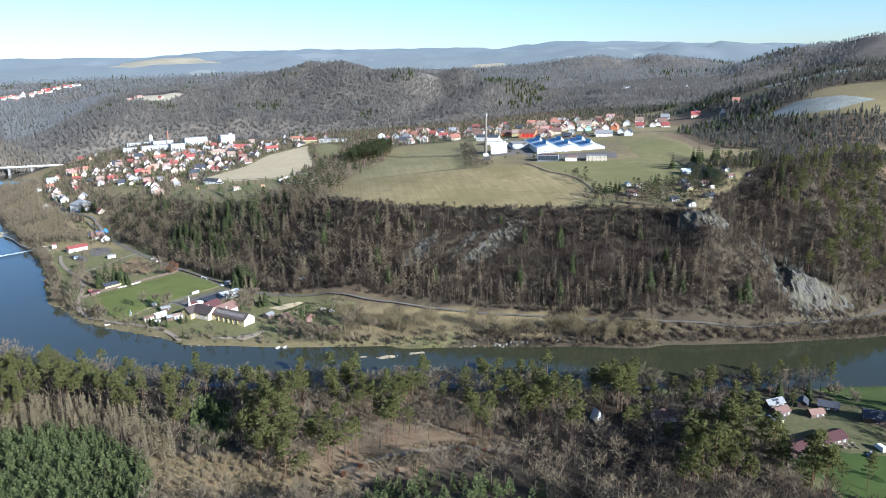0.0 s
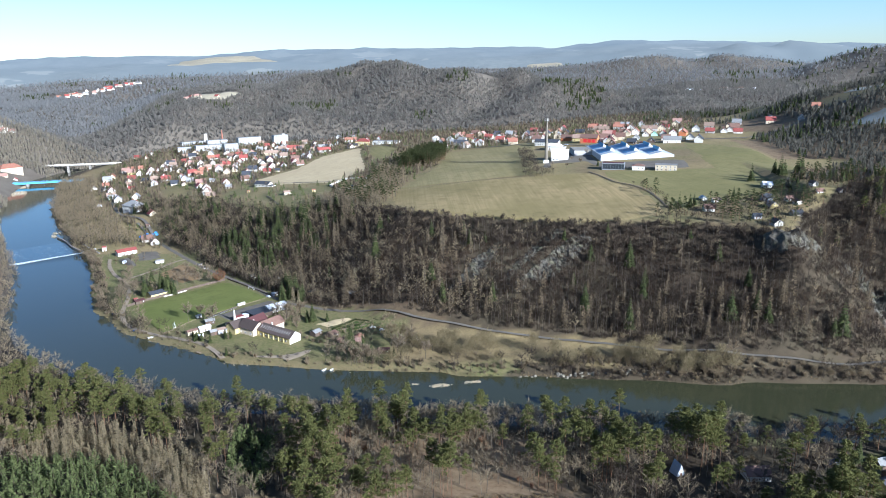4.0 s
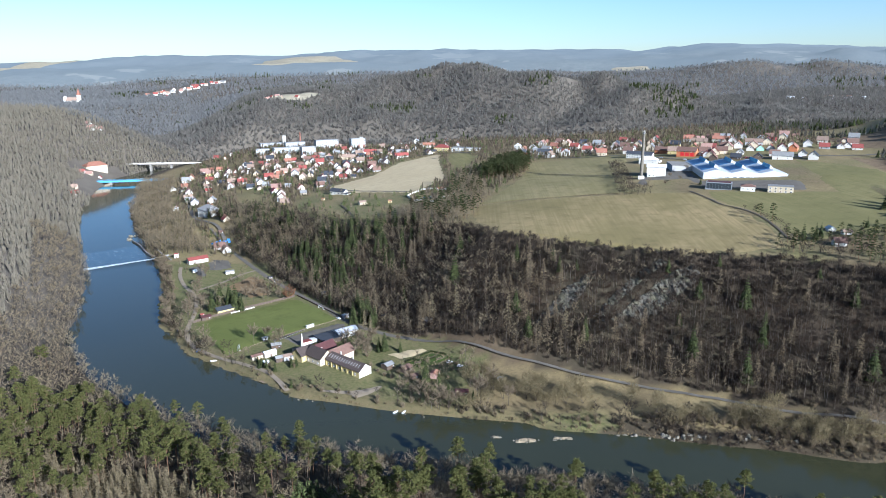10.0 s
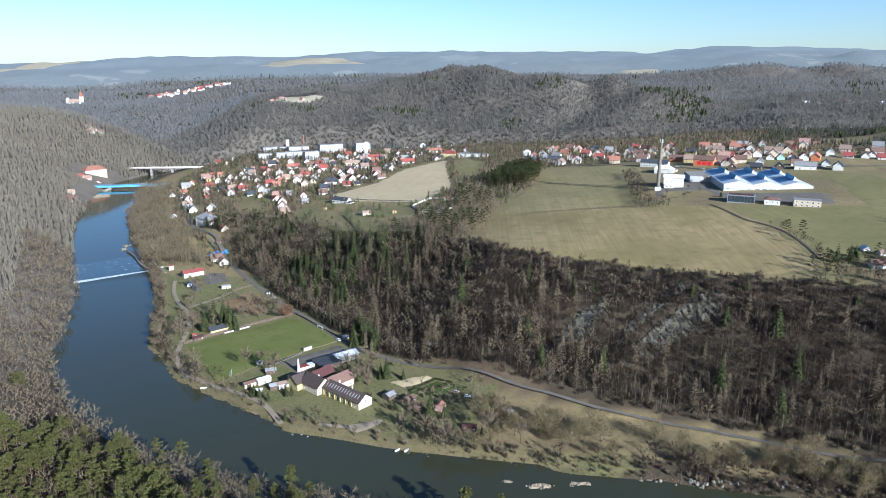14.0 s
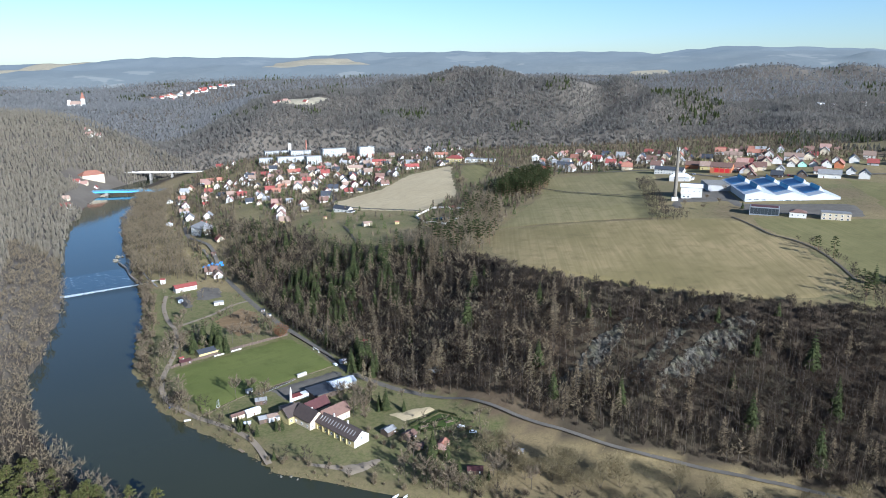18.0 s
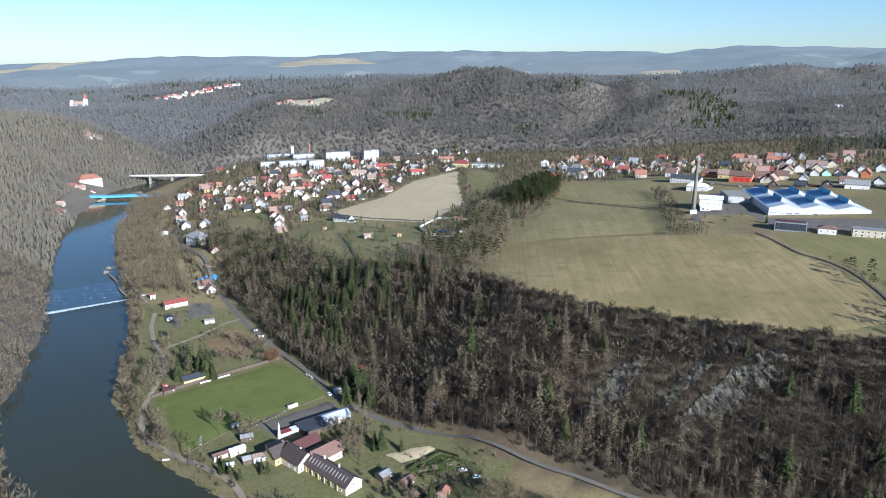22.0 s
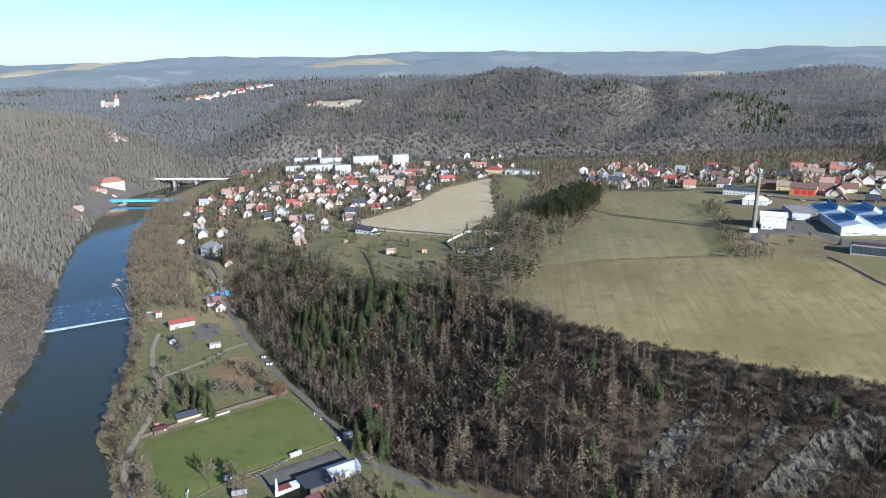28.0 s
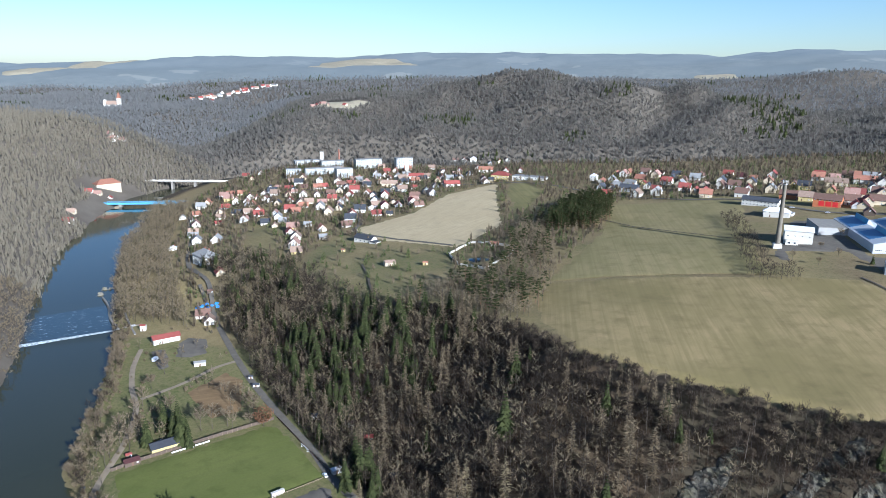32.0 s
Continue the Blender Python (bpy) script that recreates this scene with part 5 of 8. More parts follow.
# ---------------------------------------------------------------- buildings
ROOFS = {k: plain("roof_" + k, c, 0.75, 0.22, 0.5, each=0.18) for k, c in {
    "orange": (0.27, 0.122, 0.080), "red": (0.22, 0.058, 0.047), "salmon": (0.29, 0.175, 0.138), "brown": (0.15, 0.088, 0.066),
    "dark": (0.045, 0.048, 0.056), "grey": (0.22, 0.215, 0.205), "tan": (0.25, 0.175, 0.130), "white": (0.55, 0.56, 0.57), "maroon": (0.062, 0.024, 0.023), "umber": (0.068, 0.050, 0.042)}.items()}
WALLS = {k: plain("plaster_" + k, c, 0.9, 0.12, 0.3, each=0.06) for k, c in {
    "white": (0.53, 0.50, 0.44), "cream": (0.48, 0.40, 0.28), "yellow": (0.42, 0.34, 0.15), "grey": (0.36, 0.35, 0.335), "orange": (0.42, 0.15, 0.065),
    "green": (0.35, 0.62, 0.45), "timber": (0.085, 0.062, 0.046), "pink": (0.40, 0.25, 0.21)}.items()}
MAT_CHIMNEY = plain("brick_chimney", (0.30, 0.13, 0.09), 0.9, 0.3, 2.0)
MAT_DOOR = plain("door_wood", (0.12, 0.07, 0.045), 0.6, 0.2, 2.0)
MAT_FRAME = plain("white_frame", (0.75, 0.75, 0.73), 0.5, 0.1, 2.0)
MAT_CONCRETE = plain("concrete", (0.21, 0.195, 0.17), 0.9, 0.25, 0.3)
MAT_STEEL = plain("grey_steel", (0.35, 0.36, 0.38), 0.45, 0.15, 1.0, metal=0.6)
MAT_BLUE = plain("blue_paint", (0.09, 0.27, 0.42), 0.6, 0.15, 0.4)
MAT_REDPAINT = plain("red_paint", (0.50, 0.03, 0.03), 0.5, 0.15, 0.6)
MAT_BLUEROOF = plain("blue_sheet", (0.05, 0.13, 0.26), 0.4, 0.2, 0.3)
MAT_WHITESHEET = plain("white_sheet", (0.42, 0.435, 0.455), 0.5, 0.06, 0.2)
MAT_TARP = plain("blue_tarp", (0.06, 0.22, 0.55), 0.5, 0.3, 1.0)
MAT_TIMBER = plain("weathered_timber", (0.20, 0.15, 0.10), 0.9, 0.3, 1.5)


def glass_material():
    k = Nodes("window_glass", 0.08, 0, 0.6)
    k.colour(k.mix(k.noise(0.5, 2), (0.02, 0.025, 0.03), (0.05, 0.06, 0.07)))
    return k.mat


MAT_GLASS = glass_material()


def boxes(*dims):
    """Corners and faces of boxes, each given as x0, x1, y0, y1, z0, z1."""
    vs, fs = [], []
    for x0, x1, y0, y1, z0, z1 in dims:
        n = len(vs)
        vs += [(x0, y0, z0), (x1, y0, z0), (x1, y1, z0), (x0, y1, z0), (x0, y0, z1), (x1, y0, z1), (x1, y1, z1), (x0, y1, z1)]
        fs += [tuple(n + i for i in f) for f in ((3, 2, 1, 0), (4, 5, 6, 7), (0, 1, 5, 4), (1, 2, 6, 5), (2, 3, 7, 6), (3, 0, 4, 7))]
    return vs, fs


def part(name, shape, mat, parent, label="", at=None):
    """One mesh under a thing or a part."""
    if isinstance(shape, bpy.types.Mesh):
        me = shape
    else:
        me = bpy.data.meshes.new(name)
        me.from_pydata([tuple(v) for v in shape[0]], [], [tuple(f) for f in shape[1]])
        for m in (mat if isinstance(mat, (list, tuple)) else [mat]):
            me.materials.append(m)
    ob = new(name, me)
    ob.parent = parent
    if at is not None:
        ob.matrix_basis = at
    if label:
        ob["label"] = label
    return ob


def gable_wall(w, l, h, rise, foot=1.5):
    """Walls of a house l long (x) and w wide (y), with gables at both ends."""
    a, b = l / 2, w / 2
    v = [(-a, -b, -foot), (a, -b, -foot), (a, b, -foot), (-a, b, -foot), (-a, -b, h), (a, -b, h), (a, b, h), (-a, b, h), (-a, 0, h + rise), (a, 0, h + rise)]
    return v, [(0, 1, 5, 4), (1, 2, 6, 9, 5), (2, 3, 7, 6), (3, 0, 4, 8, 7), (3, 2, 1, 0), (4, 5, 9, 8), (6, 7, 8, 9)]


def gable_roof(w, l, h, rise, over=0.7, thick=0.25):
    a, b = l / 2 + over, w / 2 + over
    eave = h - over * rise / (w / 2)
    vs, fs = [], []
    for s in (-1, 1):
        n = len(vs)
        lo, hi = (s * b, eave), (0, h + rise)
        for x in (-a, a):
            vs += [(x, lo[0], lo[1] + 0.03), (x, hi[0], hi[1] + 0.03), (x, hi[0], hi[1] + thick), (x, lo[0], lo[1] + thick)]
        f = [(0, 1, 2, 3), (7, 6, 5, 4), (0, 4, 5, 1), (1, 5, 6, 2), (2, 6, 7, 3), (3, 7, 4, 0)]
        fs += [tuple(n + i for i in (q if s > 0 else q[::-1])) for q in f]
    return vs, fs


def hip_roof(w, l, h, rise, over=0.5, thick=0.25):
    a, b = l / 2 + over, w / 2 + over
    r = max(0.2, a - b)
    v = [(-a, -b, h), (a, -b, h), (a, b, h), (-a, b, h), (-a, -b, h + thick), (a, -b, h + thick), (a, b, h + thick), (-a, b, h + thick), (-r, 0, h + rise), (r, 0, h + rise)]
    return v, [(3, 2, 1, 0), (0, 1, 5, 4), (1, 2, 6, 5), (2, 3, 7, 6), (3, 0, 4, 7), (4, 5, 9, 8), (5, 6, 9), (6, 7, 8, 9), (7, 4, 8)]


PANES = {}


def window_mesh(w, h):
    """A framed window that faces -y, with its dark pane set back in the frame."""
    key = (w, h)
    if key not in PANES:
        t, a, c = 0.13, w / 2, h / 2
        ring = [(-a, -c), (a, -c), (a, c), (-a, c)]
        hole = [(-a + t, -c + t), (a - t, -c + t), (a - t, c - t), (-a + t, c - t)]
        v = [(x, 0.05, z) for x, z in ring] + [(x, -0.09, z) for x, z in ring] + [(x, -0.09, z) for x, z in hole] + [(x, -0.03, z) for x, z in hole]
        f = [(12, 13, 14, 15)]
        for i in range(4):
            j = (i + 1) % 4
            f += [(i, j, j + 4, i + 4), (i + 4, j + 4, j + 8, i + 8), (i + 8, j + 8, j + 12, i + 12)]
        me = bpy.data.meshes.new("window")
        me.from_pydata(v, [], f)
        me.materials.append(MAT_FRAME), me.materials.append(MAT_GLASS)
        me.polygons[0].material_index = 1
        PANES[key] = me
    return PANES[key]


def facade(parent, l, y, z, n, w=1.1, h=1.4, turn=0.0, skip=()):
    """A row of n windows along a wall that is l long and stands y before the middle."""
    for i in range(n):
        if i in skip:
            continue
        x = -l / 2 + l * (i + 0.5) / n
        part("window", window_mesh(w, h), None, parent, at=pose(0, 0, 0, 0, 0, turn) @ pose(x, -y - 0.02, z))


def make_house(w, l, h, rise, roof, wall, shape="gable", far=True):
    ob = new("house")
    part("wall", gable_wall(w, l, h, rise if shape == "gable" else 0.05), WALLS[wall], ob)
    part("roof", gable_roof(w, l, h, rise) if shape == "gable" else hip_roof(w, l, h, rise), ROOFS[roof], ob)
    if l > 6:
        part("chimney", boxes((l * 0.18, l * 0.18 + 0.7, 0.3, 1.0, h, h + rise + 0.9)), MAT_CHIMNEY, ob)
    n = 2
    rows = [1.5] if h < 4.5 else [1.5, 4.3] if h < 7 else [1.5, 4.4, 7.3]
    for z in rows:
        facade(ob, l, w / 2, z, n, skip=(0,) if z == 1.5 else ())
        facade(ob, l, w / 2, z, n, turn=180, skip=(0,))
        facade(ob, w, l / 2, z, 1 if h < 4.5 else 2, turn=90)
    if shape == "gable" and rise > 2.4:
        facade(ob, w * 0.5, l / 2, h + rise * 0.32, 1, turn=90)
        facade(ob, w * 0.5, l / 2, h + rise * 0.32, 1, turn=-90)
    part("door", boxes((-l / 2 + l * 0.5 / n - 0.5, -l / 2 + l * 0.5 / n + 0.5, -w / 2 - 0.06, -w / 2 + 0.05, 0, 2.1)), MAT_DOOR, ob)
    words = {"tan": "brown-tiled", "dark": "dark-roofed", "grey": "grey-roofed", "white": "white-roofed", "maroon": "dark red-roofed"}.get(roof, roof + "-tiled")
    storeys = "single-storey" if len(rows) == 1 else "two-storey" if len(rows) == 2 else "three-storey"
    return tagged(ob, f"{words} {storeys} house with {wall} walls", "house", "houses of the town and village")


HOUSES = {}
SIZES = {"s": (6.5, 8.0, 3.0, 2.6), "m": (9.0, 11.5, 3.0, 4.2), "b": (10.5, 13.0, 4.8, 4.8), "l": (9.5, 22.0, 4.8, 4.0), "t": (8.0, 9.5, 6.0, 3.6), "x": (5.0, 6.0, 2.6, 1.6)}


def house(x, y, turn, size="m", roof="orange", wall="white", shape="gable"):
    key = (size, roof, wall, shape)
    z = min(height(x + a, y + b) for a, b in ((-4, -4), (4, -4), (4, 4), (-4, 4), (0, 0))) + 0.3
    m = pose(x, y, z, 0, 0, turn)
    if key not in HOUSES:
        HOUSES[key] = make_house(*SIZES[size], roof, wall, shape)
        HOUSES[key].matrix_basis = m
        return HOUSES[key]
    return copy_thing(HOUSES[key], m)


# west bank by the bridge
house(-873, 1199, 23, "m", "red", "white")
house(-864, 1207, 19, "m", "salmon", "cream")
house(-852, 1219, 114, "s", "red", "white")
house(-772, 1046, 23, "b", "red", "white")
house(-805, 1088, 21, "m", "tan", "cream")
# lane along the river
house(-654, 1125, 127, "m", "grey", "white")
house(-559, 973, 30, "s", "white", "white", "hip")
house(-658, 1176, 20, "b", "grey", "white")
house(-639, 1138, 32, "m", "orange", "white")
house(-624, 1106, 127, "s", "grey", "white")
house(-591, 1066, 125, "b", "salmon", "white")
house(-579, 1042, 32, "m", "tan", "white")
house(-565, 1021, 37, "m", "grey", "white")
house(-544, 998, 120, "b", "grey", "white")
house(-513, 991, 110, "b", "grey", "white")
house(-429, 867, 130, "m", "red", "cream")
house(-560, 1068, 39, "s", "red", "cream")
# lower town
house(-649, 1224, 21, "b", "salmon", "white")
house(-646, 1237, 23, "m", "orange", "white")
house(-626, 1234, 23, "m", "orange", "cream")
house(-603, 1219, 118, "m", "tan", "white")
house(-589, 1186, 120, "m", "salmon", "white")
house(-528, 1113, 115, "b", "orange", "white")
house(-561, 1155, 111, "m", "orange", "cream")
house(-577, 1216, 110, "m", "tan", "white")
house(-564, 1217, 21, "b", "dark", "white")
house(-533, 1152, 112, "m", "dark", "white")
house(-512, 1136, 110, "m", "dark", "cream")
house(-578, 1197, 119, "s", "orange", "white")
house(-518, 1178, 121, "m", "orange", "cream")
house(-489, 1166, 115, "b", "tan", "white")
house(-469, 1167, 118, "m", "tan", "white")
house(-507, 1256, 100, "t", "grey", "white")
house(-499, 1146, 117, "m", "red", "white")
house(-469, 1118, 118, "b", "tan", "cream")
house(-471, 1091, 24, "b", "red", "white")
house(-457, 1081, 23, "m", "orange", "cream")
house(-460, 1124, 30, "m", "tan", "cream")
house(-431, 1096, 110, "b", "grey", "white")
house(-409, 1072, 110, "b", "tan", "cream")
house(-452, 1203, 117, "m", "grey", "cream")
house(-456, 1182, 30, "m", "brown", "white")
house(-480, 1045, 34, "m", "dark", "white")
house(-456, 1024, 118, "s", "tan", "cream")
house(-453, 1041, 25, "m", "grey", "cream")
house(-417, 987, 124, "m", "red", "white")
house(-397, 962, 115, "b", "tan", "white")
house(-386, 937, 110, "b", "salmon", "white")
house(-384, 998, 126, "m", "orange", "white")
house(-367, 965, 30, "s", "grey", "cream")
house(-408, 1013, 24, "s", "grey", "white")
house(-421, 1150, 110, "m", "orange", "white")
house(-428, 1183, 105, "m", "red", "white")
house(-432, 1210, 23, "b", "red", "white")
house(-456, 1256, 20, "m", "red", "cream")
house(-435, 1262, 100, "b", "salmon", "cream")
house(-462, 1302, 112, "m", "orange", "white")
house(-455, 1356, 112, "m", "grey", "white")
house(-467, 1244, 14, "m", "brown", "white")
house(-377, 1095, 15, "b", "dark", "white")
house(-367, 1109, 15, "s", "white", "white", "hip")
house(-414, 1115, 104, "s", "tan", "cream")
# upper town
house(-429, 1252, 10, "m", "dark", "white")
house(-441, 1324, 12, "m", "grey", "white")
house(-434, 1343, 103, "m", "orange", "white")
house(-436, 1397, 101, "m", "orange", "white")
house(-425, 1429, 14, "m", "orange", "cream")
house(-409, 1328, 104, "l", "grey", "white")
house(-382, 1339, 15, "l", "red", "white")
house(-369, 1354, 15, "m", "tan", "white")
house(-337, 1303, 106, "m", "orange", "cream")
house(-356, 1411, 109, "m", "red", "white")
house(-323, 1320, 18, "m", "grey", "white")
house(-329, 1406, 105, "m", "red", "white")
house(-417, 1722, 13, "m", "brown", "white")
house(-397, 1719, 100, "b", "orange", "white")
house(-378, 1721, 10, "b", "white", "white", "hip")
house(-293, 1478, 103, "m", "dark", "grey")
house(-281, 1385, 10, "l", "orange", "white")
house(-322, 1717, 107, "m", "orange", "cream")
house(-246, 1368, 99, "m", "red", "white")
house(-307, 1722, 108, "m", "orange", "white")
house(-222, 1358, 99, "m", "red", "grey")
house(-399, 1264, 10, "l", "tan", "cream")
house(-382, 1234, 108, "m", "grey", "white")
house(-358, 1254, 9, "s", "red", "white")
house(-328, 1214, 106, "m", "grey", "white")
house(-378, 1186, 109, "b", "red", "white")
house(-378, 1148, 108, "b", "dark", "white")
house(-326, 1253, 110, "m", "tan", "grey")
house(-302, 1253, 25, "l", "red", "white")
house(-408, 1198, 99, "m", "orange", "white")
house(-385, 1292, 19, "m", "dark", "white")
house(-389, 1452, 14, "m", "tan", "white")
house(-302, 1360, 109, "m", "dark", "white")
house(-304, 1428, 103, "m", "brown", "white")
house(-304, 1314, 101, "m", "grey", "cream")
# village beyond the field
house(-107, 1268, -15, "t", "white", "white", "hip")
house(-95, 1243, 71, "m", "orange", "white")
house(-83, 1268, 81, "m", "grey", "white")
house(-68, 1302, 75, "b", "salmon", "white")
house(-46, 1289, 78, "m", "grey", "white")
house(-26, 1290, 73, "b", "salmon", "cream")
house(-6, 1262, 70, "m", "dark", "cream")
house(21, 1242, -12, "b", "grey", "white")
house(48, 1205, 75, "b", "dark", "white")
house(63, 1273, -17, "m", "red", "white")
house(58, 1164, -11, "b", "brown", "white")
house(79, 1187, 75, "b", "dark", "cream")
house(110, 1238, 72, "b", "red", "white")
house(92, 1135, 75, "b", "grey", "cream")
house(109, 1170, 71, "m", "dark", "yellow")
house(-42, 1227, 79, "s", "red", "yellow")
house(-14, 1224, -20, "b", "red", "white")
house(-93, 1201, 74, "m", "dark", "grey")
house(-85, 1151, -14, "m", "red", "white")
house(-72, 1210, -20, "m", "grey", "white")
house(-59, 1177, -12, "l", "dark", "grey")
house(-28, 1146, 75, "b", "grey", "white")
house(-37, 1199, 80, "m", "dark", "white")
house(4, 1165, -12, "b", "red", "white")
house(15, 1148, 73, "m", "red", "cream")
house(23, 1114, -9, "b", "orange", "cream")
house(75, 996, -15, "l", "white", "white", "hip")
house(104, 1089, -21, "l", "brown", "orange")
house(115, 1077, -16, "b", "tan", "yellow")
house(150, 1050, -17, "b", "brown", "white")
house(150, 1034, 81, "m", "red", "grey")
house(171, 1049, -9, "b", "brown", "cream")
house(161, 1157, -15, "l", "tan", "cream")
house(192, 1168, -15, "l", "orange", "white")
house(186, 1115, 78, "b", "tan", "white")
house(184, 1090, -15, "b", "brown", "cream")
house(201, 1096, 77, "b", "orange", "white")
house(190, 1035, 75, "m", "grey", "white")
house(210, 1069, 76, "m", "tan", "white")
house(222, 1068, 79, "m", "salmon", "green")
house(234, 1066, 73, "m", "red", "white")
house(245, 1056, 78, "b", "red", "white")
house(259, 1056, 69, "l", "orange", "orange")
house(285, 1089, 75, "b", "grey", "white")
house(227, 985, -15, "l", "grey", "white")
house(259, 978, 71, "b", "dark", "white")
house(226, 1120, -15, "l", "tan", "grey")
house(177, 996, -21, "m", "dark", "timber")
house(202, 994, 78, "m", "dark", "timber")
house(204, 1149, 77, "b", "brown", "white")
house(254, 1141, -21, "m", "red", "white")
house(161, 1044, 81, "b", "red", "cream")
house(152, 1001, 77, "m", "brown", "timber")
house(257, 1012, 72, "m", "dark", "white")
house(226, 1016, -12, "m", "brown", "white")
house(249, 1169, 75, "m", "grey", "white")
# cottages above the cliff
house(185, 652, 10, "x", "tan", "white")
house(177, 661, 95, "x", "white", "white")
house(171, 624, 4, "s", "brown", "white")
house(222, 626, 100, "s", "grey", "yellow")
house(244, 647, 16, "x", "salmon", "white")
house(246, 635, 100, "x", "brown", "white")
house(232, 601, 10, "s", "dark", "cream")
house(244, 698, 4, "s", "white", "white")
house(268, 659, 105, "x", "dark", "white")
house(268, 646, 6, "x", "brown", "white")
house(207, 575, 97, "s", "dark", "white")
house(284, 644, 94, "x", "brown", "white")
house(227, 651, 9, "s", "dark", "grey")
house(200, 596, 8, "x", "dark", "grey")
house(333, 705, 106, "x", "red", "white")
house(354, 699, 9, "x", "brown", "white")
# more houses of the town
house(-395, 1312, 31, "b", "tan", "white")
house(-458, 1104, 27, "m", "orange", "white")
house(-483, 1076, 110, "m", "salmon", "grey")
house(-264, 1290, 112, "m", "brown", "grey")
house(-327, 1154, 25, "m", "salmon", "white")
house(-314, 1194, 122, "b", "tan", "grey")
house(-323, 1361, 24, "m", "tan", "cream")
house(-440, 1152, 23, "m", "red", "cream")
house(-369, 1129, 28, "m", "tan", "grey")
house(-484, 1100, 121, "m", "grey", "grey")
house(-513, 1087, 28, "b", "red", "white")
house(-472, 1063, 112, "m", "grey", "white")
house(-256, 1263, 121, "m", "salmon", "white")
house(-421, 1281, 112, "s", "tan", "cream")
house(-547, 1282, 112, "b", "brown", "cream")
house(-479, 1259, 112, "b", "tan", "white")
house(-570, 1246, 21, "s", "salmon", "white")
house(-452, 1230, 115, "m", "dark", "white")
house(-408, 1100, 108, "m", "dark", "cream")
house(-368, 1230, 26, "b", "tan", "white")
house(-529, 1215, 113, "m", "dark", "grey")
house(-317, 1270, 115, "m", "salmon", "grey")
house(-419, 1402, 27, "m", "brown", "white")
house(-585, 1249, 115, "m", "dark", "white")
house(-395, 1186, 108, "m", "dark", "white")
house(-550, 1199, 21, "b", "tan", "white")
house(-354, 1120, 117, "b", "red", "white")
house(-338, 1126, 117, "m", "orange", "grey")
house(-369, 1045, 18, "b", "dark", "grey")
house(-455, 1287, 32, "m", "grey", "white")
house(-523, 1069, 113, "b", "salmon", "grey")
house(-314, 1333, 23, "s", "dark", "white")
house(-560, 1271, 29, "m", "tan", "grey")
house(-606, 1159, 22, "m", "red", "grey")
house(-473, 1132, 115, "m", "brown", "white")
house(-593, 1124, 122, "b", "tan", "cream")
house(-309, 1119, 30, "m", "brown", "grey")
house(-348, 1075, 28, "m", "red", "white")
house(-251, 1279, 20, "s", "dark", "cream")
house(-354, 1150, 120, "s", "dark", "cream")
house(-415, 1311, 109, "m", "orange", "white")
house(-517, 1194, 20, "s", "salmon", "white")
house(-546, 1117, 30, "m", "tan", "white")
house(-373, 1306, 18, "m", "orange", "white")
house(-381, 1259, 118, "m", "salmon", "grey")
house(-332, 1074, 18, "s", "dark", "cream")
house(-331, 1172, 18, "b", "brown", "white")
house(-386, 1209, 18, "m", "dark", "grey")
house(-485, 1223, 32, "m", "red", "white")
house(-405, 1360, 27, "m", "grey", "cream")
house(-352, 1383, 119, "b", "tan", "white")
house(-593, 1203, 121, "b", "brown", "white")
house(-363, 1020, 30, "m", "brown", "white")
house(-368, 1328, 29, "m", "dark", "cream")
house(-420, 1135, 110, "m", "tan", "grey")
house(-555, 1180, 111, "m", "brown", "white")
house(-540, 1254, 25, "b", "dark", "white")
house(-376, 1067, 115, "b", "orange", "white")
house(-337, 1330, 113, "m", "orange", "grey")
house(-323, 1136, 121, "b", "red", "white")
house(-574, 1163, 118, "m", "tan", "grey")
house(-565, 1120, 19, "m", "dark", "cream")
# more houses of the village
house(-80, 1192, 80, "s", "dark", "cream")
house(344, 1103, -11, "b", "brown", "white")
house(230, 1201, 78, "b", "brown", "grey")
house(28, 1186, 69, "m", "tan", "cream")
house(268, 1096, 72, "m", "brown", "white")
house(195, 1196, -21, "b", "orange", "cream")
house(315, 1127, -20, "b", "tan", "white")
house(276, 1168, 73, "b", "grey", "cream")
house(-50, 1137, 69, "b", "tan", "white")
house(409, 1143, 80, "m", "grey", "grey")
house(87, 1228, -19, "s", "orange", "grey")
house(188, 1220, -22, "m", "brown", "cream")
house(244, 1123, 76, "b", "dark", "cream")
house(251, 1191, 70, "s", "grey", "grey")
house(98, 1192, 79, "b", "orange", "cream")
house(321, 1076, 76, "m", "salmon", "white")
house(426, 1076, 77, "m", "grey", "grey")
house(287, 1204, -12, "b", "salmon", "white")
house(266, 1201, -13, "m", "brown", "cream")
house(169, 1200, -9, "m", "salmon", "grey")
house(348, 1143, 75, "s", "brown", "cream")
house(458, 1106, -21, "b", "orange", "cream")
house(71, 1149, 82, "m", "red", "white")
house(57, 1179, -14, "s", "red", "white")
house(333, 1088, 73, "m", "brown", "white")
house(140, 1071, 78, "m", "brown", "white")
house(22, 1203, -18, "s", "brown", "grey")
house(303, 1204, -16, "s", "brown", "cream")
house(-77, 1225, 71, "m", "grey", "grey")
house(219, 1211, 78, "m", "brown", "white")
house(300, 1071, -22, "m", "red", "grey")
house(337, 1066, -12, "m", "red", "white")
house(44, 1170, 69, "b", "brown", "white")
house(164, 1086, -18, "b", "red", "cream")
house(399, 1116, -13, "b", "red", "cream")
house(160, 1231, -17, "m", "red", "white")
house(105, 1152, 81, "m", "brown", "cream")
house(220, 1096, 77, "b", "salmon", "cream")
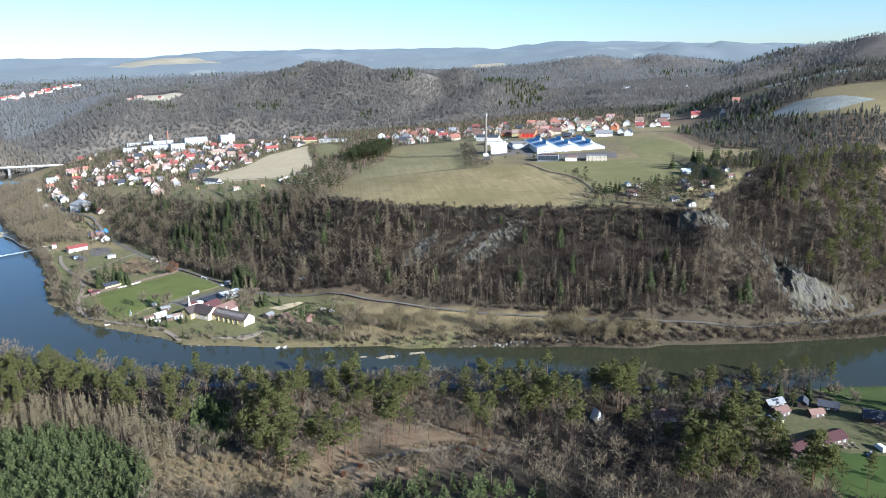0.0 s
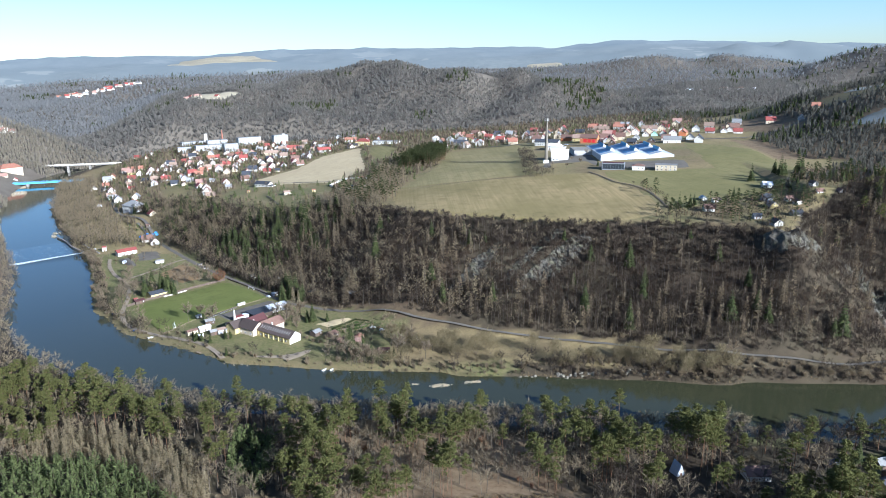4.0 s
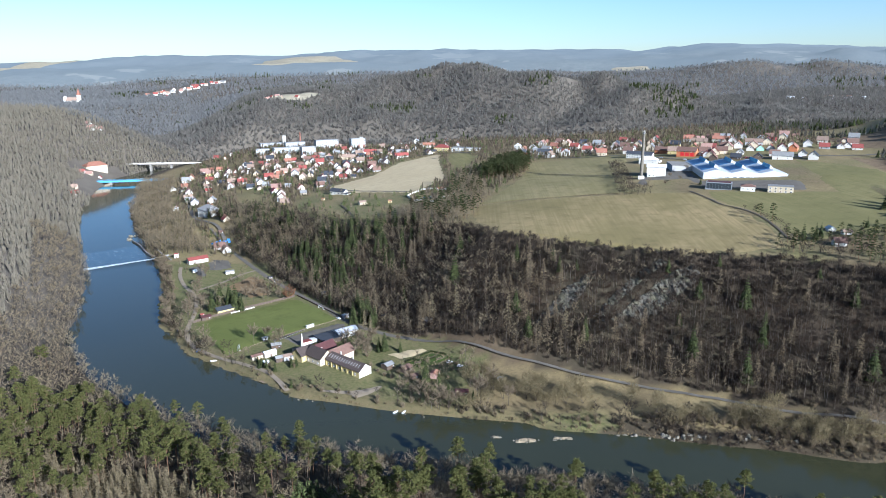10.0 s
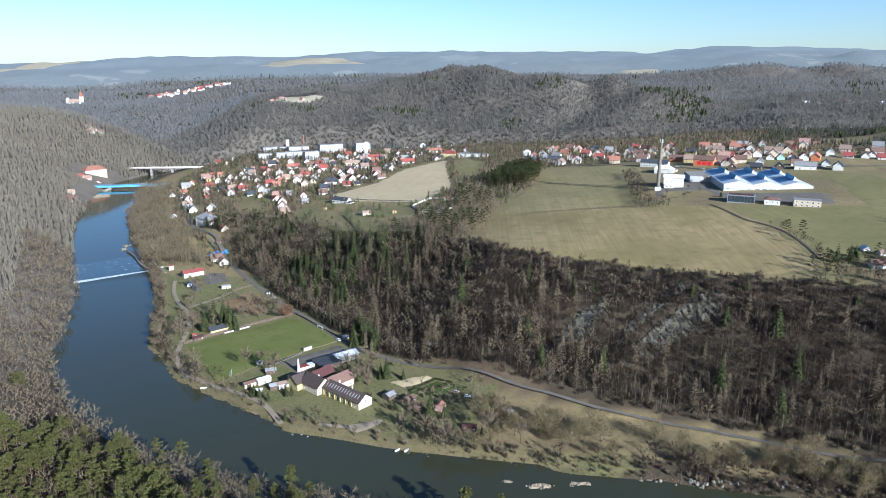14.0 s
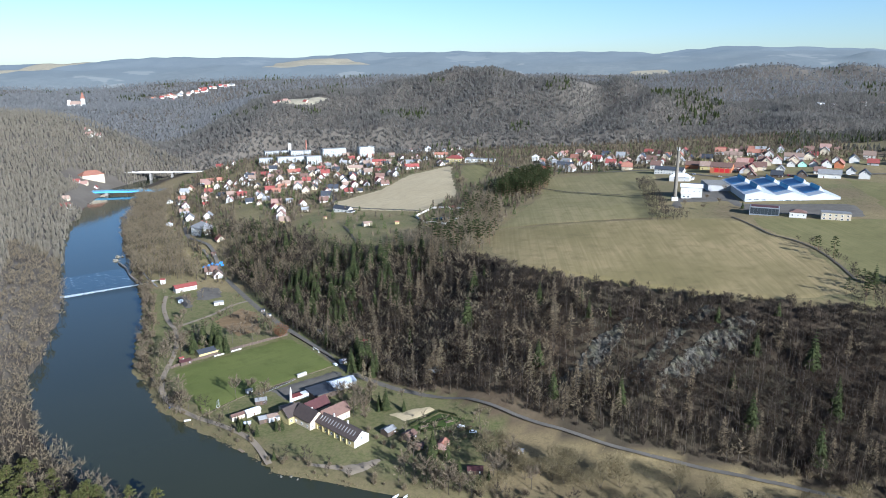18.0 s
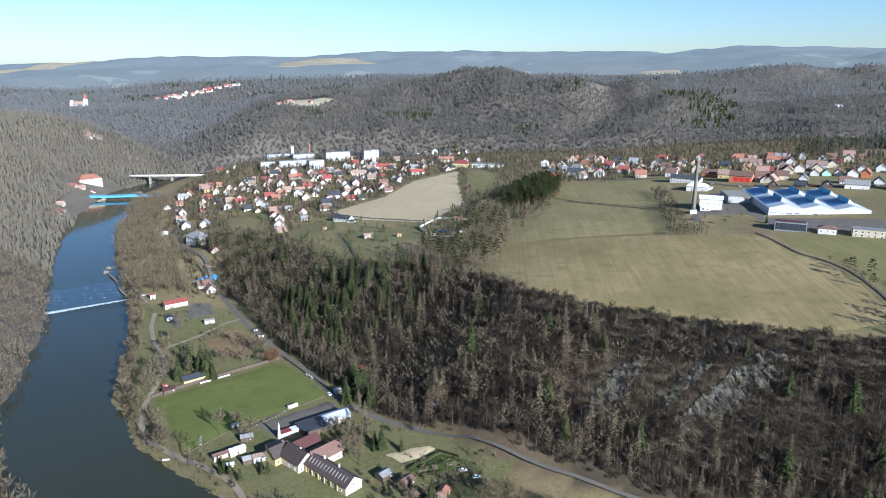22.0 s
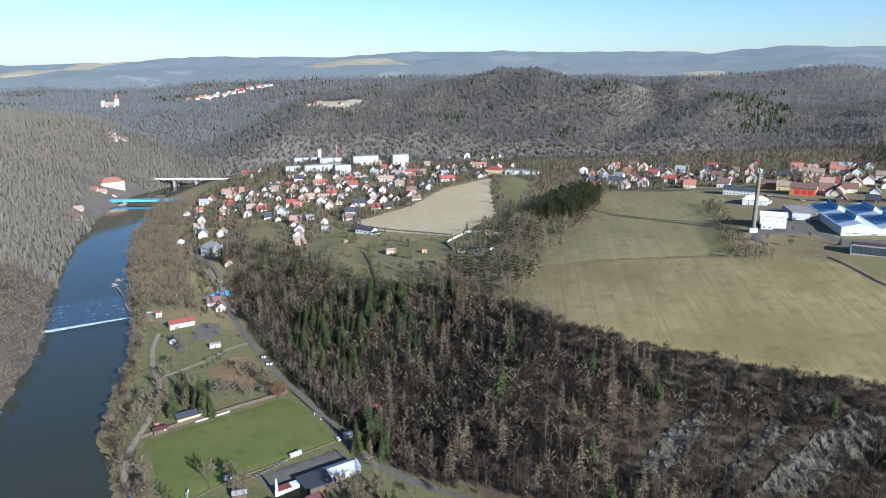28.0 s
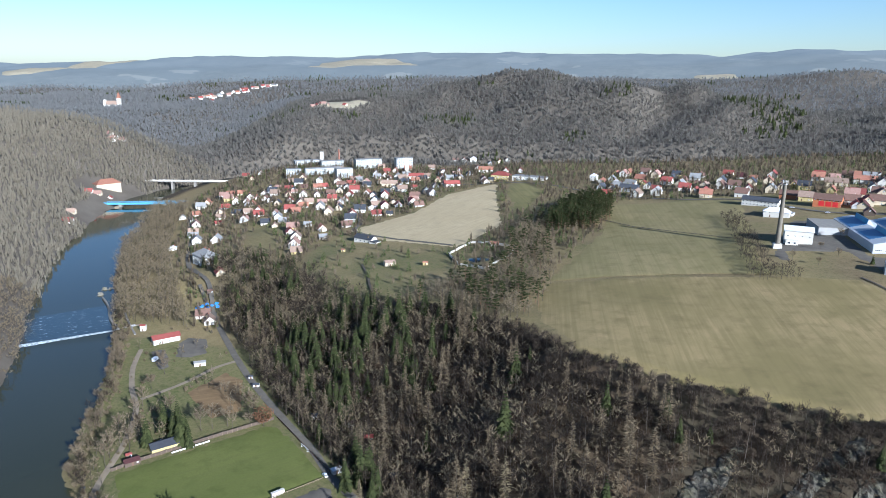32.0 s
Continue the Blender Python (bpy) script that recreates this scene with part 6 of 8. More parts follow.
house(59, 1109, -19, "b", "brown", "white")
house(365, 1158, -20, "b", "grey", "grey")


# houses along the lanes and behind the village street
house(-685, 1397, 116, "m", "tan", "white")
house(-671, 1344, 112, "m", "orange", "cream")
house(-723, 1410, 20, "m", "red", "cream")
house(-657, 1192, 112, "b", "orange", "cream")
house(-632, 1208, 20, "b", "salmon", "yellow")
house(-543, 1228, 28, "m", "red", "cream")
house(-514, 1217, 20, "m", "brown", "yellow")
house(-491, 1216, 24, "m", "orange", "white")
house(-465, 1290, 24, "m", "salmon", "cream")
house(-440, 1121, 28, "m", "salmon", "cream")
house(-421, 1002, 24, "b", "salmon", "yellow")
house(-372, 914, 28, "m", "tan", "yellow")
house(-581, 1106, 24, "m", "tan", "white")
house(-403, 798, 28, "m", "brown", "white")
house(-606, 1187, 116, "b", "tan", "white")
house(-474, 1433, 28, "m", "tan", "yellow")
house(-448, 1386, 28, "m", "red", "yellow")
house(-530, 1379, 24, "m", "tan", "white")
house(-78, 1310, 70, "m", "orange", "yellow")
house(-62, 1330, 70, "m", "orange", "yellow")
house(-39, 1318, -22, "b", "brown", "cream")
house(-21, 1312, -22, "m", "maroon", "white")
house(1, 1294, 160, "m", "dark", "yellow")
house(-58, 1211, -22, "b", "grey", "white")
house(-28, 1172, -22, "m", "red", "cream")
house(1, 1196, 70, "b", "grey", "cream")
house(24, 1142, 70, "m", "red", "white")
house(30, 1270, 70, "m", "brown", "white")
house(127, 1146, -16, "b", "dark", "yellow")
house(153, 1204, -16, "b", "orange", "white")
house(159, 1086, 160, "b", "salmon", "white")
house(203, 1193, -16, "b", "grey", "white")
house(186, 1084, 74, "b", "salmon", "cream")
house(-46, 1252, -22, "b", "orange", "yellow")
house(7, 1236, 70, "m", "brown", "cream")
house(120, 1162, 74, "m", "brown", "yellow")
house(148, 1118, 70, "m", "orange", "yellow")
house(155, 1032, 70, "m", "maroon", "cream")
house(76, 1246, 160, "m", "maroon", "white")

# ---------------------------------------------------------------- larger buildings
def thing(name, x, y, turn, label, category, z=None, group=""):
    ob = new(name)
    ob.matrix_basis = pose(x, y, height(x, y) if z is None else z, 0, 0, turn)
    return tagged(ob, label, category, group)


def block(x, y, turn, l, w, storeys, wall, label, roof=None, n=None, name="apartment_block", z=None, top=0.5, both=True):
    """A flat-roofed block with a window to each room on its long sides."""
    h = storeys * 2.9 + 0.6
    zz = z if z is not None else min(height(x + a, y + b) for a, b in ((-8, -8), (8, -8), (8, 8), (-8, 8)))
    ob = thing(name, x, y, turn, label, "building", zz)
    part("wall", boxes((-l / 2, l / 2, -w / 2, w / 2, -3, h)), wall, ob)
    part("roof", boxes((-l / 2 - 0.3, l / 2 + 0.3, -w / 2 - 0.3, w / 2 + 0.3, h + 0.004, h + top)), roof or ROOFS["grey"], ob)
    n = n or max(2, int(l / 3.6))
    for s in range(storeys):
        facade(ob, l, w / 2, 1.7 + s * 2.9, n, 1.7, 1.5)
        if both:
            facade(ob, l, w / 2, 1.7 + s * 2.9, n, 1.7, 1.5, 180)
        facade(ob, w, l / 2, 1.7 + s * 2.9, 2, 1.2, 1.4, 90)
    part("door", boxes((-0.8, 0.8, -w / 2 - 0.08, -w / 2 + 0.05, 0, 2.2)), MAT_DOOR, ob)
    return ob


def factory():
    ob = thing("factory", 157, 912, 2.5, "white three-bay factory with blue glazed saw-tooth rooflights", "factory", 86.2)
    L, D, H, R = 84.0, 96.0, 7.5, 3.6
    bay = L / 3
    for i in range(3):
        x0 = -L / 2 + i * bay
        v = [(x0, -D / 2, -3), (x0 + bay, -D / 2, -3), (x0 + bay, D / 2, -3), (x0, D / 2, -3), (x0, -D / 2, H), (x0 + bay, -D / 2, H), (x0 + bay, D / 2, H), (x0, D / 2, H),
             (x0 + bay / 2, -D / 2, H + R), (x0 + bay / 2, D / 2, H + R)]
        part("bay_wall", (v, [(0, 1, 5, 8, 4), (1, 2, 6, 5), (2, 3, 7, 9, 6), (3, 0, 4, 7), (3, 2, 1, 0), (4, 8, 9, 7), (8, 5, 6, 9)]), MAT_WHITESHEET, ob)
        for s in (0, 1):
            lo, hi = (x0 - 0.3, x0 + bay / 2) if s == 0 else (x0 + bay + 0.3, x0 + bay / 2)
            if s == 0 and i or s == 1 and i < 2:
                lo = x0 if s == 0 else x0 + bay
            q = [(lo, -D / 2 - 0.4, H + 0.05), (hi, -D / 2 - 0.4, H + R + 0.05), (hi, D / 2 + 0.4, H + R + 0.05), (lo, D / 2 + 0.4, H + 0.05)]
            q += [(a, b, c + 0.25) for a, b, c in q]
            f = [(3, 2, 1, 0), (4, 5, 6, 7), (0, 1, 5, 4), (1, 2, 6, 5), (2, 3, 7, 6), (3, 0, 4, 7)]
            part("roof_sheet", (q, f if s == 0 else [g[::-1] for g in f]), MAT_WHITESHEET, ob)
        # rooflights: sunken blue decks on the left fall, with a raised glazed hood behind each
        for y0, y1 in ((-D / 2 + 14, -D / 2 + 40), (D / 2 - 38, D / 2 - 8)):
            slope = R / (bay / 2)
            q = [(x0 + 1.5, y0, H + 1.5 * slope + 0.4), (x0 + bay / 2 - 1, y0, H + (bay / 2 - 1) * slope + 0.4), (x0 + bay / 2 - 1, y1, H + (bay / 2 - 1) * slope + 0.4), (x0 + 1.5, y1, H + 1.5 * slope + 0.4)]
            q += [(a, b, c + 0.2) for a, b, c in q]
            part("blue_deck", (q, [(3, 2, 1, 0), (4, 5, 6, 7), (0, 1, 5, 4), (1, 2, 6, 5), (2, 3, 7, 6), (3, 0, 4, 7)]), MAT_BLUEROOF, ob)
            xa, xb, za = x0 + bay / 2 - 1, x0 + bay / 2 + 5, H + R
            v = [(xa, y0, za - 0.6), (xb, y0, za - 1.4), (xb, y1, za - 1.4), (xa, y1, za - 0.6), (xa + 1.2, y0, za + 4.2), (xa + 1.2, y1, za + 4.2)]
            hood = part("rooflight", (v, [(0, 1, 4), (1, 2, 5, 4), (2, 3, 5), (3, 0, 4, 5), (3, 2, 1, 0)]), MAT_WHITESHEET, ob)
            v = [(xa - 0.05, y0 + 0.6, za - 0.2), (xa - 0.05, y1 - 0.6, za - 0.2), (xa + 1.05, y1 - 0.6, za + 3.9), (xa + 1.05, y0 + 0.6, za + 3.9)]
            v += [(a - 0.12, b, c + 0.03) for a, b, c in v]
            part("glazing", (v, [(0, 1, 2, 3), (7, 6, 5, 4), (0, 4, 5, 1), (1, 5, 6, 2), (2, 6, 7, 3), (3, 7, 4, 0)]), MAT_BLUE, hood)
        for k in range(4):
            part("window", window_mesh(5.0, 0.9), None, ob, at=pose(x0 + 4 + k * 6.6, -D / 2 - 0.03, 3.2))
        part("door", boxes((x0 + bay * 0.55, x0 + bay * 0.55 + 3.4, -D / 2 - 0.08, -D / 2 + 0.04, 0, 3.0)), MAT_STEEL, ob)
    part("side_wing", boxes((-L / 2 - 22, -L / 2 - 0.02, D / 2 - 40, D / 2 - 4, -3, 7.0)), WALLS["grey"], ob)
    part("side_wing_roof", boxes((-L / 2 - 22.2, -L / 2 - 0.02, D / 2 - 40.2, D / 2 - 3.8, 7.004, 7.5)), MAT_CONCRETE, ob)


def yard_buildings():
    ob = thing("glass_hall", 124, 815, -13, "low glass-fronted entrance hall with dark red roof", "building")
    part("frame", boxes((-12, 12, -5, 5, -2, 0.4), (-12, -11.4, -5, 5, 0.4, 6), (11.4, 12, -5, 5, 0.4, 6), (-12, 12, 4.4, 5, 0.4, 6), (-12, 12, -5.2, 5, 6, 6.9)), MAT_STEEL, ob)
    part("roof", boxes((-11, 11, -4.4, 4.4, 6.904, 7.3)), ROOFS["maroon"], ob)
    for i in range(8):
        part("pane", boxes((-11.3 + i * 2.85, -8.6 + i * 2.85, -4.95, -4.85, 0.5, 5.9)), MAT_GLASS, ob)
    ob = thing("gatehouse", 149, 806, -13, "cream gatehouse with brown hipped roof", "building")
    part("wall", boxes((-6.5, 6.5, -5, 5, -2, 4.2)), WALLS["white"], ob)
    part("roof", hip_roof(10, 13, 4.2, 2.2), ROOFS["brown"], ob)
    facade(ob, 13, 5, 2.0, 3)
    facade(ob, 10, 6.5, 2.0, 2, turn=90)
    block(176, 797, -13, 22, 10, 2, WALLS["cream"], "two-storey beige flat-roofed office block", n=5, name="office_block")
    ob = thing("boiler_house", 73, 893, -8, "white gabled boiler hall beside the tall chimney", "building")
    part("wall", gable_wall(18, 20, 10.5, 2.2, 3), WALLS["white"], ob)
    part("roof", gable_roof(18, 20, 10.5, 2.2), ROOFS["white"], ob)
    part("lean_to", boxes((-9, 0, -14, -9.02, -2, 3.6)), WALLS["white"], ob)
    facade(ob, 20, 9, 6.5, 4, 1.4, 1.0)
    for i in range(2):
        part("window", window_mesh(1.8, 1.6), None, ob, at=pose(-6.5 + i * 4, -14.03, 1.8))
    # chimney: tapered concrete shaft on a white base, with a crown of aerials
    ob = thing("factory_chimney", 55, 872, 0, "tall tapered concrete chimney on a white plinth", "chimney", 83.8)
    n, v, f = 20, [], []
    for k, (z, r) in enumerate(((-2, 2.0), (10, 1.85), (25, 1.6), (40, 1.35), (50.5, 1.2), (50.5, 0.95), (46, 0.95))):
        v += [(math.cos(i * 2 * math.pi / n) * r, math.sin(i * 2 * math.pi / n) * r, z) for i in range(n)]
        if k:
            f += [((k - 1) * n + i, (k - 1) * n + (i + 1) % n, k * n + (i + 1) % n, k * n + i) for i in range(n)]
    part("shaft", (v, f), plain("stained_concrete", (0.155, 0.135, 0.105), 0.9, 0.3, 0.25), ob)
    part("plinth", boxes((-3, 3, -3, 3, -2, 3.6)), WALLS["white"], ob)
    v, f = stick((0, 0, 49.0), (0, 0, 49.6), 1.8, 1.8, 16)
    part("platform", (v, f), MAT_STEEL, ob)
    for i in range(5):
        a = i * 1.26
        part("aerial", boxes((-0.12, 0.12, -0.25, 0.25, 49, 52.2)), WALLS["white"], ob, at=pose(math.cos(a) * 1.7, math.sin(a) * 1.7, 0, 0, 0, math.degrees(a)))
    # fire station
    ob = thing("fire_station", 128, 1045, -22, "orange fire station with three red gates and tiled roof", "fire station", 90.5)
    part("wall", gable_wall(14, 24, 6.5, 4.5, 3), WALLS["orange"], ob)
    part("roof", gable_roof(14, 24, 6.5, 4.5), ROOFS["brown"], ob)
    for i in range(3):
        part("gate", boxes((-7 + i * 6, -2.2 + i * 6, -7.1, -6.95, 0, 4.6)), MAT_REDPAINT, ob)
    facade(ob, 24, 7, 5.6, 6, 1.2, 1.0)
    facade(ob, 14, 12, 2, 3, turn=90)
    ob = thing("row_block", 70, 1055, -22, "long two-storey white block with dark grey roof", "building", 84.6)
    part("wall", gable_wall(11, 34, 6, 3, 3), WALLS["white"], ob)
    part("roof", gable_roof(11, 34, 6, 3), ROOFS["dark"], ob)
    for z in (1.6, 4.4):
        facade(ob, 34, 5.5, z, 10, 1.6, 1.4)
    block(78, 1006, -22, 26, 9, 1, WALLS["white"], "low white flat-roofed shed", name="shed")


def town_blocks():
    flats = plain("panel_white", (0.35, 0.35, 0.335), 0.85, 0.08, 0.2)
    block(-540, 1338, 40, 58, 12, 4, flats, "long white four-storey panel apartment block", z=45)
    block(-492, 1312, 42, 26, 13, 5, flats, "tall white panel apartment block", z=47)
    block(-590, 1335, 30, 24, 11, 4, flats, "white flat-roofed apartment block", z=41)
    block(-630, 1470, 40, 50, 12, 4, flats, "long pale works building with flat grey roof", z=38)
    block(-497, 1428, 40, 46, 12, 5, flats, "white and pale green panel apartment block", z=48)
    block(-560, 1420, 40, 40, 12, 5, flats, "white panel apartment block behind the others", z=43)
    block(-440, 1450, 40, 30, 12, 5, flats, "white five-storey apartment block", z=50)
    ob = thing("brick_chimney", -560, 1450, 0, "tall slim red brick works chimney", "chimney", 34)
    v, f = stick((0, 0, -4), (0, 0, 42), 1.9, 1.1, 14)
    part("shaft", (v, f), MAT_CHIMNEY, ob)
    part("crown", stick((0, 0, 41.5), (0, 0, 42.6), 1.4, 1.4, 14), MAT_CONCRETE, ob)
    for x, y, h in ((-606, 1478, 27), (-412, 1385, 26)):
        ob = thing("silo_tower", x, y, 10, "slim white concrete tower of the works", "tower")
        part("shaft", boxes((-2.6, 2.6, -2.6, 2.6, -4, h)), WALLS["white"], ob)
        part("cap", boxes((-3, 3, -3, 3, h + 0.004, h + 1.2)), MAT_CONCRETE, ob)
    # the yellow school and its white gymnasium
    ob = thing("school", -238, 1287, -8, "two-storey yellow school with red hipped roof", "school", 60)
    part("wall", boxes((-12.5, 12.5, -8, 8, -3, 8.5)), WALLS["yellow"], ob)
    part("roof", hip_roof(16, 25, 8.5, 5.0), ROOFS["red"], ob)
    for z in (2.2, 6.0):
        facade(ob, 25, 8, z, 6, 1.8, 1.6)
        facade(ob, 16, 12.5, z, 3, 1.5, 1.6, 90)
    part("door", boxes((-1, 1, -8.1, -7.95, 0, 2.4)), MAT_DOOR, ob)
    block(-195, 1280, -8, 48, 16, 2, WALLS["white"], "long white gymnasium with a band of windows", name="gymnasium", n=12, z=63)
    # big manor-like house on the west bank, and the white house in the lane
    ob = thing("manor", -884, 1252, 62, "large pale three-storey house with orange hipped roof", "building", 14)
    part("wall", boxes((-19, 19, -9, 9, -4, 12.5)), WALLS["cream"], ob)
    part("roof", hip_roof(18, 38, 12.5, 7.5, 0.8), ROOFS["orange"], ob)
    for z in (2.2, 6.0, 9.8):
        for turn in (0, 180):
            facade(ob, 38, 9, z, 9, 1.3, 1.9, turn)
        facade(ob, 18, 19, z, 4, 1.3, 1.9, -90)
    part("door", boxes((-1, 1, -9.1, -8.95, 0, 2.6)), MAT_DOOR, ob)
    ob = thing("villa", -478, 918, -32, "large white three-storey house with grey hipped roof", "house", 12.5)
    part("wall", boxes((-14, 14, -9, 9, -4, 10.5)), WALLS["white"], ob)
    part("roof", hip_roof(18, 28, 10.5, 6.5, 0.7), ROOFS["grey"], ob)
    for z in (2.0, 5.2, 8.4):
        facade(ob, 28, 9, z, 6, 1.2, 1.7)
        facade(ob, 18, 14, z, 4, 1.2, 1.7, 90)
        facade(ob, 18, 14, z, 4, 1.2, 1.7, -90)
    for x in (-5, 5):
        part("chimney", boxes((x, x + 1, 0.5, 1.5, 12, 18.4)), MAT_CHIMNEY, ob)
    part("door", boxes((-0.7, 0.7, -9.1, -8.95, 0, 2.4)), MAT_DOOR, ob)
    # modern dark house above the meadow
    ob = thing("modern_house", -312, 948, -20, "modern house with black roofs and white walls", "house", 43)
    part("wall", gable_wall(10, 22, 4.2, 3.0, 3), WALLS["white"], ob)
    part("roof", gable_roof(10, 22, 4.2, 3.0), ROOFS["dark"], ob)
    part("garage", boxes((12, 19, -8, 1, -3, 3.0)), WALLS["white"], ob)
    part("garage_roof", boxes((11.8, 19.2, -8.2, 1.2, 3.004, 3.4)), ROOFS["dark"], ob)
    facade(ob, 22, 5, 1.8, 4, 2.2, 1.8)


def bridges():
    ob = thing("blue_bridge", -763, 1222, 22, "road bridge with sky-blue steel girders on stone piers", "bridge", 0)
    part("deck", boxes((-100, 100, -4.2, 4.2, 7.2, 7.9)), MAT_ASPHALT, ob)
    for s in (-1, 1):
        part("girder", boxes((-100, 100, s * 4.4 - 0.2, s * 4.4 + 0.2, 5.2, 8.4)), MAT_BLUE, ob)
        part("rail", boxes((-100, 100, s * 4.4 - 0.06, s * 4.4 + 0.06, 9.2, 9.35)), MAT_BLUE, ob)
        for i in range(51):
            part("rail_post", boxes((-100 + i * 4 - 0.08, -100 + i * 4 + 0.08, s * 4.4 - 0.08, s * 4.4 + 0.08, 8.4, 9.2)), MAT_BLUE, ob)
    for x in (-58, 8, 66):
        part("pier", boxes((x - 2, x + 2, -5, 5, -3, 5.2)), MAT_CONCRETE, ob)
    for x in (-101, 101):
        part("abutment", boxes((x - 5, x + 5, -6, 6, -4, 7.2)), MAT_CONCRETE, ob)
    ob = thing("high_bridge", -815, 1375, 17, "long pale concrete road bridge on square piers", "bridge", 0)
    part("deck", boxes((-95, 110, -5, 5, 14.5, 16)), MAT_CONCRETE, ob)
    for s in (-1, 1):
        part("parapet", boxes((-95, 110, s * 5 - 0.2, s * 5 + 0.2, 16.004, 17.1)), WALLS["white"], ob)
    for x in (-72, -30, 10, 52, 92):
        part("pier", boxes((x - 1.8, x + 1.8, -4, 4, -4, 14.5)), MAT_CONCRETE, ob)


def weir():
    """A low sill right across the river, white water below it, and the slipway on its right."""
    a, b = np.array((-512.0, 700.0)), np.array((-452.0, 762.0))
    d = (b - a) / np.linalg.norm(b - a)
    ob = thing("weir", *((a + b) / 2), math.degrees(math.atan2(d[1], d[0])), "long low stone weir with white water running over", "weir", 0)
    L = float(np.linalg.norm(b - a))
    v, f = [], []
    for i in range(61):
        x = -L / 2 + L * i / 60
        w = 0.25 * math.sin(i * 1.7) + 0.15 * math.sin(i * 4.1)
        v += [(x, 1.4, 1.12), (x, 0.5, 1.22), (x, -0.9 + w * 0.5, 0.75), (x, -1.6 + w, 0.18), (x, -2.3 + 1.5 * w, 0.05)]
        if i:
            n = i * 5
            f += [(n - 5 + k, n - 4 + k, n + 1 + k, n + k) for k in range(4)]
    k = Nodes("white_water", 0.5, 0, 0.5)
    k.colour(k.mix(k.span(k.noise(0.9, 6), 0.35, 0.62), (0.06, 0.08, 0.09), (0.42, 0.45, 0.47)))
    part("falling_water", (v, [q[::-1] for q in f]), k.mat, ob)
    part("sill", boxes((-L / 2, L / 2, -0.2, 1.3, -2, 1.0)), MAT_CONCRETE, ob)
    # training wall and islet upstream, sluice at the bank
    ob = thing("training_wall", -487, 785, 0, "curved stone wall beside the sluice channel", "wall", 0)
    for pts in ([(-455, 756), (-480, 776), (-505, 803), (-526, 821)], [(-434, 750), (-459, 773), (-476, 790)]):
        line = smooth_line(pts, 3)
        for (ax, ay), (bx, by) in zip(line, line[1:]):
            m = ((ax + bx) / 2 + 487, (ay + by) / 2 - 785)
            part("stone_block", boxes((-1.75, 1.75, -0.8, 0.8, -2, 2.7)), MAT_CONCRETE, ob, at=pose(m[0], m[1], 0, 0, 0, math.degrees(math.atan2(by - ay, bx - ax))))
    ob = thing("sluice", -449, 766, 45, "concrete sluice with a steel gate at the bank", "sluice", 0)
    part("wall", boxes((-7, 7, -0.6, 0.6, -2, 2.6)), MAT_CONCRETE, ob)
    part("gate", boxes((-2, 2, -0.75, -0.604, -1, 3.4)), MAT_STEEL, ob)
    part("footbridge", boxes((-7, 7, -1.0, 1.0, 2.604, 2.8)), MAT_TIMBER, ob)


def church():
    ob = thing("church", -1466, 1972, 15, "white hilltop church with a red spire", "church")
    part("nave", gable_wall(14, 30, 10, 9, 6), WALLS["white"], ob)
    part("nave_roof", gable_roof(14, 30, 10, 9), ROOFS["tan"], ob)
    part("tower", boxes((15.02, 24, -4.5, 4.5, -6, 26)), WALLS["white"], ob)
    part("spire", ([(14.6, -5, 26.004), (24.4, -5, 26.004), (24.4, 5, 26.004), (14.6, 5, 26.004), (19.5, 0, 45)], [(3, 2, 1, 0), (0, 1, 4), (1, 2, 4), (2, 3, 4), (3, 0, 4)]), ROOFS["orange"], ob)
    part("gable_front", gable_wall(10, 8, 14, 8, 6), WALLS["white"], ob, at=pose(-19.2, 0, 0))
    for i in range(3):
        part("window", window_mesh(1.6, 4.0), None, ob, at=pose(-9 + i * 9, -7.03, 5))


def rapids():
    """Shallow broken water above the weir, beside the training wall."""
    k = Nodes("broken_water", 0.12, 0, 0.5)
    turn = k.put("ShaderNodeMapping")
    turn.inputs["Rotation"].default_value = (0, 0, radians(-46))
    k.link(k.place(), turn.inputs["Vector"])
    draw = k.put("ShaderNodeMapping")
    draw.inputs["Scale"].default_value = (0.25, 1.0, 1.0)
    k.link(turn.outputs[0], draw.inputs["Vector"])
    foam = k.span(k.noise(0.55, 6, draw.outputs[0], 0.7), 0.60, 0.70)
    k.colour(k.mix(foam, (0.024, 0.032, 0.030), (0.36, 0.39, 0.40)))
    k.bump(k.noise(0.9, 5), 0.3, 0.25)
    u, w = np.meshgrid(np.linspace(0, 1, 25), np.linspace(0, 1, 25))
    corner = [np.array(p, float) for p in ((-510, 703), (-458, 758), (-508, 806), (-552, 752))]
    grid = (1 - u)[..., None] * ((1 - w)[..., None] * corner[0] + w[..., None] * corner[3]) + u[..., None] * ((1 - w)[..., None] * corner[1] + w[..., None] * corner[2])
    idx = np.arange(625).reshape(25, 25)
    f = np.stack([idx[:-1, :-1], idx[:-1, 1:], idx[1:, 1:], idx[1:, :-1]], -1).reshape(-1, 4)
    v = np.concatenate([grid.reshape(-1, 2), np.full((625, 1), 1.15)], 1)
    structure("rapids", mesh_of("rapids", v, f, [k.mat], smooth=True), "shallow rippled water with white crests above the weir", "river")


factory()
rapids()
yard_buildings()
town_blocks()
bridges()
weir()
church()


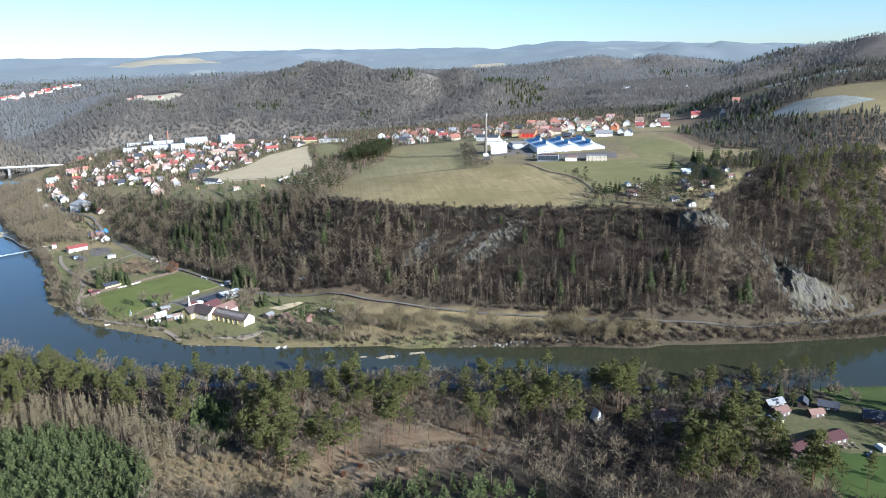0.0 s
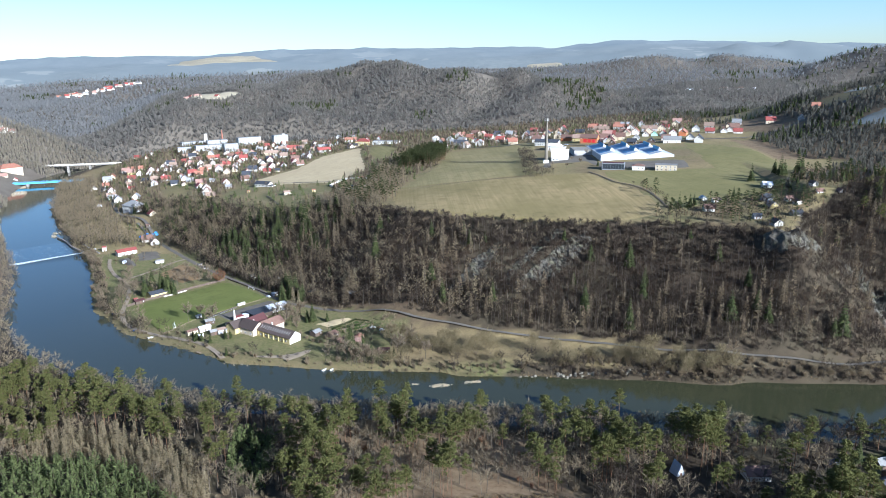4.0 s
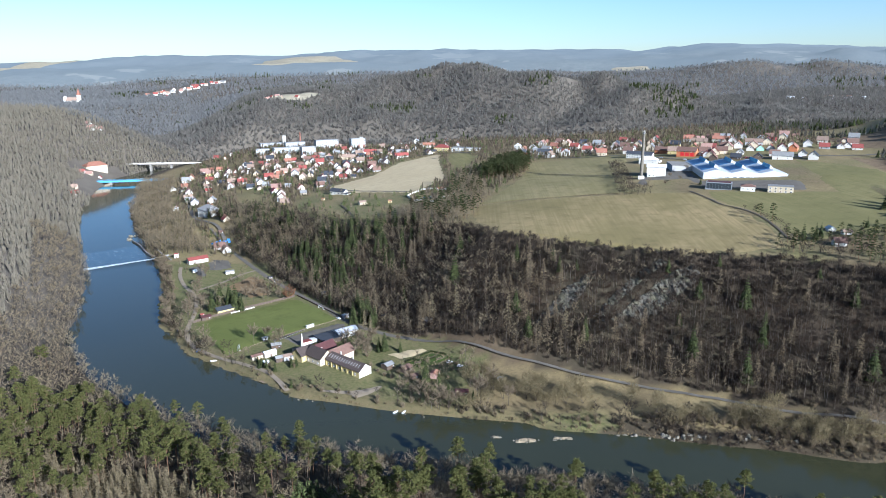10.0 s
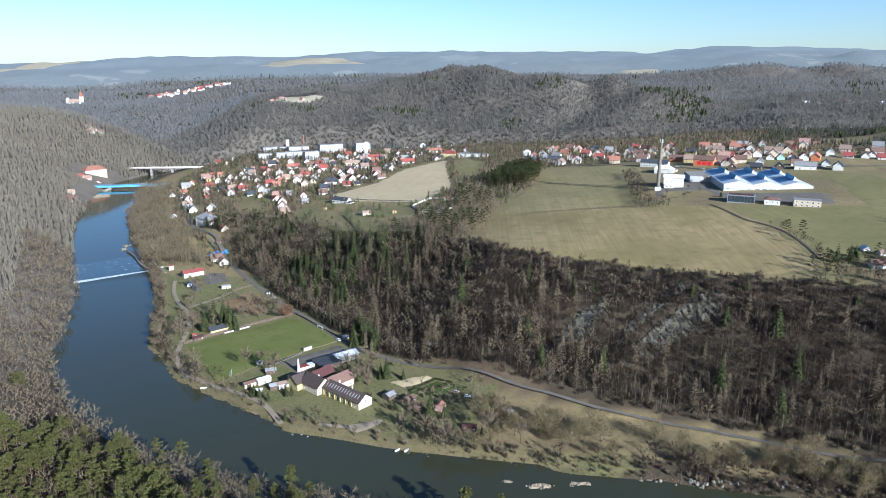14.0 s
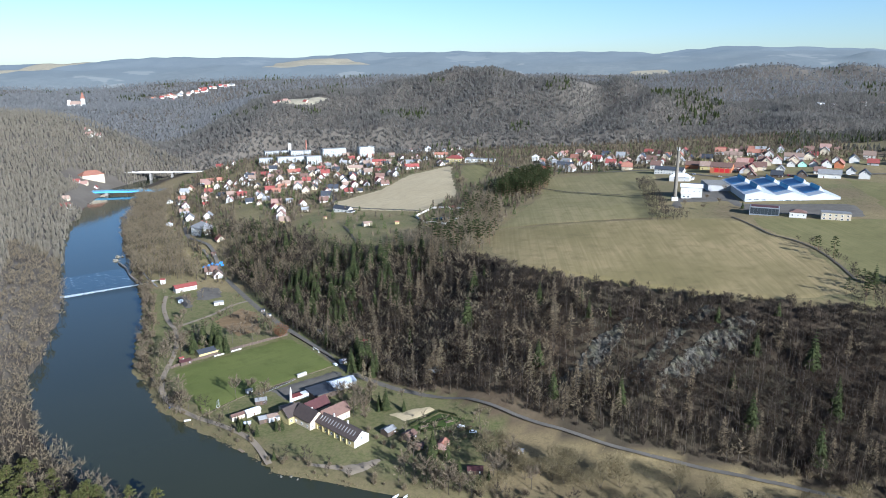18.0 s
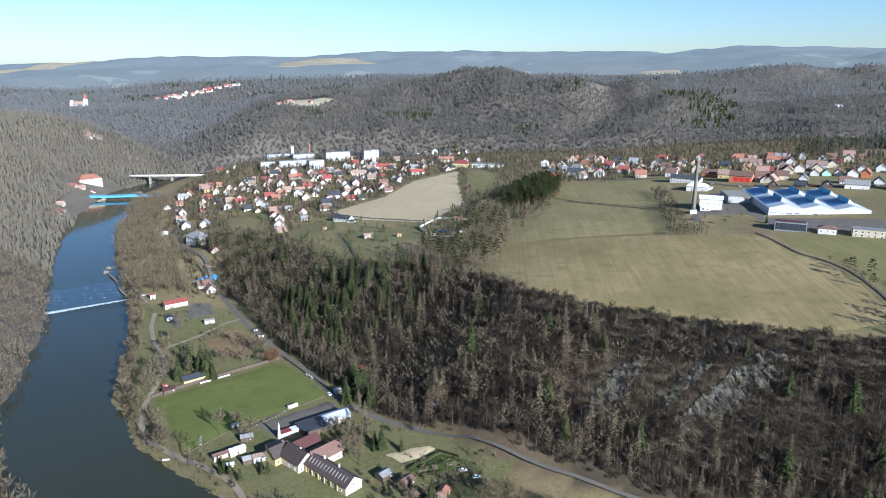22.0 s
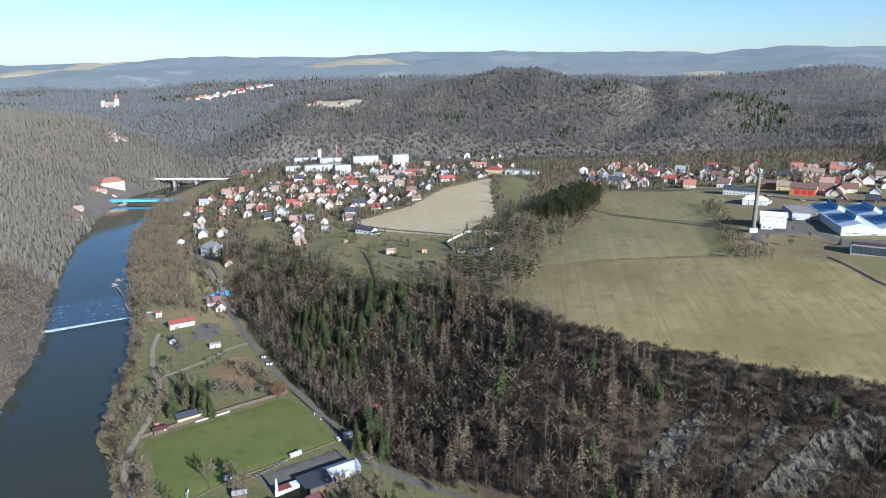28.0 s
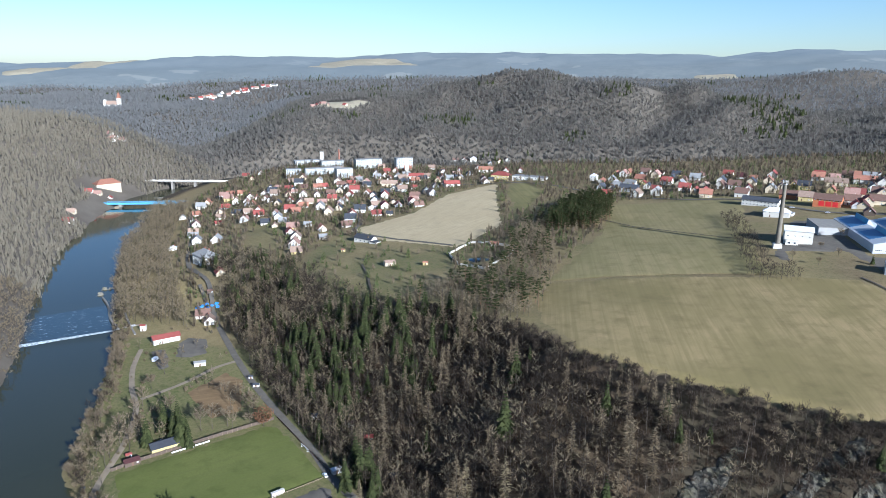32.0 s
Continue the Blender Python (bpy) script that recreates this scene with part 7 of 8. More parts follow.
# ---------------------------------------------------------------- lanes, yards and meadows
sheet("dry_meadow", [(-331, 668), (-323, 706), (-303, 697), (-280, 656), (-293, 641)], field_material("brown_meadow", (0.165, 0.108, 0.054), (0.23, 0.155, 0.082), (0.12, 0.082, 0.042), 30), "brown dry meadow behind the pitch", "meadow", 5.0, 0.42)
sheet("car_park", [(-388, 741), (-389, 755), (-370, 757), (-354, 731), (-360, 719), (-374, 717)], MAT_ASPHALT, "grey gravelled car park on the meadow", "car park", 5.0, 0.42)
sheet("camp_yard", [(-398, 720), (-392, 731), (-377, 716), (-363, 698), (-371, 694)], MAT_ASPHALT, "small grey gravel yard with a camper", "yard", 4.0, 0.43)
sheet("club_yard", [(-229, 557), (-195, 599), (-184, 583), (-198, 566), (-212, 545)], MAT_ASPHALT, "grey asphalt yard beside the pitch", "yard", 4.0, 0.44)
sheet("inn_gravel", [(-181, 485), (-165, 484), (-151, 485), (-134, 494), (-132, 491), (-138, 481), (-145, 475), (-153, 478), (-171, 480)], MAT_GRAVEL, "trodden gravel before the inn", "yard", 3.0, 0.43)
sheet("straw_patch", [(-144, 540), (-131, 551), (-121, 556), (-115, 552), (-123, 540), (-131, 533)], MAT_FIELD_TAN, "patch of pale cut reed", "ground", 4.0, 0.43)
sheet("factory_yard", [(62, 815), (62, 862), (100, 864), (112, 820), (205, 800), (208, 850), (116, 856), (112, 970), (85, 985), (60, 900), (48, 850)], MAT_ASPHALT, "grey factory yard", "yard", 6.0, 0.40)
ribbon("lane_river", [(-192, 478), (-213, 499), (-238, 511), (-262, 519), (-290, 536), (-309, 563), (-324, 602), (-346, 640), (-370, 666), (-392, 695), (-408, 724)], 3.6, MAT_GRAVEL, "pale gravel lane along the river", "road")
ribbon("lane_camp", [(-326, 722), (-334, 708), (-337, 690), (-344, 668), (-352, 652)], 3.4, MAT_GRAVEL, "gravel lane across the camping meadow", "road", 0.5)
ribbon("street_river", [(-385, 790), (-430, 850), (-470, 885), (-505, 925), (-560, 1010), (-610, 1080), (-650, 1140), (-672, 1230), (-664, 1265)], 6, MAT_ASPHALT, "asphalt street of the lower town", "road")
ribbon("street_upper", [(-664, 1265), (-560, 1230), (-470, 1190), (-400, 1130), (-355, 1040), (-345, 1000), (-310, 970), (-210, 915)], 5.5, MAT_ASPHALT, "asphalt street of the upper town", "road")
ribbon("street_village", [(-300, 1260), (-180, 1245), (-80, 1150), (0, 1105), (60, 1085), (130, 1010), (230, 1000), (320, 1010), (420, 1060), (560, 1100)], 7, MAT_ASPHALT, "asphalt main street of the village", "road")
MAT_LAWN = field_material("shaded_lawn", (0.048, 0.070, 0.016), (0.078, 0.098, 0.026), (0.06, 0.08, 0.022), 20)
for _poly in LAWNS[:2]:
    sheet("lawn", _poly, MAT_LAWN, "dark green lawn of the riverside hamlet", "lawn", 5.0, 0.3)
MAT_EARTH = plain("dark_earth", (0.075, 0.06, 0.04), 0.95, 0.3, 0.4)
ribbon("field_ditch", [(-82, 1007), (-62, 982), (-47, 966), (-13, 939), (33, 905)], 2.2, MAT_EARTH, "dark ditch across the field", "ditch", 0.5)
ribbon("field_track", [(96, 806), (106, 780), (115, 750), (126, 736), (137, 710), (141, 677), (142, 642)], 2.2, MAT_EARTH, "dark earth track along the field", "track", 0.5)
ribbon("field_furrow", [(-104, 790), (-60, 800), (0, 808), (45, 806)], 1.2, MAT_FIELD_OLIVE, "worn grass line across the field", "track", 0.5)
ribbon("orchard_hedge", [(-277, 851), (-258, 815), (-237, 772), (-212, 745)], 2.0, MAT_EARTH, "dark hedge bank above the orchard", "bank", 0.8)
ribbon("forest_path", [(-50, 292), (-25, 306), (11, 312), (24, 307)], 3.0, MAT_GRAVEL, "pale forest track in the clearing", "track", 0.4)


# ---------------------------------------------------------------- the inn and its outbuildings
def inn():
    ob = thing("inn", -163, 512.5, -30.4, "long yellow inn with brown roofs, rooflights and white gable", "inn")
    part("wing_wall", gable_wall(10.8, 34, 4.6, 3.8), WALLS["yellow"], ob)
    part("wing_roof", gable_roof(10.8, 34, 4.6, 3.8), ROOFS["umber"], ob)
    part("gable_end", ([(17.06, -5.4, -1), (17.06, 5.4, -1), (17.06, 5.4, 4.6), (17.06, 0, 8.35), (17.06, -5.4, 4.6), (17.0, -5.4, -1), (17.0, 5.4, -1), (17.0, 5.4, 4.6), (17.0, 0, 8.35), (17.0, -5.4, 4.6)],
                       [(0, 1, 2, 3, 4), (9, 8, 7, 6, 5), (0, 4, 9, 5), (1, 6, 7, 2), (2, 7, 8, 3), (3, 8, 9, 4)]), WALLS["white"], ob, "white-rendered gable")
    tilt = math.degrees(math.atan2(3.8, 5.4))
    for i in range(13):
        part("rooflight", boxes((-0.16, 0.16, -1.5, 1.5, 0, 0.18)), WALLS["grey"], ob, "pale rooflight", pose(-14.5 + i * 2.4, -2.8, 6.68, tilt, 0, 0))
    for i in range(6):
        part("window", window_mesh(1.4, 1.5), None, ob, at=pose(-13 + i * 5.2, -5.42, 1.7))
        part("gatepost", boxes((-15.8 + i * 5.2, -15.2 + i * 5.2, -5.9, -5.404, 0, 4.2)), WALLS["yellow"], ob)
    part("window", window_mesh(1.2, 1.6), None, ob, at=pose(17.1, 0, 4.2, 0, 0, 90))
    for dx, dy, w, l, h, r, turn, roof, wall in ((-25, -3.5, 12, 16, 5.2, 4.4, 0, "umber", "cream"), (-17, 8, 9, 18, 5.0, 4.2, 90, "brown", "cream"), (-33, 7, 9, 15, 4.6, 4.0, 90, "maroon", "cream"), (-37, -8, 10, 11, 4.6, 4.0, 90, "umber", "yellow")):
        m = pose(dx, dy, 0, 0, 0, turn)
        w1 = part("main_wall", gable_wall(w, l, h, r), WALLS[wall], ob, at=m)
        part("main_roof", gable_roof(w, l, h, r), ROOFS[roof], ob, at=m)
        for k in range(3):
            part("window", window_mesh(1.1, 1.4), None, w1, at=pose(-l / 2 + l * (k + 0.5) / 3, -w / 2 - 0.02, 1.7))
            part("window", window_mesh(1.1, 1.4), None, w1, at=pose(l / 2 + 0.02, -w / 3 + k * w / 3, 1.7, 0, 0, 90))
    part("terrace_roof", boxes((-46, -40, -16, -9, 2.6, 2.8)), ROOFS["grey"], ob)
    for x, y in ((-45.6, -15.6), (-40.4, -15.6), (-45.6, -9.4), (-40.4, -9.4)):
        part("terrace_post", boxes((x - 0.1, x + 0.1, y - 0.1, y + 0.1, -0.5, 2.6)), MAT_TIMBER, ob)
    for x, y in ((4, 0.6), (-8, 0.6), (-24, -3)):
        part("chimney", boxes((x, x + 0.8, y, y + 0.8, 7.2, 9.9)), WALLS["white"], ob)
    ob = thing("white_obelisk", -208, 545, 0, "slim white tapered obelisk in the yard", "obelisk")
    part("shaft", stick((0, 0, -0.5), (0, 0, 8.5), 1.1, 0.55, 8), WALLS["white"], ob)
    part("tip", stick((0, 0, 8.5), (0, 0, 10.2), 0.55, 0.03, 8), WALLS["white"], ob)
    ob = thing("club_hall", -184, 572, 49, "white-roofed sports club hall", "hall")
    part("wall", gable_wall(10, 17, 4.0, 1.8), WALLS["white"], ob)
    part("roof", gable_roof(10, 17, 4.0, 1.8, 0.4), MAT_WHITESHEET, ob)
    facade(ob, 17, 5, 1.8, 4)
    ob = thing("flat_store", -193, 559, 49, "dark flat-roofed store beside the club hall", "shed")
    part("wall", boxes((-8, 8, -7, 7, -1, 3.6)), WALLS["timber"], ob)
    part("roof", boxes((-8.4, 8.4, -7.4, 7.4, 3.604, 4.0)), ROOFS["dark"], ob)
    part("door", boxes((-1.2, 1.2, -7.1, -6.95, 0, 2.4)), MAT_DOOR, ob)
    ob = thing("long_shed", -204, 552, 49, "long low shed roofed half red, half white", "shed")
    part("wall", boxes((-7, 7, -2, 2, -1, 2.6)), WALLS["white"], ob)
    part("red_roof", boxes((-7.3, 0, -2.4, 2.4, 2.604, 2.9)), ROOFS["red"], ob)
    part("white_roof", boxes((0.02, 7.3, -2.4, 2.4, 2.604, 2.9)), ROOFS["white"], ob)
    def shed(x, y, l, w, h, turn, roof, wall):
        ob = thing("garden_shed", x, y, turn, f"{wall} garden shed with a {roof} roof", "shed", group="sheds and huts on the river meadow")
        part("wall", gable_wall(w, l, h, w * 0.22), WALLS[wall], ob)
        part("roof", gable_roof(w, l, h, w * 0.22, 0.3, 0.15), ROOFS[roof], ob)
        part("door", boxes((-0.5, 0.5, -w / 2 - 0.05, -w / 2 + 0.03, 0, 2.0)), MAT_DOOR, ob)
        part("window", window_mesh(0.8, 0.8), None, ob, at=pose(l / 3.2, -w / 2 - 0.02, 1.4))

    shed(-232, 520, 8, 4, 2.6, 50, "brown", "cream")
    shed(-225, 526, 9, 5, 2.8, 50, "white", "white")
    shed(-214, 519, 7, 5, 2.8, 40, "grey", "timber")
    shed(-209, 522, 8, 5, 3.0, 40, "tan", "grey")
    shed(-222, 513, 4, 3, 2.2, 30, "white", "timber")
    shed(-226, 540, 7, 5, 2.8, 30, "grey", "timber")
    shed(-240, 552, 4, 2.4, 2.2, 55, "grey", "white")
    shed(-205, 533, 9, 7, 3.0, 45, "tan", "cream")
    shed(-299, 604, 15, 9, 3.4, 52, "dark", "yellow")
    shed(-306, 586, 8, 5, 2.4, 52, "maroon", "timber")
    shed(-312, 591, 3, 2.4, 2.0, 52, "red", "timber")
    shed(-347, 710, 8, 4, 2.8, 35, "grey", "white")
    shed(-137, 519, 7, 6, 3.0, 60, "grey", "timber")
    shed(-124, 516, 7, 6, 3.0, 60, "brown", "timber")
    shed(-103, 510, 6, 5, 3.2, 80, "orange", "pink")
    shed(-82, 490, 8, 5, 2.4, 10, "maroon", "timber")
    shed(-116, 506, 5, 4, 2.4, 20, "brown", "timber")
    shed(-124, 586, 7, 6, 4.0, 60, "grey", "timber")
    shed(-60, 512, 3, 3, 2.2, 0, "grey", "cream")
    shed(-196, 609, 5, 3, 2.6, 50, "white", "grey")
    shed(-164, 612, 6, 3.5, 2.4, 40, "dark", "timber")
    shed(-290, 690, 4, 3, 2.2, 20, "dark", "white")
    shed(-232, 660, 5, 4, 2.6, 20, "dark", "white")
    shed(-205, 655, 5, 4, 2.6, 50, "maroon", "white")
    shed(-190, 642, 5, 4, 2.6, 20, "red", "timber")
    shed(-433, 759, 4, 4, 4.4, 20, "red", "white")
    shed(-374, 800, 6, 5, 2.6, 20, "grey", "timber")
    shed(-251, 849, 9, 7, 3.2, 35, "tan", "cream")
    shed(-218, 846, 4, 3, 2.6, 10, "orange", "yellow")
    shed(-318, 905, 3, 3, 2.4, 0, "orange", "yellow")
    shed(-300, 700, 3, 2, 2.2, 30, "dark", "grey")
    shed(-420, 835, 5, 4, 2.6, 40, "brown", "timber")
    # house by the car park, farmhouse below the town
    ob = thing("boathouse", -399, 742, 50, "white house with long red roof by the weir", "house")
    part("wall", gable_wall(7, 20, 4.4, 2.2), WALLS["white"], ob)
    part("roof", gable_roof(7, 20, 4.4, 2.2), ROOFS["red"], ob)
    facade(ob, 20, 3.5, 1.8, 6, skip=(2,))
    facade(ob, 7, 10, 1.8, 2, turn=90)
    part("door", boxes((-3.9, -2.9, -3.6, -3.45, 0, 2.1)), MAT_DOOR, ob)
    house(-390, 788, 125, "m", "tan", "white")


def garden_pond():
    ob = thing("garden_wall", -180, 880, 0, "white wall round a terraced garden with pools", "wall", 0)
    pts = [(-207, 880), (-197, 924), (-176, 918), (-152, 900), (-150, 868), (-164, 828), (-188, 842), (-207, 880)]
    for (ax, ay), (bx, by) in zip(pts, pts[1:]):
        n = max(1, int(math.hypot(bx - ax, by - ay) / 6))
        for i in range(n):
            x0, y0, x1, y1 = ax + (bx - ax) * i / n, ay + (by - ay) * i / n, ax + (bx - ax) * (i + 1) / n, ay + (by - ay) * (i + 1) / n
            l = math.hypot(x1 - x0, y1 - y0)
            part("wall_panel", boxes((-l / 2, l / 2, -0.2, 0.2, -1.5, 2.0)), WALLS["white"], ob, at=pose((x0 + x1) / 2 + 180, (y0 + y1) / 2 - 880, height((x0 + x1) / 2, (y0 + y1) / 2), 0, 0, math.degrees(math.atan2(y1 - y0, x1 - x0))))
    for pts, name in (([(-190, 862), (-172, 868), (-160, 858), (-176, 848)], "pool_upper"), ([(-186, 846), (-168, 842), (-166, 834), (-182, 838)], "pool_lower")):
        sheet(name, pts, MAT_WATER, "dark garden pool between the terraces", "pool", 4.0, 0.9)
    house(-172, 910, 20, "x", "orange", "white")


# ---------------------------------------------------------------- the pitch
def pitch_things():
    for x, y, turn in ((-222.5, 625, -38), (-251, 533, 120)):
        ob = thing("goal", x, y, turn, "white football goal with a pale net", "goal", group="football goals")
        for s in (-1, 1):
            part("post", boxes((s * 3.66 - 0.08, s * 3.66 + 0.08, -0.08, 0.08, 0.3, 2.5)), MAT_FRAME, ob)
            part("stay", boxes((s * 3.66 - 0.05, s * 3.66 + 0.05, 0.08, 1.8, 0.35, 0.45)), MAT_FRAME, ob)
        part("crossbar", boxes((-3.66, 3.66, -0.08, 0.08, 2.504, 2.66)), MAT_FRAME, ob)
        for i in range(13):
            part("net_cord", stick((-3.6 + i * 0.6, 0.1, 2.5), (-3.6 + i * 0.6, 1.8, 0.4), 0.03, 0.03, 3), MAT_FRAME, ob)
    for x, y in ((-216, 582),):
        ob = thing("dugout", x, y, 55, "white covered team bench beside the pitch", "team bench", group="team benches")
        part("back", boxes((-3.4, 3.4, -0.9, -0.8, 0.2, 2.3)), WALLS["white"], ob)
        part("roof", boxes((-3.5, 3.5, -1.0, 0.7, 2.304, 2.42)), WALLS["white"], ob)
        part("seat", boxes((-3.2, 3.2, -0.79, -0.3, 0.6, 0.7)), MAT_TIMBER, ob)
        for s in (-1, 1):
            part("end", boxes((s * 3.3 - 0.05, s * 3.3 + 0.05, -0.79, 0.6, 0.2, 2.3)), WALLS["white"], ob)
    # board fence behind the goal line, and the rail along the yard
    for pts, name, label, high in (([(-312, 577), (-293, 603), (-274, 629), (-256, 652)], "board_fence", "dark board fence behind the pitch", 2.2), ([(-255, 654), (-226, 630), (-198, 607)], "road_fence", "dark board fence between pitch and road", 1.4),
                                   ([(-254, 519), (-240, 545), (-222, 571), (-200, 602)], "rail_fence", "low rail along the spectators' side", 1.0)):
        line = smooth_line(pts, 2.8)
        cx, cy = line.mean(0)
        ob = thing(name, cx, cy, 0, label, "fence", 0)
        for (ax, ay), (bx, by) in zip(line, line[1:]):
            l, a = math.hypot(bx - ax, by - ay), math.degrees(math.atan2(by - ay, bx - ax))
            m = pose((ax + bx) / 2 - cx, (ay + by) / 2 - cy, height(ax, ay), 0, 0, a)
            part("board", boxes((-l / 2 + 0.06, l / 2 - 0.06, -0.05, 0.05, 0.15 if high > 1.2 else high - 0.25, high)), MAT_TIMBER if high < 1.2 else WALLS["timber"], ob, at=m)
            part("post", boxes((-l / 2 - 0.07, -l / 2 + 0.05, -0.08, 0.08, -0.4, high + 0.1)), MAT_TIMBER, ob, at=m)
    for i in range(5):
        ob = thing("advert_board", -290 + i * 2.6, 604 + i * 3.5 - 2.2, 53, "white advertising board on the fence", "board", group="advertising boards")
        part("panel", boxes((-2, 2, -0.05, 0.05, 0.5, 1.5)), WALLS["white"], ob)
        part("leg", boxes((-1.5, -1.4, 0.06, 0.14, -0.3, 1.4)), MAT_STEEL, ob)
        part("leg", boxes((1.4, 1.5, 0.06, 0.14, -0.3, 1.4)), MAT_STEEL, ob)


def beer_table(x, y, turn):
    """A folding table with a bench on either side."""
    ob = thing("table_set", x, y, turn, "dark wooden table with two benches beside the pitch", "table", group="tables along the pitch")
    part("tabletop", boxes((-1.1, 1.1, -0.35, 0.35, 0.72, 0.78)), WALLS["timber"], ob)
    for s in (-1, 1):
        part("bench", boxes((-1.1, 1.1, s * 0.85 - 0.16, s * 0.85 + 0.16, 0.42, 0.48)), WALLS["timber"], ob)
        part("leg", boxes((s * 0.85 - 0.05, s * 0.85 + 0.05, -0.3, 0.3, -0.2, 0.716)), MAT_STEEL, ob)
        part("bench_leg", boxes((s * 0.85 - 0.04, s * 0.85 + 0.04, -0.95, 0.95, 0.0, 0.1)), MAT_STEEL, ob)
    return ob


def club_tables():
    first = None
    for i in range(13):
        x, y = -232 + 13 * i / 12, 551 + 25 * i / 12
        if first is None:
            first = beer_table(x, y, -35)
            continue
        copy_thing(first, pose(x, y, height(x, y), 0, 0, -35 + 4 * (i % 3)))


def hedge(x0, y0, x1, y1, high=1.5):
    l, a = math.hypot(x1 - x0, y1 - y0), math.degrees(math.atan2(y1 - y0, x1 - x0))
    ob = thing("hedge", (x0 + x1) / 2, (y0 + y1) / 2, a, "clipped dark green hedge round an allotment", "hedge", group="allotment hedges")
    rnd = np.random.default_rng(int(abs(x0 * 7 + y0)))
    n = int(l * 26)
    base = np.stack([rnd.uniform(-l / 2, l / 2, n), rnd.uniform(-0.5, 0.5, n), rnd.uniform(-0.2, high * 0.8, n)], 1)
    tip = base + sphere_dirs(n, rnd) * 0.35 + np.array([0, 0, 0.3])
    part("foliage", blades(base, tip, rnd.uniform(0.25, 0.5, n), rnd), MAT_SPRUCE, ob)
    part("core", boxes((-l / 2, l / 2, -0.35, 0.35, -0.4, high * 0.75)), MAT_SPRUCE, ob)


def allotments():
    sheet("allotment_lawn", [(-127, 528), (-113, 549), (-103, 545), (-93, 545), (-100, 537), (-107, 530), (-118, 522)], MAT_LAWN, "small green allotment lawn", "lawn", 3.0, 0.42)
    for a, b in (((-127, 529), (-114, 549)), ((-114, 550), (-102, 546)), ((-119, 524), (-108, 531)), ((-113, 535), (-104, 545)), ((-121, 531), (-112, 536))):
        hedge(*a, *b)
    for x, y in ((-118, 530), (-110, 540), (-105, 538)):
        ob = thing("raised_bed", x, y, 35, "pale timber raised garden bed with dark soil", "garden bed", group="allotment beds")
        part("board", boxes((-2.2, 2.2, -0.9, -0.8, -0.2, 0.8)), MAT_TIMBER, ob)
        part("board", boxes((-2.2, 2.2, 0.8, 0.9, -0.2, 0.8)), MAT_TIMBER, ob)
        part("board", boxes((-2.2, -2.1, -0.796, 0.796, -0.2, 0.8)), MAT_TIMBER, ob)
        part("board", boxes((2.1, 2.2, -0.796, 0.796, -0.2, 0.8)), MAT_TIMBER, ob)
        part("soil", boxes((-2.096, 2.096, -0.796, 0.796, -0.2, 0.68)), MAT_EARTH, ob)
    ob = thing("jetty", -214, 489, 60, "short grey timber jetty on the river bank", "jetty")
    for i in range(8):
        part("plank", boxes((-0.9, 0.9, -2.4 + i * 0.6, -1.9 + i * 0.6, 0.3, 0.38)), MAT_TIMBER, ob)
    for x in (-0.7, 0.7):
        part("beam", boxes((x - 0.08, x + 0.08, -2.4, 2.4, 0.1, 0.296)), MAT_TIMBER, ob)


# ---------------------------------------------------------------- vehicles, boats, camp
def profile(pts, w):
    """A shape drawn in x and z and w wide in y."""
    n = len(pts)
    v = [(x, -w / 2, z) for x, z in pts] + [(x, w / 2, z) for x, z in pts]
    return v, [tuple(range(n)), tuple(range(2 * n - 1, n - 1, -1))] + [(i, i + n, (i + 1) % n + n, (i + 1) % n) for i in range(n)]


PAINTS = {k: plain("paint_" + k, c, 0.3, 0.05, 1.0, spec=0.6) for k, c in {"white": (0.78, 0.78, 0.78), "blue": (0.04, 0.14, 0.42), "black": (0.02, 0.02, 0.022), "red": (0.4, 0.03, 0.03), "silver": (0.45, 0.46, 0.48)}.items()}
MAT_RUBBER = plain("tyre_rubber", (0.02, 0.02, 0.02), 0.8, 0.2, 3.0)


def wheel(parent, x, y):
    v, f = stick((0, -0.11, 0), (0, 0.11, 0), 0.33, 0.33, 12)
    f = [tuple(q) for q in f] + [tuple(range(11, -1, -1)), tuple(range(12, 24))]
    w = part("wheel", (v, f), MAT_RUBBER, parent, at=pose(x, y, 0.33))
    v, f = stick((0, -0.13, 0), (0, 0.13, 0), 0.19, 0.19, 8)
    part("rim", (v, [tuple(q) for q in f] + [tuple(range(7, -1, -1)), tuple(range(8, 16))]), MAT_STEEL, w)


def car(x, y, turn, paint, lift=0.42):
    ob = thing("car", x, y, turn, f"parked {paint} car with dark windows", "car", height(x, y) + lift, "parked cars")
    part("body", profile([(-2.1, 0.3), (2.1, 0.3), (2.15, 0.62), (1.95, 0.82), (0.95, 0.92), (-1.9, 0.95), (-2.12, 0.7)], 1.75), PAINTS[paint], ob)
    part("cabin", profile([(0.95, 0.92), (0.35, 1.42), (-1.3, 1.45), (-1.85, 0.95)], 1.5), MAT_GLASS, ob)
    part("roof", profile([(0.30, 1.43), (0.26, 1.5), (-1.25, 1.52), (-1.28, 1.455)], 1.46), PAINTS[paint], ob)
    for wx in (-1.3, 1.3):
        for wy in (-0.82, 0.82):
            wheel(ob, wx, wy)
    for s in (-1, 1):
        part("headlight", boxes((2.08, 2.17, s * 0.65 - 0.16, s * 0.65 + 0.16, 0.6, 0.74)), MAT_FRAME, ob)


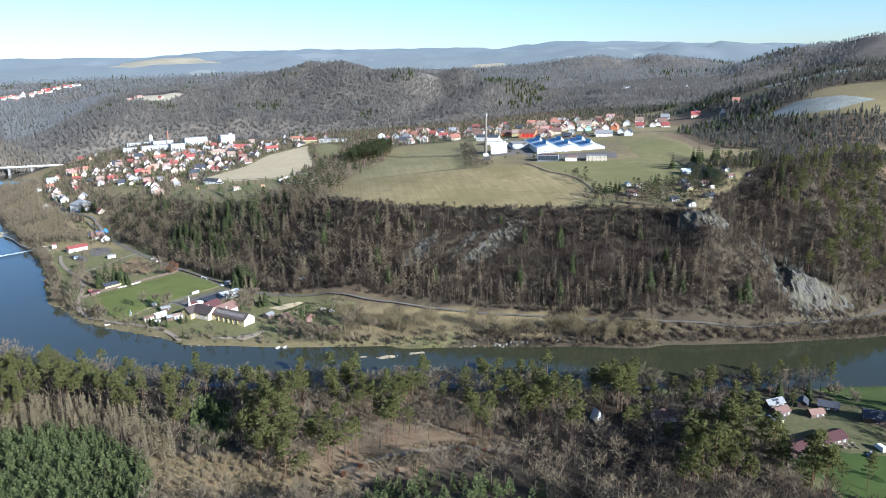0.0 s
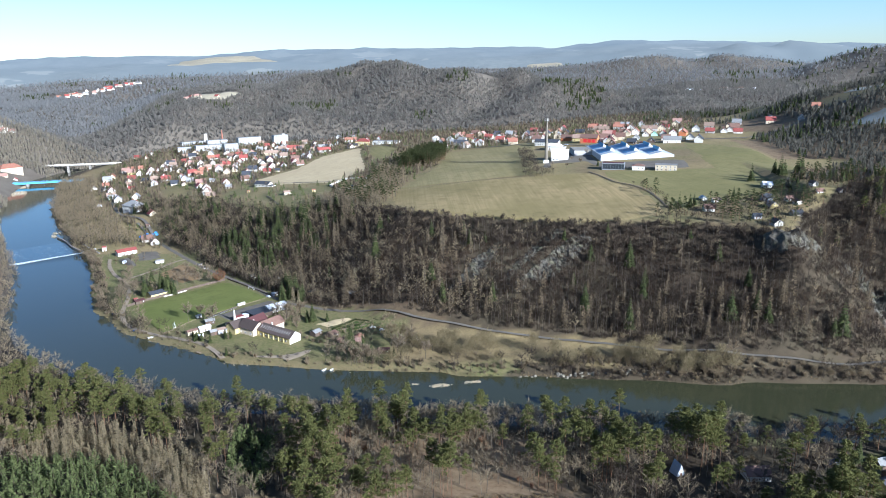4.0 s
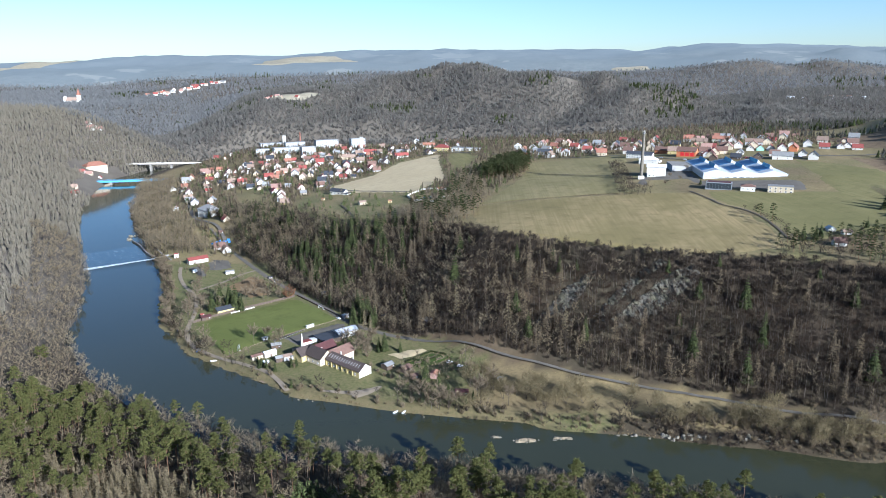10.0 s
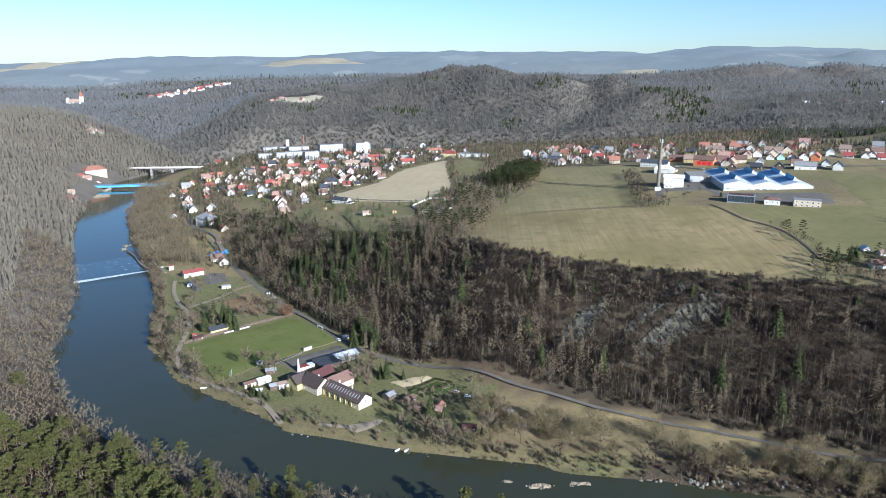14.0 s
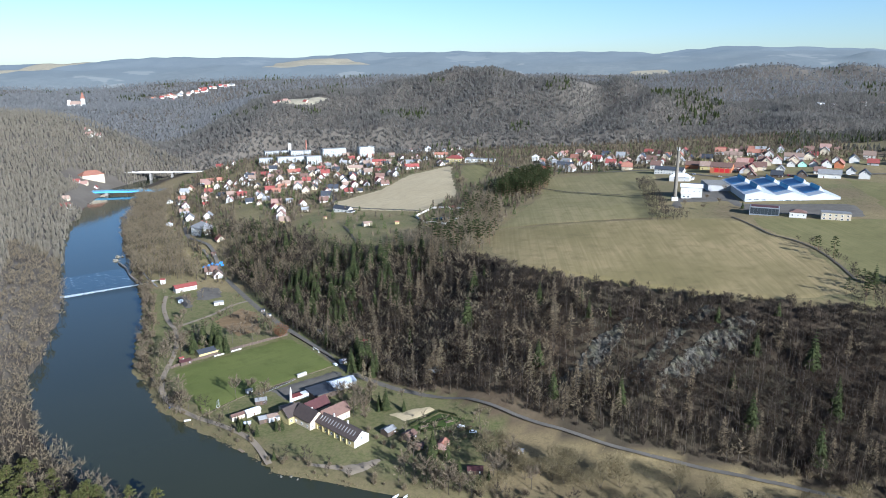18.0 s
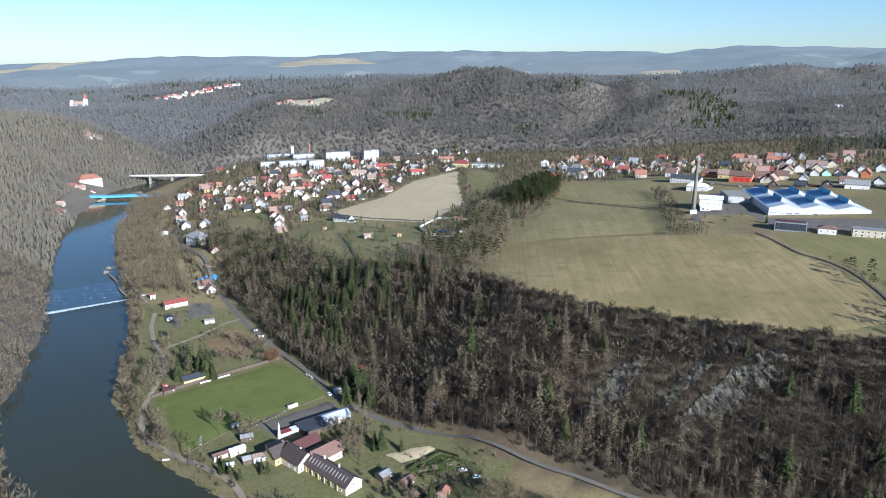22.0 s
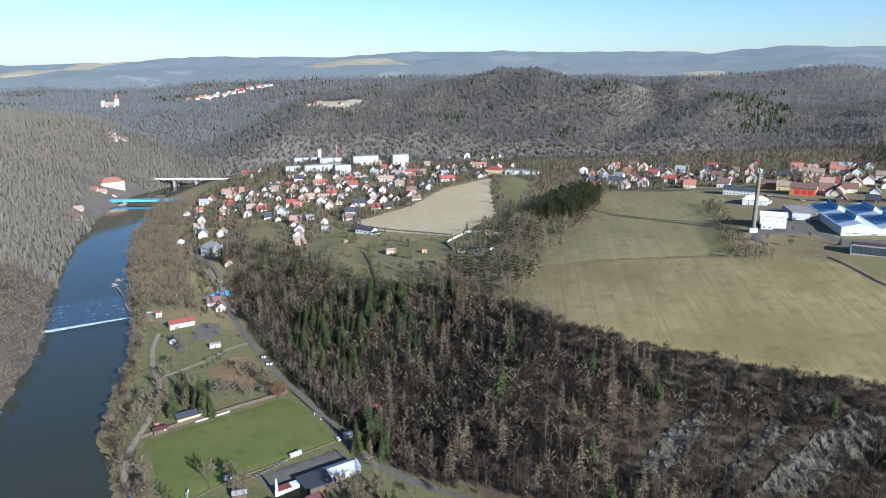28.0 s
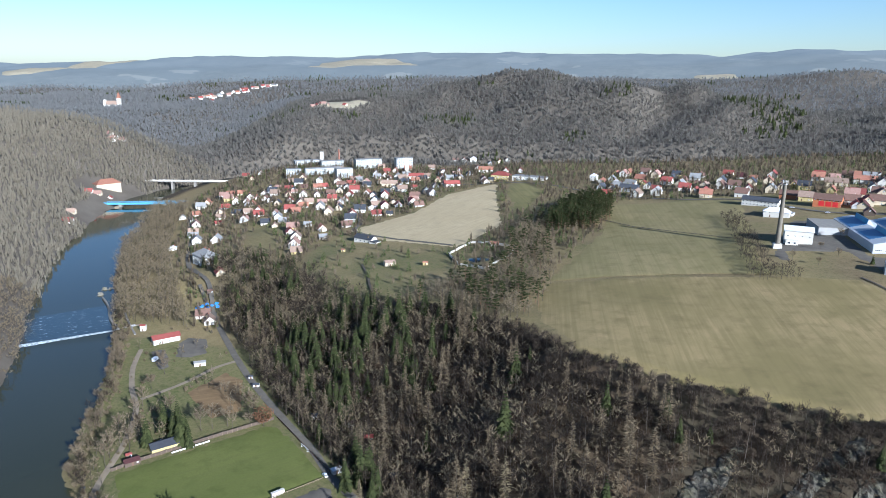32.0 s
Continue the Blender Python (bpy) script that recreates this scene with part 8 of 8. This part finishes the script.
def van(x, y, turn, label="white camper van parked on the yard", lift=0.44):
    ob = thing("camper_van", x, y, turn, label, "van", height(x, y) + lift, "parked cars")
    part("body", profile([(-3.0, 0.4), (2.9, 0.4), (2.95, 1.0), (2.5, 1.25), (1.9, 2.0), (1.5, 2.75), (-3.0, 2.8)], 2.2), PAINTS["white"], ob)
    part("windscreen", ([(2.53, -0.95, 1.28), (2.53, 0.95, 1.28), (1.97, 0.95, 1.98), (1.97, -0.95, 1.98), (2.5, -0.95, 1.25), (2.5, 0.95, 1.25), (1.92, 0.95, 1.95), (1.92, -0.95, 1.95)], [(0, 1, 2, 3), (7, 6, 5, 4), (0, 4, 5, 1), (1, 5, 6, 2), (2, 6, 7, 3), (3, 7, 4, 0)]), MAT_GLASS, ob)
    part("side_window", boxes((-1.8, -0.4, -1.13, -1.08, 1.5, 2.1)), MAT_GLASS, ob)
    for wx in (-1.8, 1.9):
        for wy in (-1.0, 1.0):
            wheel(ob, wx, wy)


def boat(x, y, turn, paint):
    ob = thing("rowing_boat", x, y, turn, f"small {paint} rowing boat on the bank", "boat", max(0.1, height(x, y) + 0.1), "rowing boats")
    hull = [(-2.0, 0.5), (-1.6, 0.62), (0.4, 0.62), (1.6, 0.35), (2.2, 0)]
    rim = [(a, -b) for a, b in hull] + [(a, b) for a, b in hull[::-1][1:]]
    n = len(rim)
    v = [(a, b, 0.55) for a, b in rim] + [(a * 0.85, b * 0.7, 0.0) for a, b in rim] + [(a * 0.9, b * 0.8, 0.5) for a, b in rim] + [(a * 0.8, b * 0.62, 0.12) for a, b in rim]
    f = [tuple(range(2 * n - 1, n - 1, -1)), tuple(range(3 * n, 4 * n))]
    for i in range(n):
        j = (i + 1) % n
        f += [(i, n + i, n + j, j), (i, j, 2 * n + j, 2 * n + i), (2 * n + i, 2 * n + j, 3 * n + j, 3 * n + i)]
    part("hull", (v, f), PAINTS[paint] if paint in PAINTS else MAT_TIMBER, ob)
    for bx in (-0.9, 0.5):
        part("thwart", boxes((bx, bx + 0.25, -0.5, 0.5, 0.4, 0.45)), MAT_TIMBER, ob)


def near_settlement():
    for x, y, l, w, h, turn, roof, wall in ((117, 342, 11, 8, 3.4, 5, "brown", "white"), (172, 334, 9, 7, 3.6, 30, "dark", "yellow"), (181, 345, 9, 6, 3.0, 25, "brown", "timber"), (183, 357, 11, 6, 3.0, 20, "grey", "timber"),
                                            (199, 343, 8, 5, 2.6, 10, "brown", "timber"), (199, 356, 7, 5, 3.2, 60, "dark", "timber"), (211, 352, 10, 6, 2.8, -25, "dark", "timber"), (157, 351, 5, 5, 3.0, 60, "dark", "timber"), (228, 336, 13, 9, 3.4, -25, "dark", "timber")):
        ob = thing("cottage", x, y, turn, f"small {wall} riverside cottage with a {roof} roof", "cottage", group="cottages on the near bank")
        part("wall", gable_wall(w, l, h, w * 0.34), WALLS[wall], ob)
        part("roof", gable_roof(w, l, h, w * 0.34, 0.5, 0.18), ROOFS[roof], ob)
        part("door", boxes((-l / 4 - 0.5, -l / 4 + 0.5, -w / 2 - 0.05, -w / 2 + 0.03, 0, 2.0)), MAT_DOOR, ob)
        facade(ob, l, w / 2, 1.5, 3, 1.0, 1.1, skip=(0,))
        facade(ob, w, l / 2, 1.5, 2, 1.0, 1.1, 90)
    for x, y, l, turn in ((169, 305, 17, 20), (190, 315, 18, 20)):
        ob = thing("barn", x, y, turn, "long timber barn with dark red metal roof", "barn", group="barns on the near bank")
        part("wall", gable_wall(9, l, 3.4, 2.0), WALLS["timber"], ob)
        part("roof", gable_roof(9, l, 3.4, 2.0, 0.6, 0.15), ROOFS["maroon"], ob)
        part("end_board", boxes((l / 2 + 0.004, l / 2 + 0.08, -4.4, 4.4, 3.0, 3.4)), WALLS["white"], ob)
        facade(ob, l, 4.5, 1.7, 5, 1.3, 1.0, skip=(1,))
        part("door", boxes((-l * 0.2 - 1, -l * 0.2 + 1, -4.58, -4.45, 0, 2.4)), MAT_DOOR, ob)
    # white tent-shaped cabin among the trees
    ob = thing("tent_cabin", 82, 346, 20, "white A-frame cabin between bare trees", "cabin")
    part("roof", ([(-2.6, -3, -0.5), (2.6, -3, -0.5), (2.6, 3, -0.5), (-2.6, 3, -0.5), (0, -3, 6.2), (0, 3, 6.2)], [(0, 1, 4), (1, 2, 5, 4), (2, 3, 5), (3, 0, 4, 5), (3, 2, 1, 0)]), ROOFS["white"], ob)
    part("door", boxes((-0.5, 0.5, -3.06, -2.98, 0, 1.9)), MAT_DOOR, ob)
    car(203, 300, 70, "blue", 0.1)
    car(206, 303, 65, "silver", 0.1)
    van(213, 308, 100, "white trailer parked beside the barns", 0.1)
    for i in range(9):
        ob = thing("timber_stack", 196 + (i % 3) * 3.2, 309 + (i // 3) * 2.6, i * 37, "pile of pale scrap timber beside the barn", "timber pile", group="scrap piles")
        for k in range(6):
            part("plank", boxes((-1.2, 1.2, -0.12, 0.12, 0, 0.1)), MAT_GRAVEL, ob, at=pose(0, -0.4 + 0.15 * k, 0.1 + 0.12 * k, 4 * k - 9, 5, 17 * k))


inn()
garden_pond()
pitch_things()
club_tables()
allotments()
near_settlement()
car(-97, 533, 20, "white")
car(-89, 528, 10, "white")
car(-352, 711, 100, "black")
car(-347, 713, 95, "white")
car(-200, 604, 140, "white")
car(-304, 610, 60, "silver")
van(-383, 708, 95)
car(-315, 560, 120, "black", 0.2)
for _i, (_x, _y) in enumerate(((60, 1080), (120, 1012), (150, 1004), (190, 1001), (250, 1001), (95, 1040))):
    car(_x, _y - 4, -20, ("white", "silver", "black", "red")[_i % 4], 0.5)
van(205, 995, 0, "white delivery van on the village street")
boat(-261, 513, 30, "white")
boat(-279, 526, 40, "blue")
boat(-118, 464, 60, "white")
boat(-113, 464.5, 70, "white")
for _i in range(7):
    _o = thing("tarpaulin", -420 + 3.4 * _i, 815 + 2.2 * (_i % 3), 20 * _i, "blue plastic tarpaulin over a garden store", "tarpaulin", group="blue covers in the garden")
    part("cover", profile([(-1.8, 0), (1.8, 0), (1.3, 1.3), (0, 1.9), (-1.3, 1.3)], 3.0), MAT_TARP, _o)


# ---------------------------------------------------------------- rocks
def rock_mesh(seed, flat=0.7, mat=MAT_ROCK):
    rnd = np.random.default_rng(seed)
    bm = bmesh.new()
    bmesh.ops.create_icosphere(bm, subdivisions=2, radius=1.0)
    for v in bm.verts:
        d = v.co.normalized()
        k = 1 + 0.30 * float(vnoise(d.x * 10 + seed * 7, d.y * 10 + d.z * 6, 7, seed)) + rnd.normal() * 0.07
        v.co = Vector((round(d.x * 2.2) / 2.2 * 0.5 + d.x * 0.6, round(d.y * 2.2) / 2.2 * 0.5 + d.y * 0.6, (round(d.z * 2) / 2 * 0.5 + d.z * 0.55) * flat)) * k
    me = bpy.data.meshes.new("rock")
    bm.to_mesh(me)
    bm.free()
    me.materials.append(mat)
    return me


ROCKS = [rock_mesh(i, 0.55 + 0.1 * (i % 5)) for i in range(8)]
STONES = [rock_mesh(40 + i, 0.5 + 0.08 * i, MAT_STONE) for i in range(8)]
PALE_ROCKS = [rock_mesh(20 + i, 0.5 + 0.1 * i, MAT_CRAG) for i in range(4)]


def outcrop(name, label, points, wide, n, low, high, seed, lift=0.0):
    """A crag of many angular blocks along a line."""
    rnd = np.random.default_rng(seed)
    line = smooth_line(points, 1.0)
    cx, cy = line.mean(0)
    ob = thing(name, cx, cy, 0, label, "rock", 0)
    for i in range(n):
        k = rnd.integers(0, len(line))
        x, y = line[k] + rnd.normal(size=2) * wide
        s = rnd.uniform(low, high)
        p = part("rock", (STONES if name.startswith(("river", "bank")) else ROCKS)[rnd.integers(0, 8)], None, ob, at=pose(x - cx, y - cy, height(x, y) + lift * rnd.uniform(0, 1) - 0.1 * s, rnd.uniform(-25, 25), rnd.uniform(-25, 25), rnd.uniform(0, 360)))
        p.scale = (s * rnd.uniform(0.8, 1.5), s, s * rnd.uniform(0.8, 1.5))


def crag(name, label, outline, amp, seed, step=2.4, lift=0.4, pale=False):
    """A bare rock face on the land: a sheet broken into ledges and ribs."""
    ob = sheet(name, outline, MAT_CRAG if pale else MAT_ROCK, label, "rock", step, 0.0)
    me = ob.data
    co = np.empty(len(me.vertices) * 3, np.float32)
    me.vertices.foreach_get("co", co)
    co = co.reshape(-1, 3)
    x, y = co[:, 0].astype(float), co[:, 1].astype(float)
    rim = line_distance(x, y, outline + outline[:1])[0]
    rib = 1 - np.abs(vnoise(x + 0.3 * y, y * 0.35, 7, seed)) + 0.6 * vnoise(x, y, 3.1, seed + 1) + 0.5 * vnoise(x, y, 14, seed + 2)
    rnd = np.random.default_rng(seed)
    co[:, 2] += lift - 1.0 * (rim < 0.5) + amp * np.clip(rib, -0.4, 2) * ramp(rim, 0, 5) + rnd.normal(size=len(x)) * 0.25 * amp
    co[:, :2] += rnd.normal(size=(len(x), 2)) * 0.35
    me.vertices.foreach_set("co", co.ravel())
    me.polygons.foreach_set("use_smooth", np.zeros(len(me.polygons), bool))
    me.update()
    ob["kind"] = ""
    for i in rnd.choice(len(x), 16, False):
        p = part("rock", PALE_ROCKS[i % 4] if pale else ROCKS[i % 8], None, ob, at=pose(x[i], y[i], float(co[i, 2]) - 0.6, rnd.uniform(-30, 30), rnd.uniform(-30, 30), rnd.uniform(0, 360)))
        p.scale = (rnd.uniform(1.0, 2.4), rnd.uniform(0.8, 1.5), rnd.uniform(0.7, 1.4))
    return ob


crag("rock_outcrop", "pale grey rocky crag on the wooded slope", [(-43, 559), (-35, 558), (-24, 566), (-13, 577), (-3, 591), (3, 605), (-7, 603), (-14, 594), (-20, 593), (-28, 581), (-39, 570)], 1.3, 401, 1.6, pale=True)
crag("rock_outcrop", "narrow grey rock rib climbing the wooded slope", [(-1, 562), (8, 565), (20, 577), (32, 588), (44, 597), (53, 604), (46, 608), (34, 602), (24, 595), (18, 588), (8, 578)], 1.4, 411, 1.6, pale=True)
crag("rock_outcrop", "broad broken grey slab on the wooded slope", [(15, 561), (26, 559), (42, 565), (58, 577), (73, 591), (69, 600), (57, 597), (47, 591), (37, 581), (25, 572)], 1.4, 415, 1.6, pale=True)
crag("cliff_rock", "tall grey cliff face above the river lane", CLIFF_FACE, 2.6, 421, 2.0)
crag("cliff_rock", "bare dark cliff below the cottages", [(190, 549), (200, 540), (212, 541), (224, 546), (234, 556), (228, 563), (214, 560), (204, 562), (192, 560)], 2.6, 431, 2.0, 1.0)
outcrop("scree", "scattered grey blocks below the crags", [(-40, 556), (-24, 570), (4, 560), (24, 562), (46, 580)], 5.0, 34, 0.6, 1.6, 1, 0.0)
outcrop("scree", "fallen blocks at the foot of the cliff", [(262, 493), (280, 494), (303, 499)], 2.0, 22, 0.6, 1.7, 3, 0.0)
MAT_BAR = plain("pale_gravel", (0.245, 0.195, 0.125), 0.95, 0.45, 0.7, fine=2.0)


def gravel_bar(x, y, turn, long, wide, high, seed):
    """A low bar of gravel that stands just out of the water, with a few stones."""
    rnd = np.random.default_rng(seed)
    u, w = np.meshgrid(np.linspace(-1, 1, 31), np.linspace(-1, 1, 15))
    gx, gy = u * long, w * wide + 0.35 * wide * np.sin(2.2 * u + seed)
    lump = 0.55 + 0.6 * vnoise(gx + 40 * seed, gy, 1.7, 97) + 0.4 * vnoise(gx, gy + 30 * seed, 0.7, 98)
    gz = high * (np.clip(1 - u * u, 0, 1) * np.clip(1 - w * w, 0, 1)) ** 0.7 * (0.7 + lump) - 0.45 * high - 0.9 * np.maximum(np.abs(u), np.abs(w)) ** 6
    idx = np.arange(u.size).reshape(u.shape)
    f = np.stack([idx[:-1, :-1], idx[:-1, 1:], idx[1:, 1:], idx[1:, :-1]], -1).reshape(-1, 4)
    ob = thing("gravel_bar", x, y, turn, "low pale gravel bar standing out of the river", "gravel bar", 0.0, "gravel bars in the river")
    part("gravel", (np.stack([gx, gy, gz], -1).reshape(-1, 3), f), MAT_BAR, ob)
    for i in range(9):
        p = part("stone", STONES[i % 8], None, ob, at=pose(rnd.uniform(-1, 1) * long, rnd.uniform(-0.9, 0.9) * wide, 0.02, 0, 0, rnd.uniform(0, 360)))
        p.scale = (rnd.uniform(0.4, 1.0), rnd.uniform(0.3, 0.6), rnd.uniform(0.3, 0.6))


gravel_bar(-39, 444.5, 8, 7.5, 2.6, 0.9, 1)
gravel_bar(-19, 451, 12, 7.0, 2.0, 0.8, 2)
gravel_bar(-56, 446, 0, 3.2, 1.2, 0.5, 3)
outcrop("bank_stones", "pale stones along the river bank", [(10, 459), (40, 461), (70, 465), (110, 466)], 1.2, 60, 0.5, 1.3, 8, 0.3)
outcrop("bank_stones", "pale stones along the meadow bank", [(-190, 470), (-140, 463), (-90, 459), (-50, 460)], 1.5, 60, 0.4, 1.0, 9, 0.3)
outcrop("river_islet", "low islet of gravel above the weir", [(-530, 824), (-536, 836), (-548, 848)], 2.6, 34, 1.0, 2.4, 10, 2.6)

# ---------------------------------------------------------------- single trees
# round the inn and the allotments
for _kind, _size, _places in (
        ("spruce", 0.8, [(-146, 546), (-106, 492)]),
        ("spruce", 0.4, [(-150, 543), (-135, 545), (-191, 482), (-78, 479), (-91, 491), (-74, 484), (-211, 503), (-202, 510), (-224, 506), (-219, 507)]),
        ("bare", 1.2, [(-105, 476), (-92, 469), (-72, 488), (-69, 480), (-79, 509), (-63, 498), (-52, 481)]),
        ("bare", 1.0, [(-100, 472), (-87, 470), (-83, 472), (-116, 494), (-118, 482), (-176, 551), (-170, 556), (-165, 548), (-158, 540), (-163, 533), (-154, 528), (-70, 512)]),
        ("larch", 1.0, [(-161, 562)]),
        ("bush", 1.4, [(-172, 545), (-168, 540), (-160, 551), (-156, 535), (-149, 519), (-142, 512), (-136, 506), (-130, 503), (-128, 512), (-110, 500), (-96, 484)])):
    for _x, _y in _places:
        tree(_kind, _x, _y, _size)
for _x, _y, _size in ((-11, 497, 1.2), (-8, 490, 1.0), (-42, 490, 1.0), (-48, 493, 0.8), (-36, 488, 0.8), (-31, 484, 0.8), (-57, 496, 0.8), (-17, 478, 0.4), (42, 472, 1.0), (48, 476, 0.8), (56, 479, 0.8), (64, 476, 0.6),
                      (76, 478, 1.0), (83, 482, 0.6), (92, 472, 1.2), (99, 478, 0.8), (102, 490, 1.0), (108, 468, 0.8), (118, 462, 1.2), (124, 470, 1.0), (131, 466, 1.2), (139, 474, 1.0), (146, 468, 1.0)):
    tree("willow", _x, _y, _size)
tree("spruce", -311, 621, 1.2)
tree("spruce", -300, 615, 1.2)
tree("spruce", -292, 611, 1.2)
tree("spruce", -286, 609, 1.0)
tree("spruce", -309, 603, 1.0)
tree("bare", -316, 597, 1.2)
tree("spruce", -305, 626, 1.2)
tree("spruce", -297, 622, 1.0)
tree("bare", -322, 588, 1.2)
tree("bare", -318, 580, 1.0)
tree("bare", -330, 606, 1.2)
tree("bare", -372, 700, 1.0)
tree("bare", -300, 668, 1.0)
tree("bare", -270, 652, 1.0)
tree("bare", -276, 656, 1.0)
tree("spruce", -146, 545, 0.8)
tree("spruce", -151, 548, 0.6)
tree("spruce", -135, 547, 0.4)
tree("spruce", -107, 501, 0.8)
tree("spruce", -98, 497, 0.6)
tree("spruce", -90, 488, 0.6)
tree("spruce", -185, 596, 1.2)
tree("spruce", -168, 590, 1.2)
tree("larch", -172, 583, 1.2)
tree("larch", -120, 588, 1.4)
tree("larch", -100, 580, 1.4)
tree("larch", -60, 562, 1.4)
tree("larch", -20, 545, 1.4)
tree("larch", -8, 540, 1.2)
tree("willow", -72, 508, 1.0)
tree("willow", -78, 500, 1.2)
tree("willow", -64, 498, 1.0)
tree("bare", -92, 474, 1.0)
tree("willow", -76, 470, 0.8)
tree("bare", -112, 480, 0.8)
tree("willow", -40, 500, 1.0)
tree("willow", -32, 496, 1.2)
tree("willow", 20, 492, 1.2)
tree("willow", 34, 484, 1.0)
tree("spruce", -180, 604, 1.2)
tree("spruce", -176, 608, 1.2)
tree("spruce", -172, 602, 1.0)
tree("spruce", -185, 612, 1.0)
tree("bare", -159, 557, 1.2)
tree("larch", -161, 560, 1.0)
tree("bare", -244, 542, 1.0)
tree("bare", -237, 549, 1.0)
tree("bare", -226, 537, 1.0)
tree("bare", -222, 538, 1.2)
tree("willow", -18, 488, 1.2)
tree("willow", -24, 484, 1.0)
tree("willow", -2, 476, 0.8)
tree("willow", -66, 476, 1.0)
tree("willow", -56, 488, 1.0)
tree("willow", 60, 480, 0.8)
tree("willow", 85, 482, 1.0)
tree("willow", 115, 476, 1.0)
tree("bare", 150, 478, 1.0)
tree("bare", -279, 637, 1.0)
tree("bare", -273, 633, 0.8)
tree("bare", -266, 640, 0.8)
tree("bare", -286, 632, 1.0)
tree("bare", -291, 628, 1.2)
tree("bare", -320, 640, 1.0)
tree("bare", -338, 630, 1.0)
tree("bare", -345, 645, 1.0)
tree("bare", -356, 668, 1.0)
tree("bare", -362, 690, 1.0)
tree("bare", -322, 612, 1.0)
tree("bare", -330, 622, 0.8)
tree("bare", -275, 530, 1.0)
tree("bare", -281, 538, 1.0)
tree("bare", -268, 526, 0.8)
tree("bush", -190, 483, 1.4)
tree("bush", -185, 479, 1.4)
tree("bush", -200, 510, 1.2)
tree("spruce", -229, 515, 0.4)
tree("spruce", -224, 510, 0.4)
tree("spruce", -204, 514, 0.4)
tree("spruce", -199, 511, 0.4)
tree("spruce", 262, 715, 1.2)
tree("spruce", 268, 722, 1.0)
tree("spruce", 285, 733, 1.2)
tree("spruce", 292, 742, 1.2)
tree("spruce", 262, 730, 1.0)
tree("spruce", 239, 724, 1.0)
tree("spruce", 205, 668, 0.6)
tree("spruce", 160, 640, 0.8)
tree("spruce", 165, 645, 0.8)
tree("spruce", 150, 635, 0.8)
tree("pine", 190, 350, 0.8)
tree("pine", 160, 300, 1.0)
tree("pine", 178, 287, 1.0)
tree("spruce", 205, 362, 0.8)
tree("spruce", 163, 356, 0.8)
tree("bare", 176, 378, 1.0)
tree("bare", 186, 386, 1.0)
tree("bare", 205, 388, 1.0)
tree("bare", 224, 392, 0.8)
tree("spruce", 172, 360, 0.8)
tree("spruce", 190, 365, 0.8)
tree("bare", 222, 348, 1.0)
tree("pine", 185, 272, 1.0)
tree("pine", 176, 276, 0.8)
tree("pine", 192, 280, 0.8)
tree("bare", 205, 272, 0.8)
tree("bare", 150, 384, 1.0)
tree("bare", 164, 390, 1.0)
tree("bare", 196, 376, 1.2)
tree("bare", 218, 360, 1.2)
tree("bare", 84, 868, 0.6)
tree("bare", 92, 850, 0.6)
tree("bare", 75, 830, 0.6)
tree("bare", 60, 840, 0.6)
tree("bare", 106, 905, 0.8)
tree("spruce", 110, 835, 0.4)
tree("bare", -140, 560, 0.6)
tree("bare", -128, 565, 0.6)


def oak():
    ob = new("oak_tree")
    wood, _ = bare_tree(77, 11.0, 5.0, 20, 1.0, 9)
    rnd = np.random.default_rng(77)
    d = sphere_dirs(620, rnd)
    heart = np.stack([d[:, 0] * 4.6, d[:, 1] * 4.6, 7.2 + 4.2 * d[:, 2]], 1) * rnd.uniform(0.55, 1.02, (620, 1)) + np.array([0, 0, 0.9])
    spray = sphere_dirs(620, rnd) * 0.7 + d * 0.3
    crown = blades(heart - spray * 0.5, heart + spray * 0.7, rnd.uniform(0.35, 0.8, 620), rnd)
    for name, (v, f), mat in (("trunk", wood, MAT_BARK), ("crown", crown, MAT_GOLD)):
        new(name, mesh_of(name, v, f, [mat])).parent = ob
    ob.matrix_basis = pose(-258, 643, height(-258, 643), 0, 0, 20) @ Matrix.Diagonal((1.35, 1.35, 1.15, 1))
    tagged(ob, "broad oak still holding russet dry leaves", "tree")


oak()

# ---------------------------------------------------------------- the far villages
_r = np.random.default_rng(12)


def hamlet(points, n, wide, sizes, roofs, walls=("white",)):
    """Houses strewn along a lane."""
    line = smooth_line(points, 4.0)
    for _i in range(n):
        px, py = line[int(_r.uniform(0, len(line) - 0.01))]
        house(px + _r.normal() * wide, py + _r.normal() * wide, _r.uniform(0, 180), _r.choice(sizes), _r.choice(roofs), _r.choice(walls))


hamlet(VILLAGE_ROW, 34, 22, ["m", "b", "l"], ["red", "salmon", "orange", "tan", "grey"])
hamlet([(-860, 1935), (-800, 1945), (-740, 1960)], 8, 9, ["m"], ["red", "brown", "salmon"], ["cream"])
hamlet([(-985, 1400), (-1000, 1412), (-1010, 1430)], 5, 10, ["m"], ["tan", "salmon"])
hamlet([(560, 2140), (640, 2130), (720, 2060)], 9, 14, ["l", "m"], ["grey", "tan", "white"], ["white", "grey"])
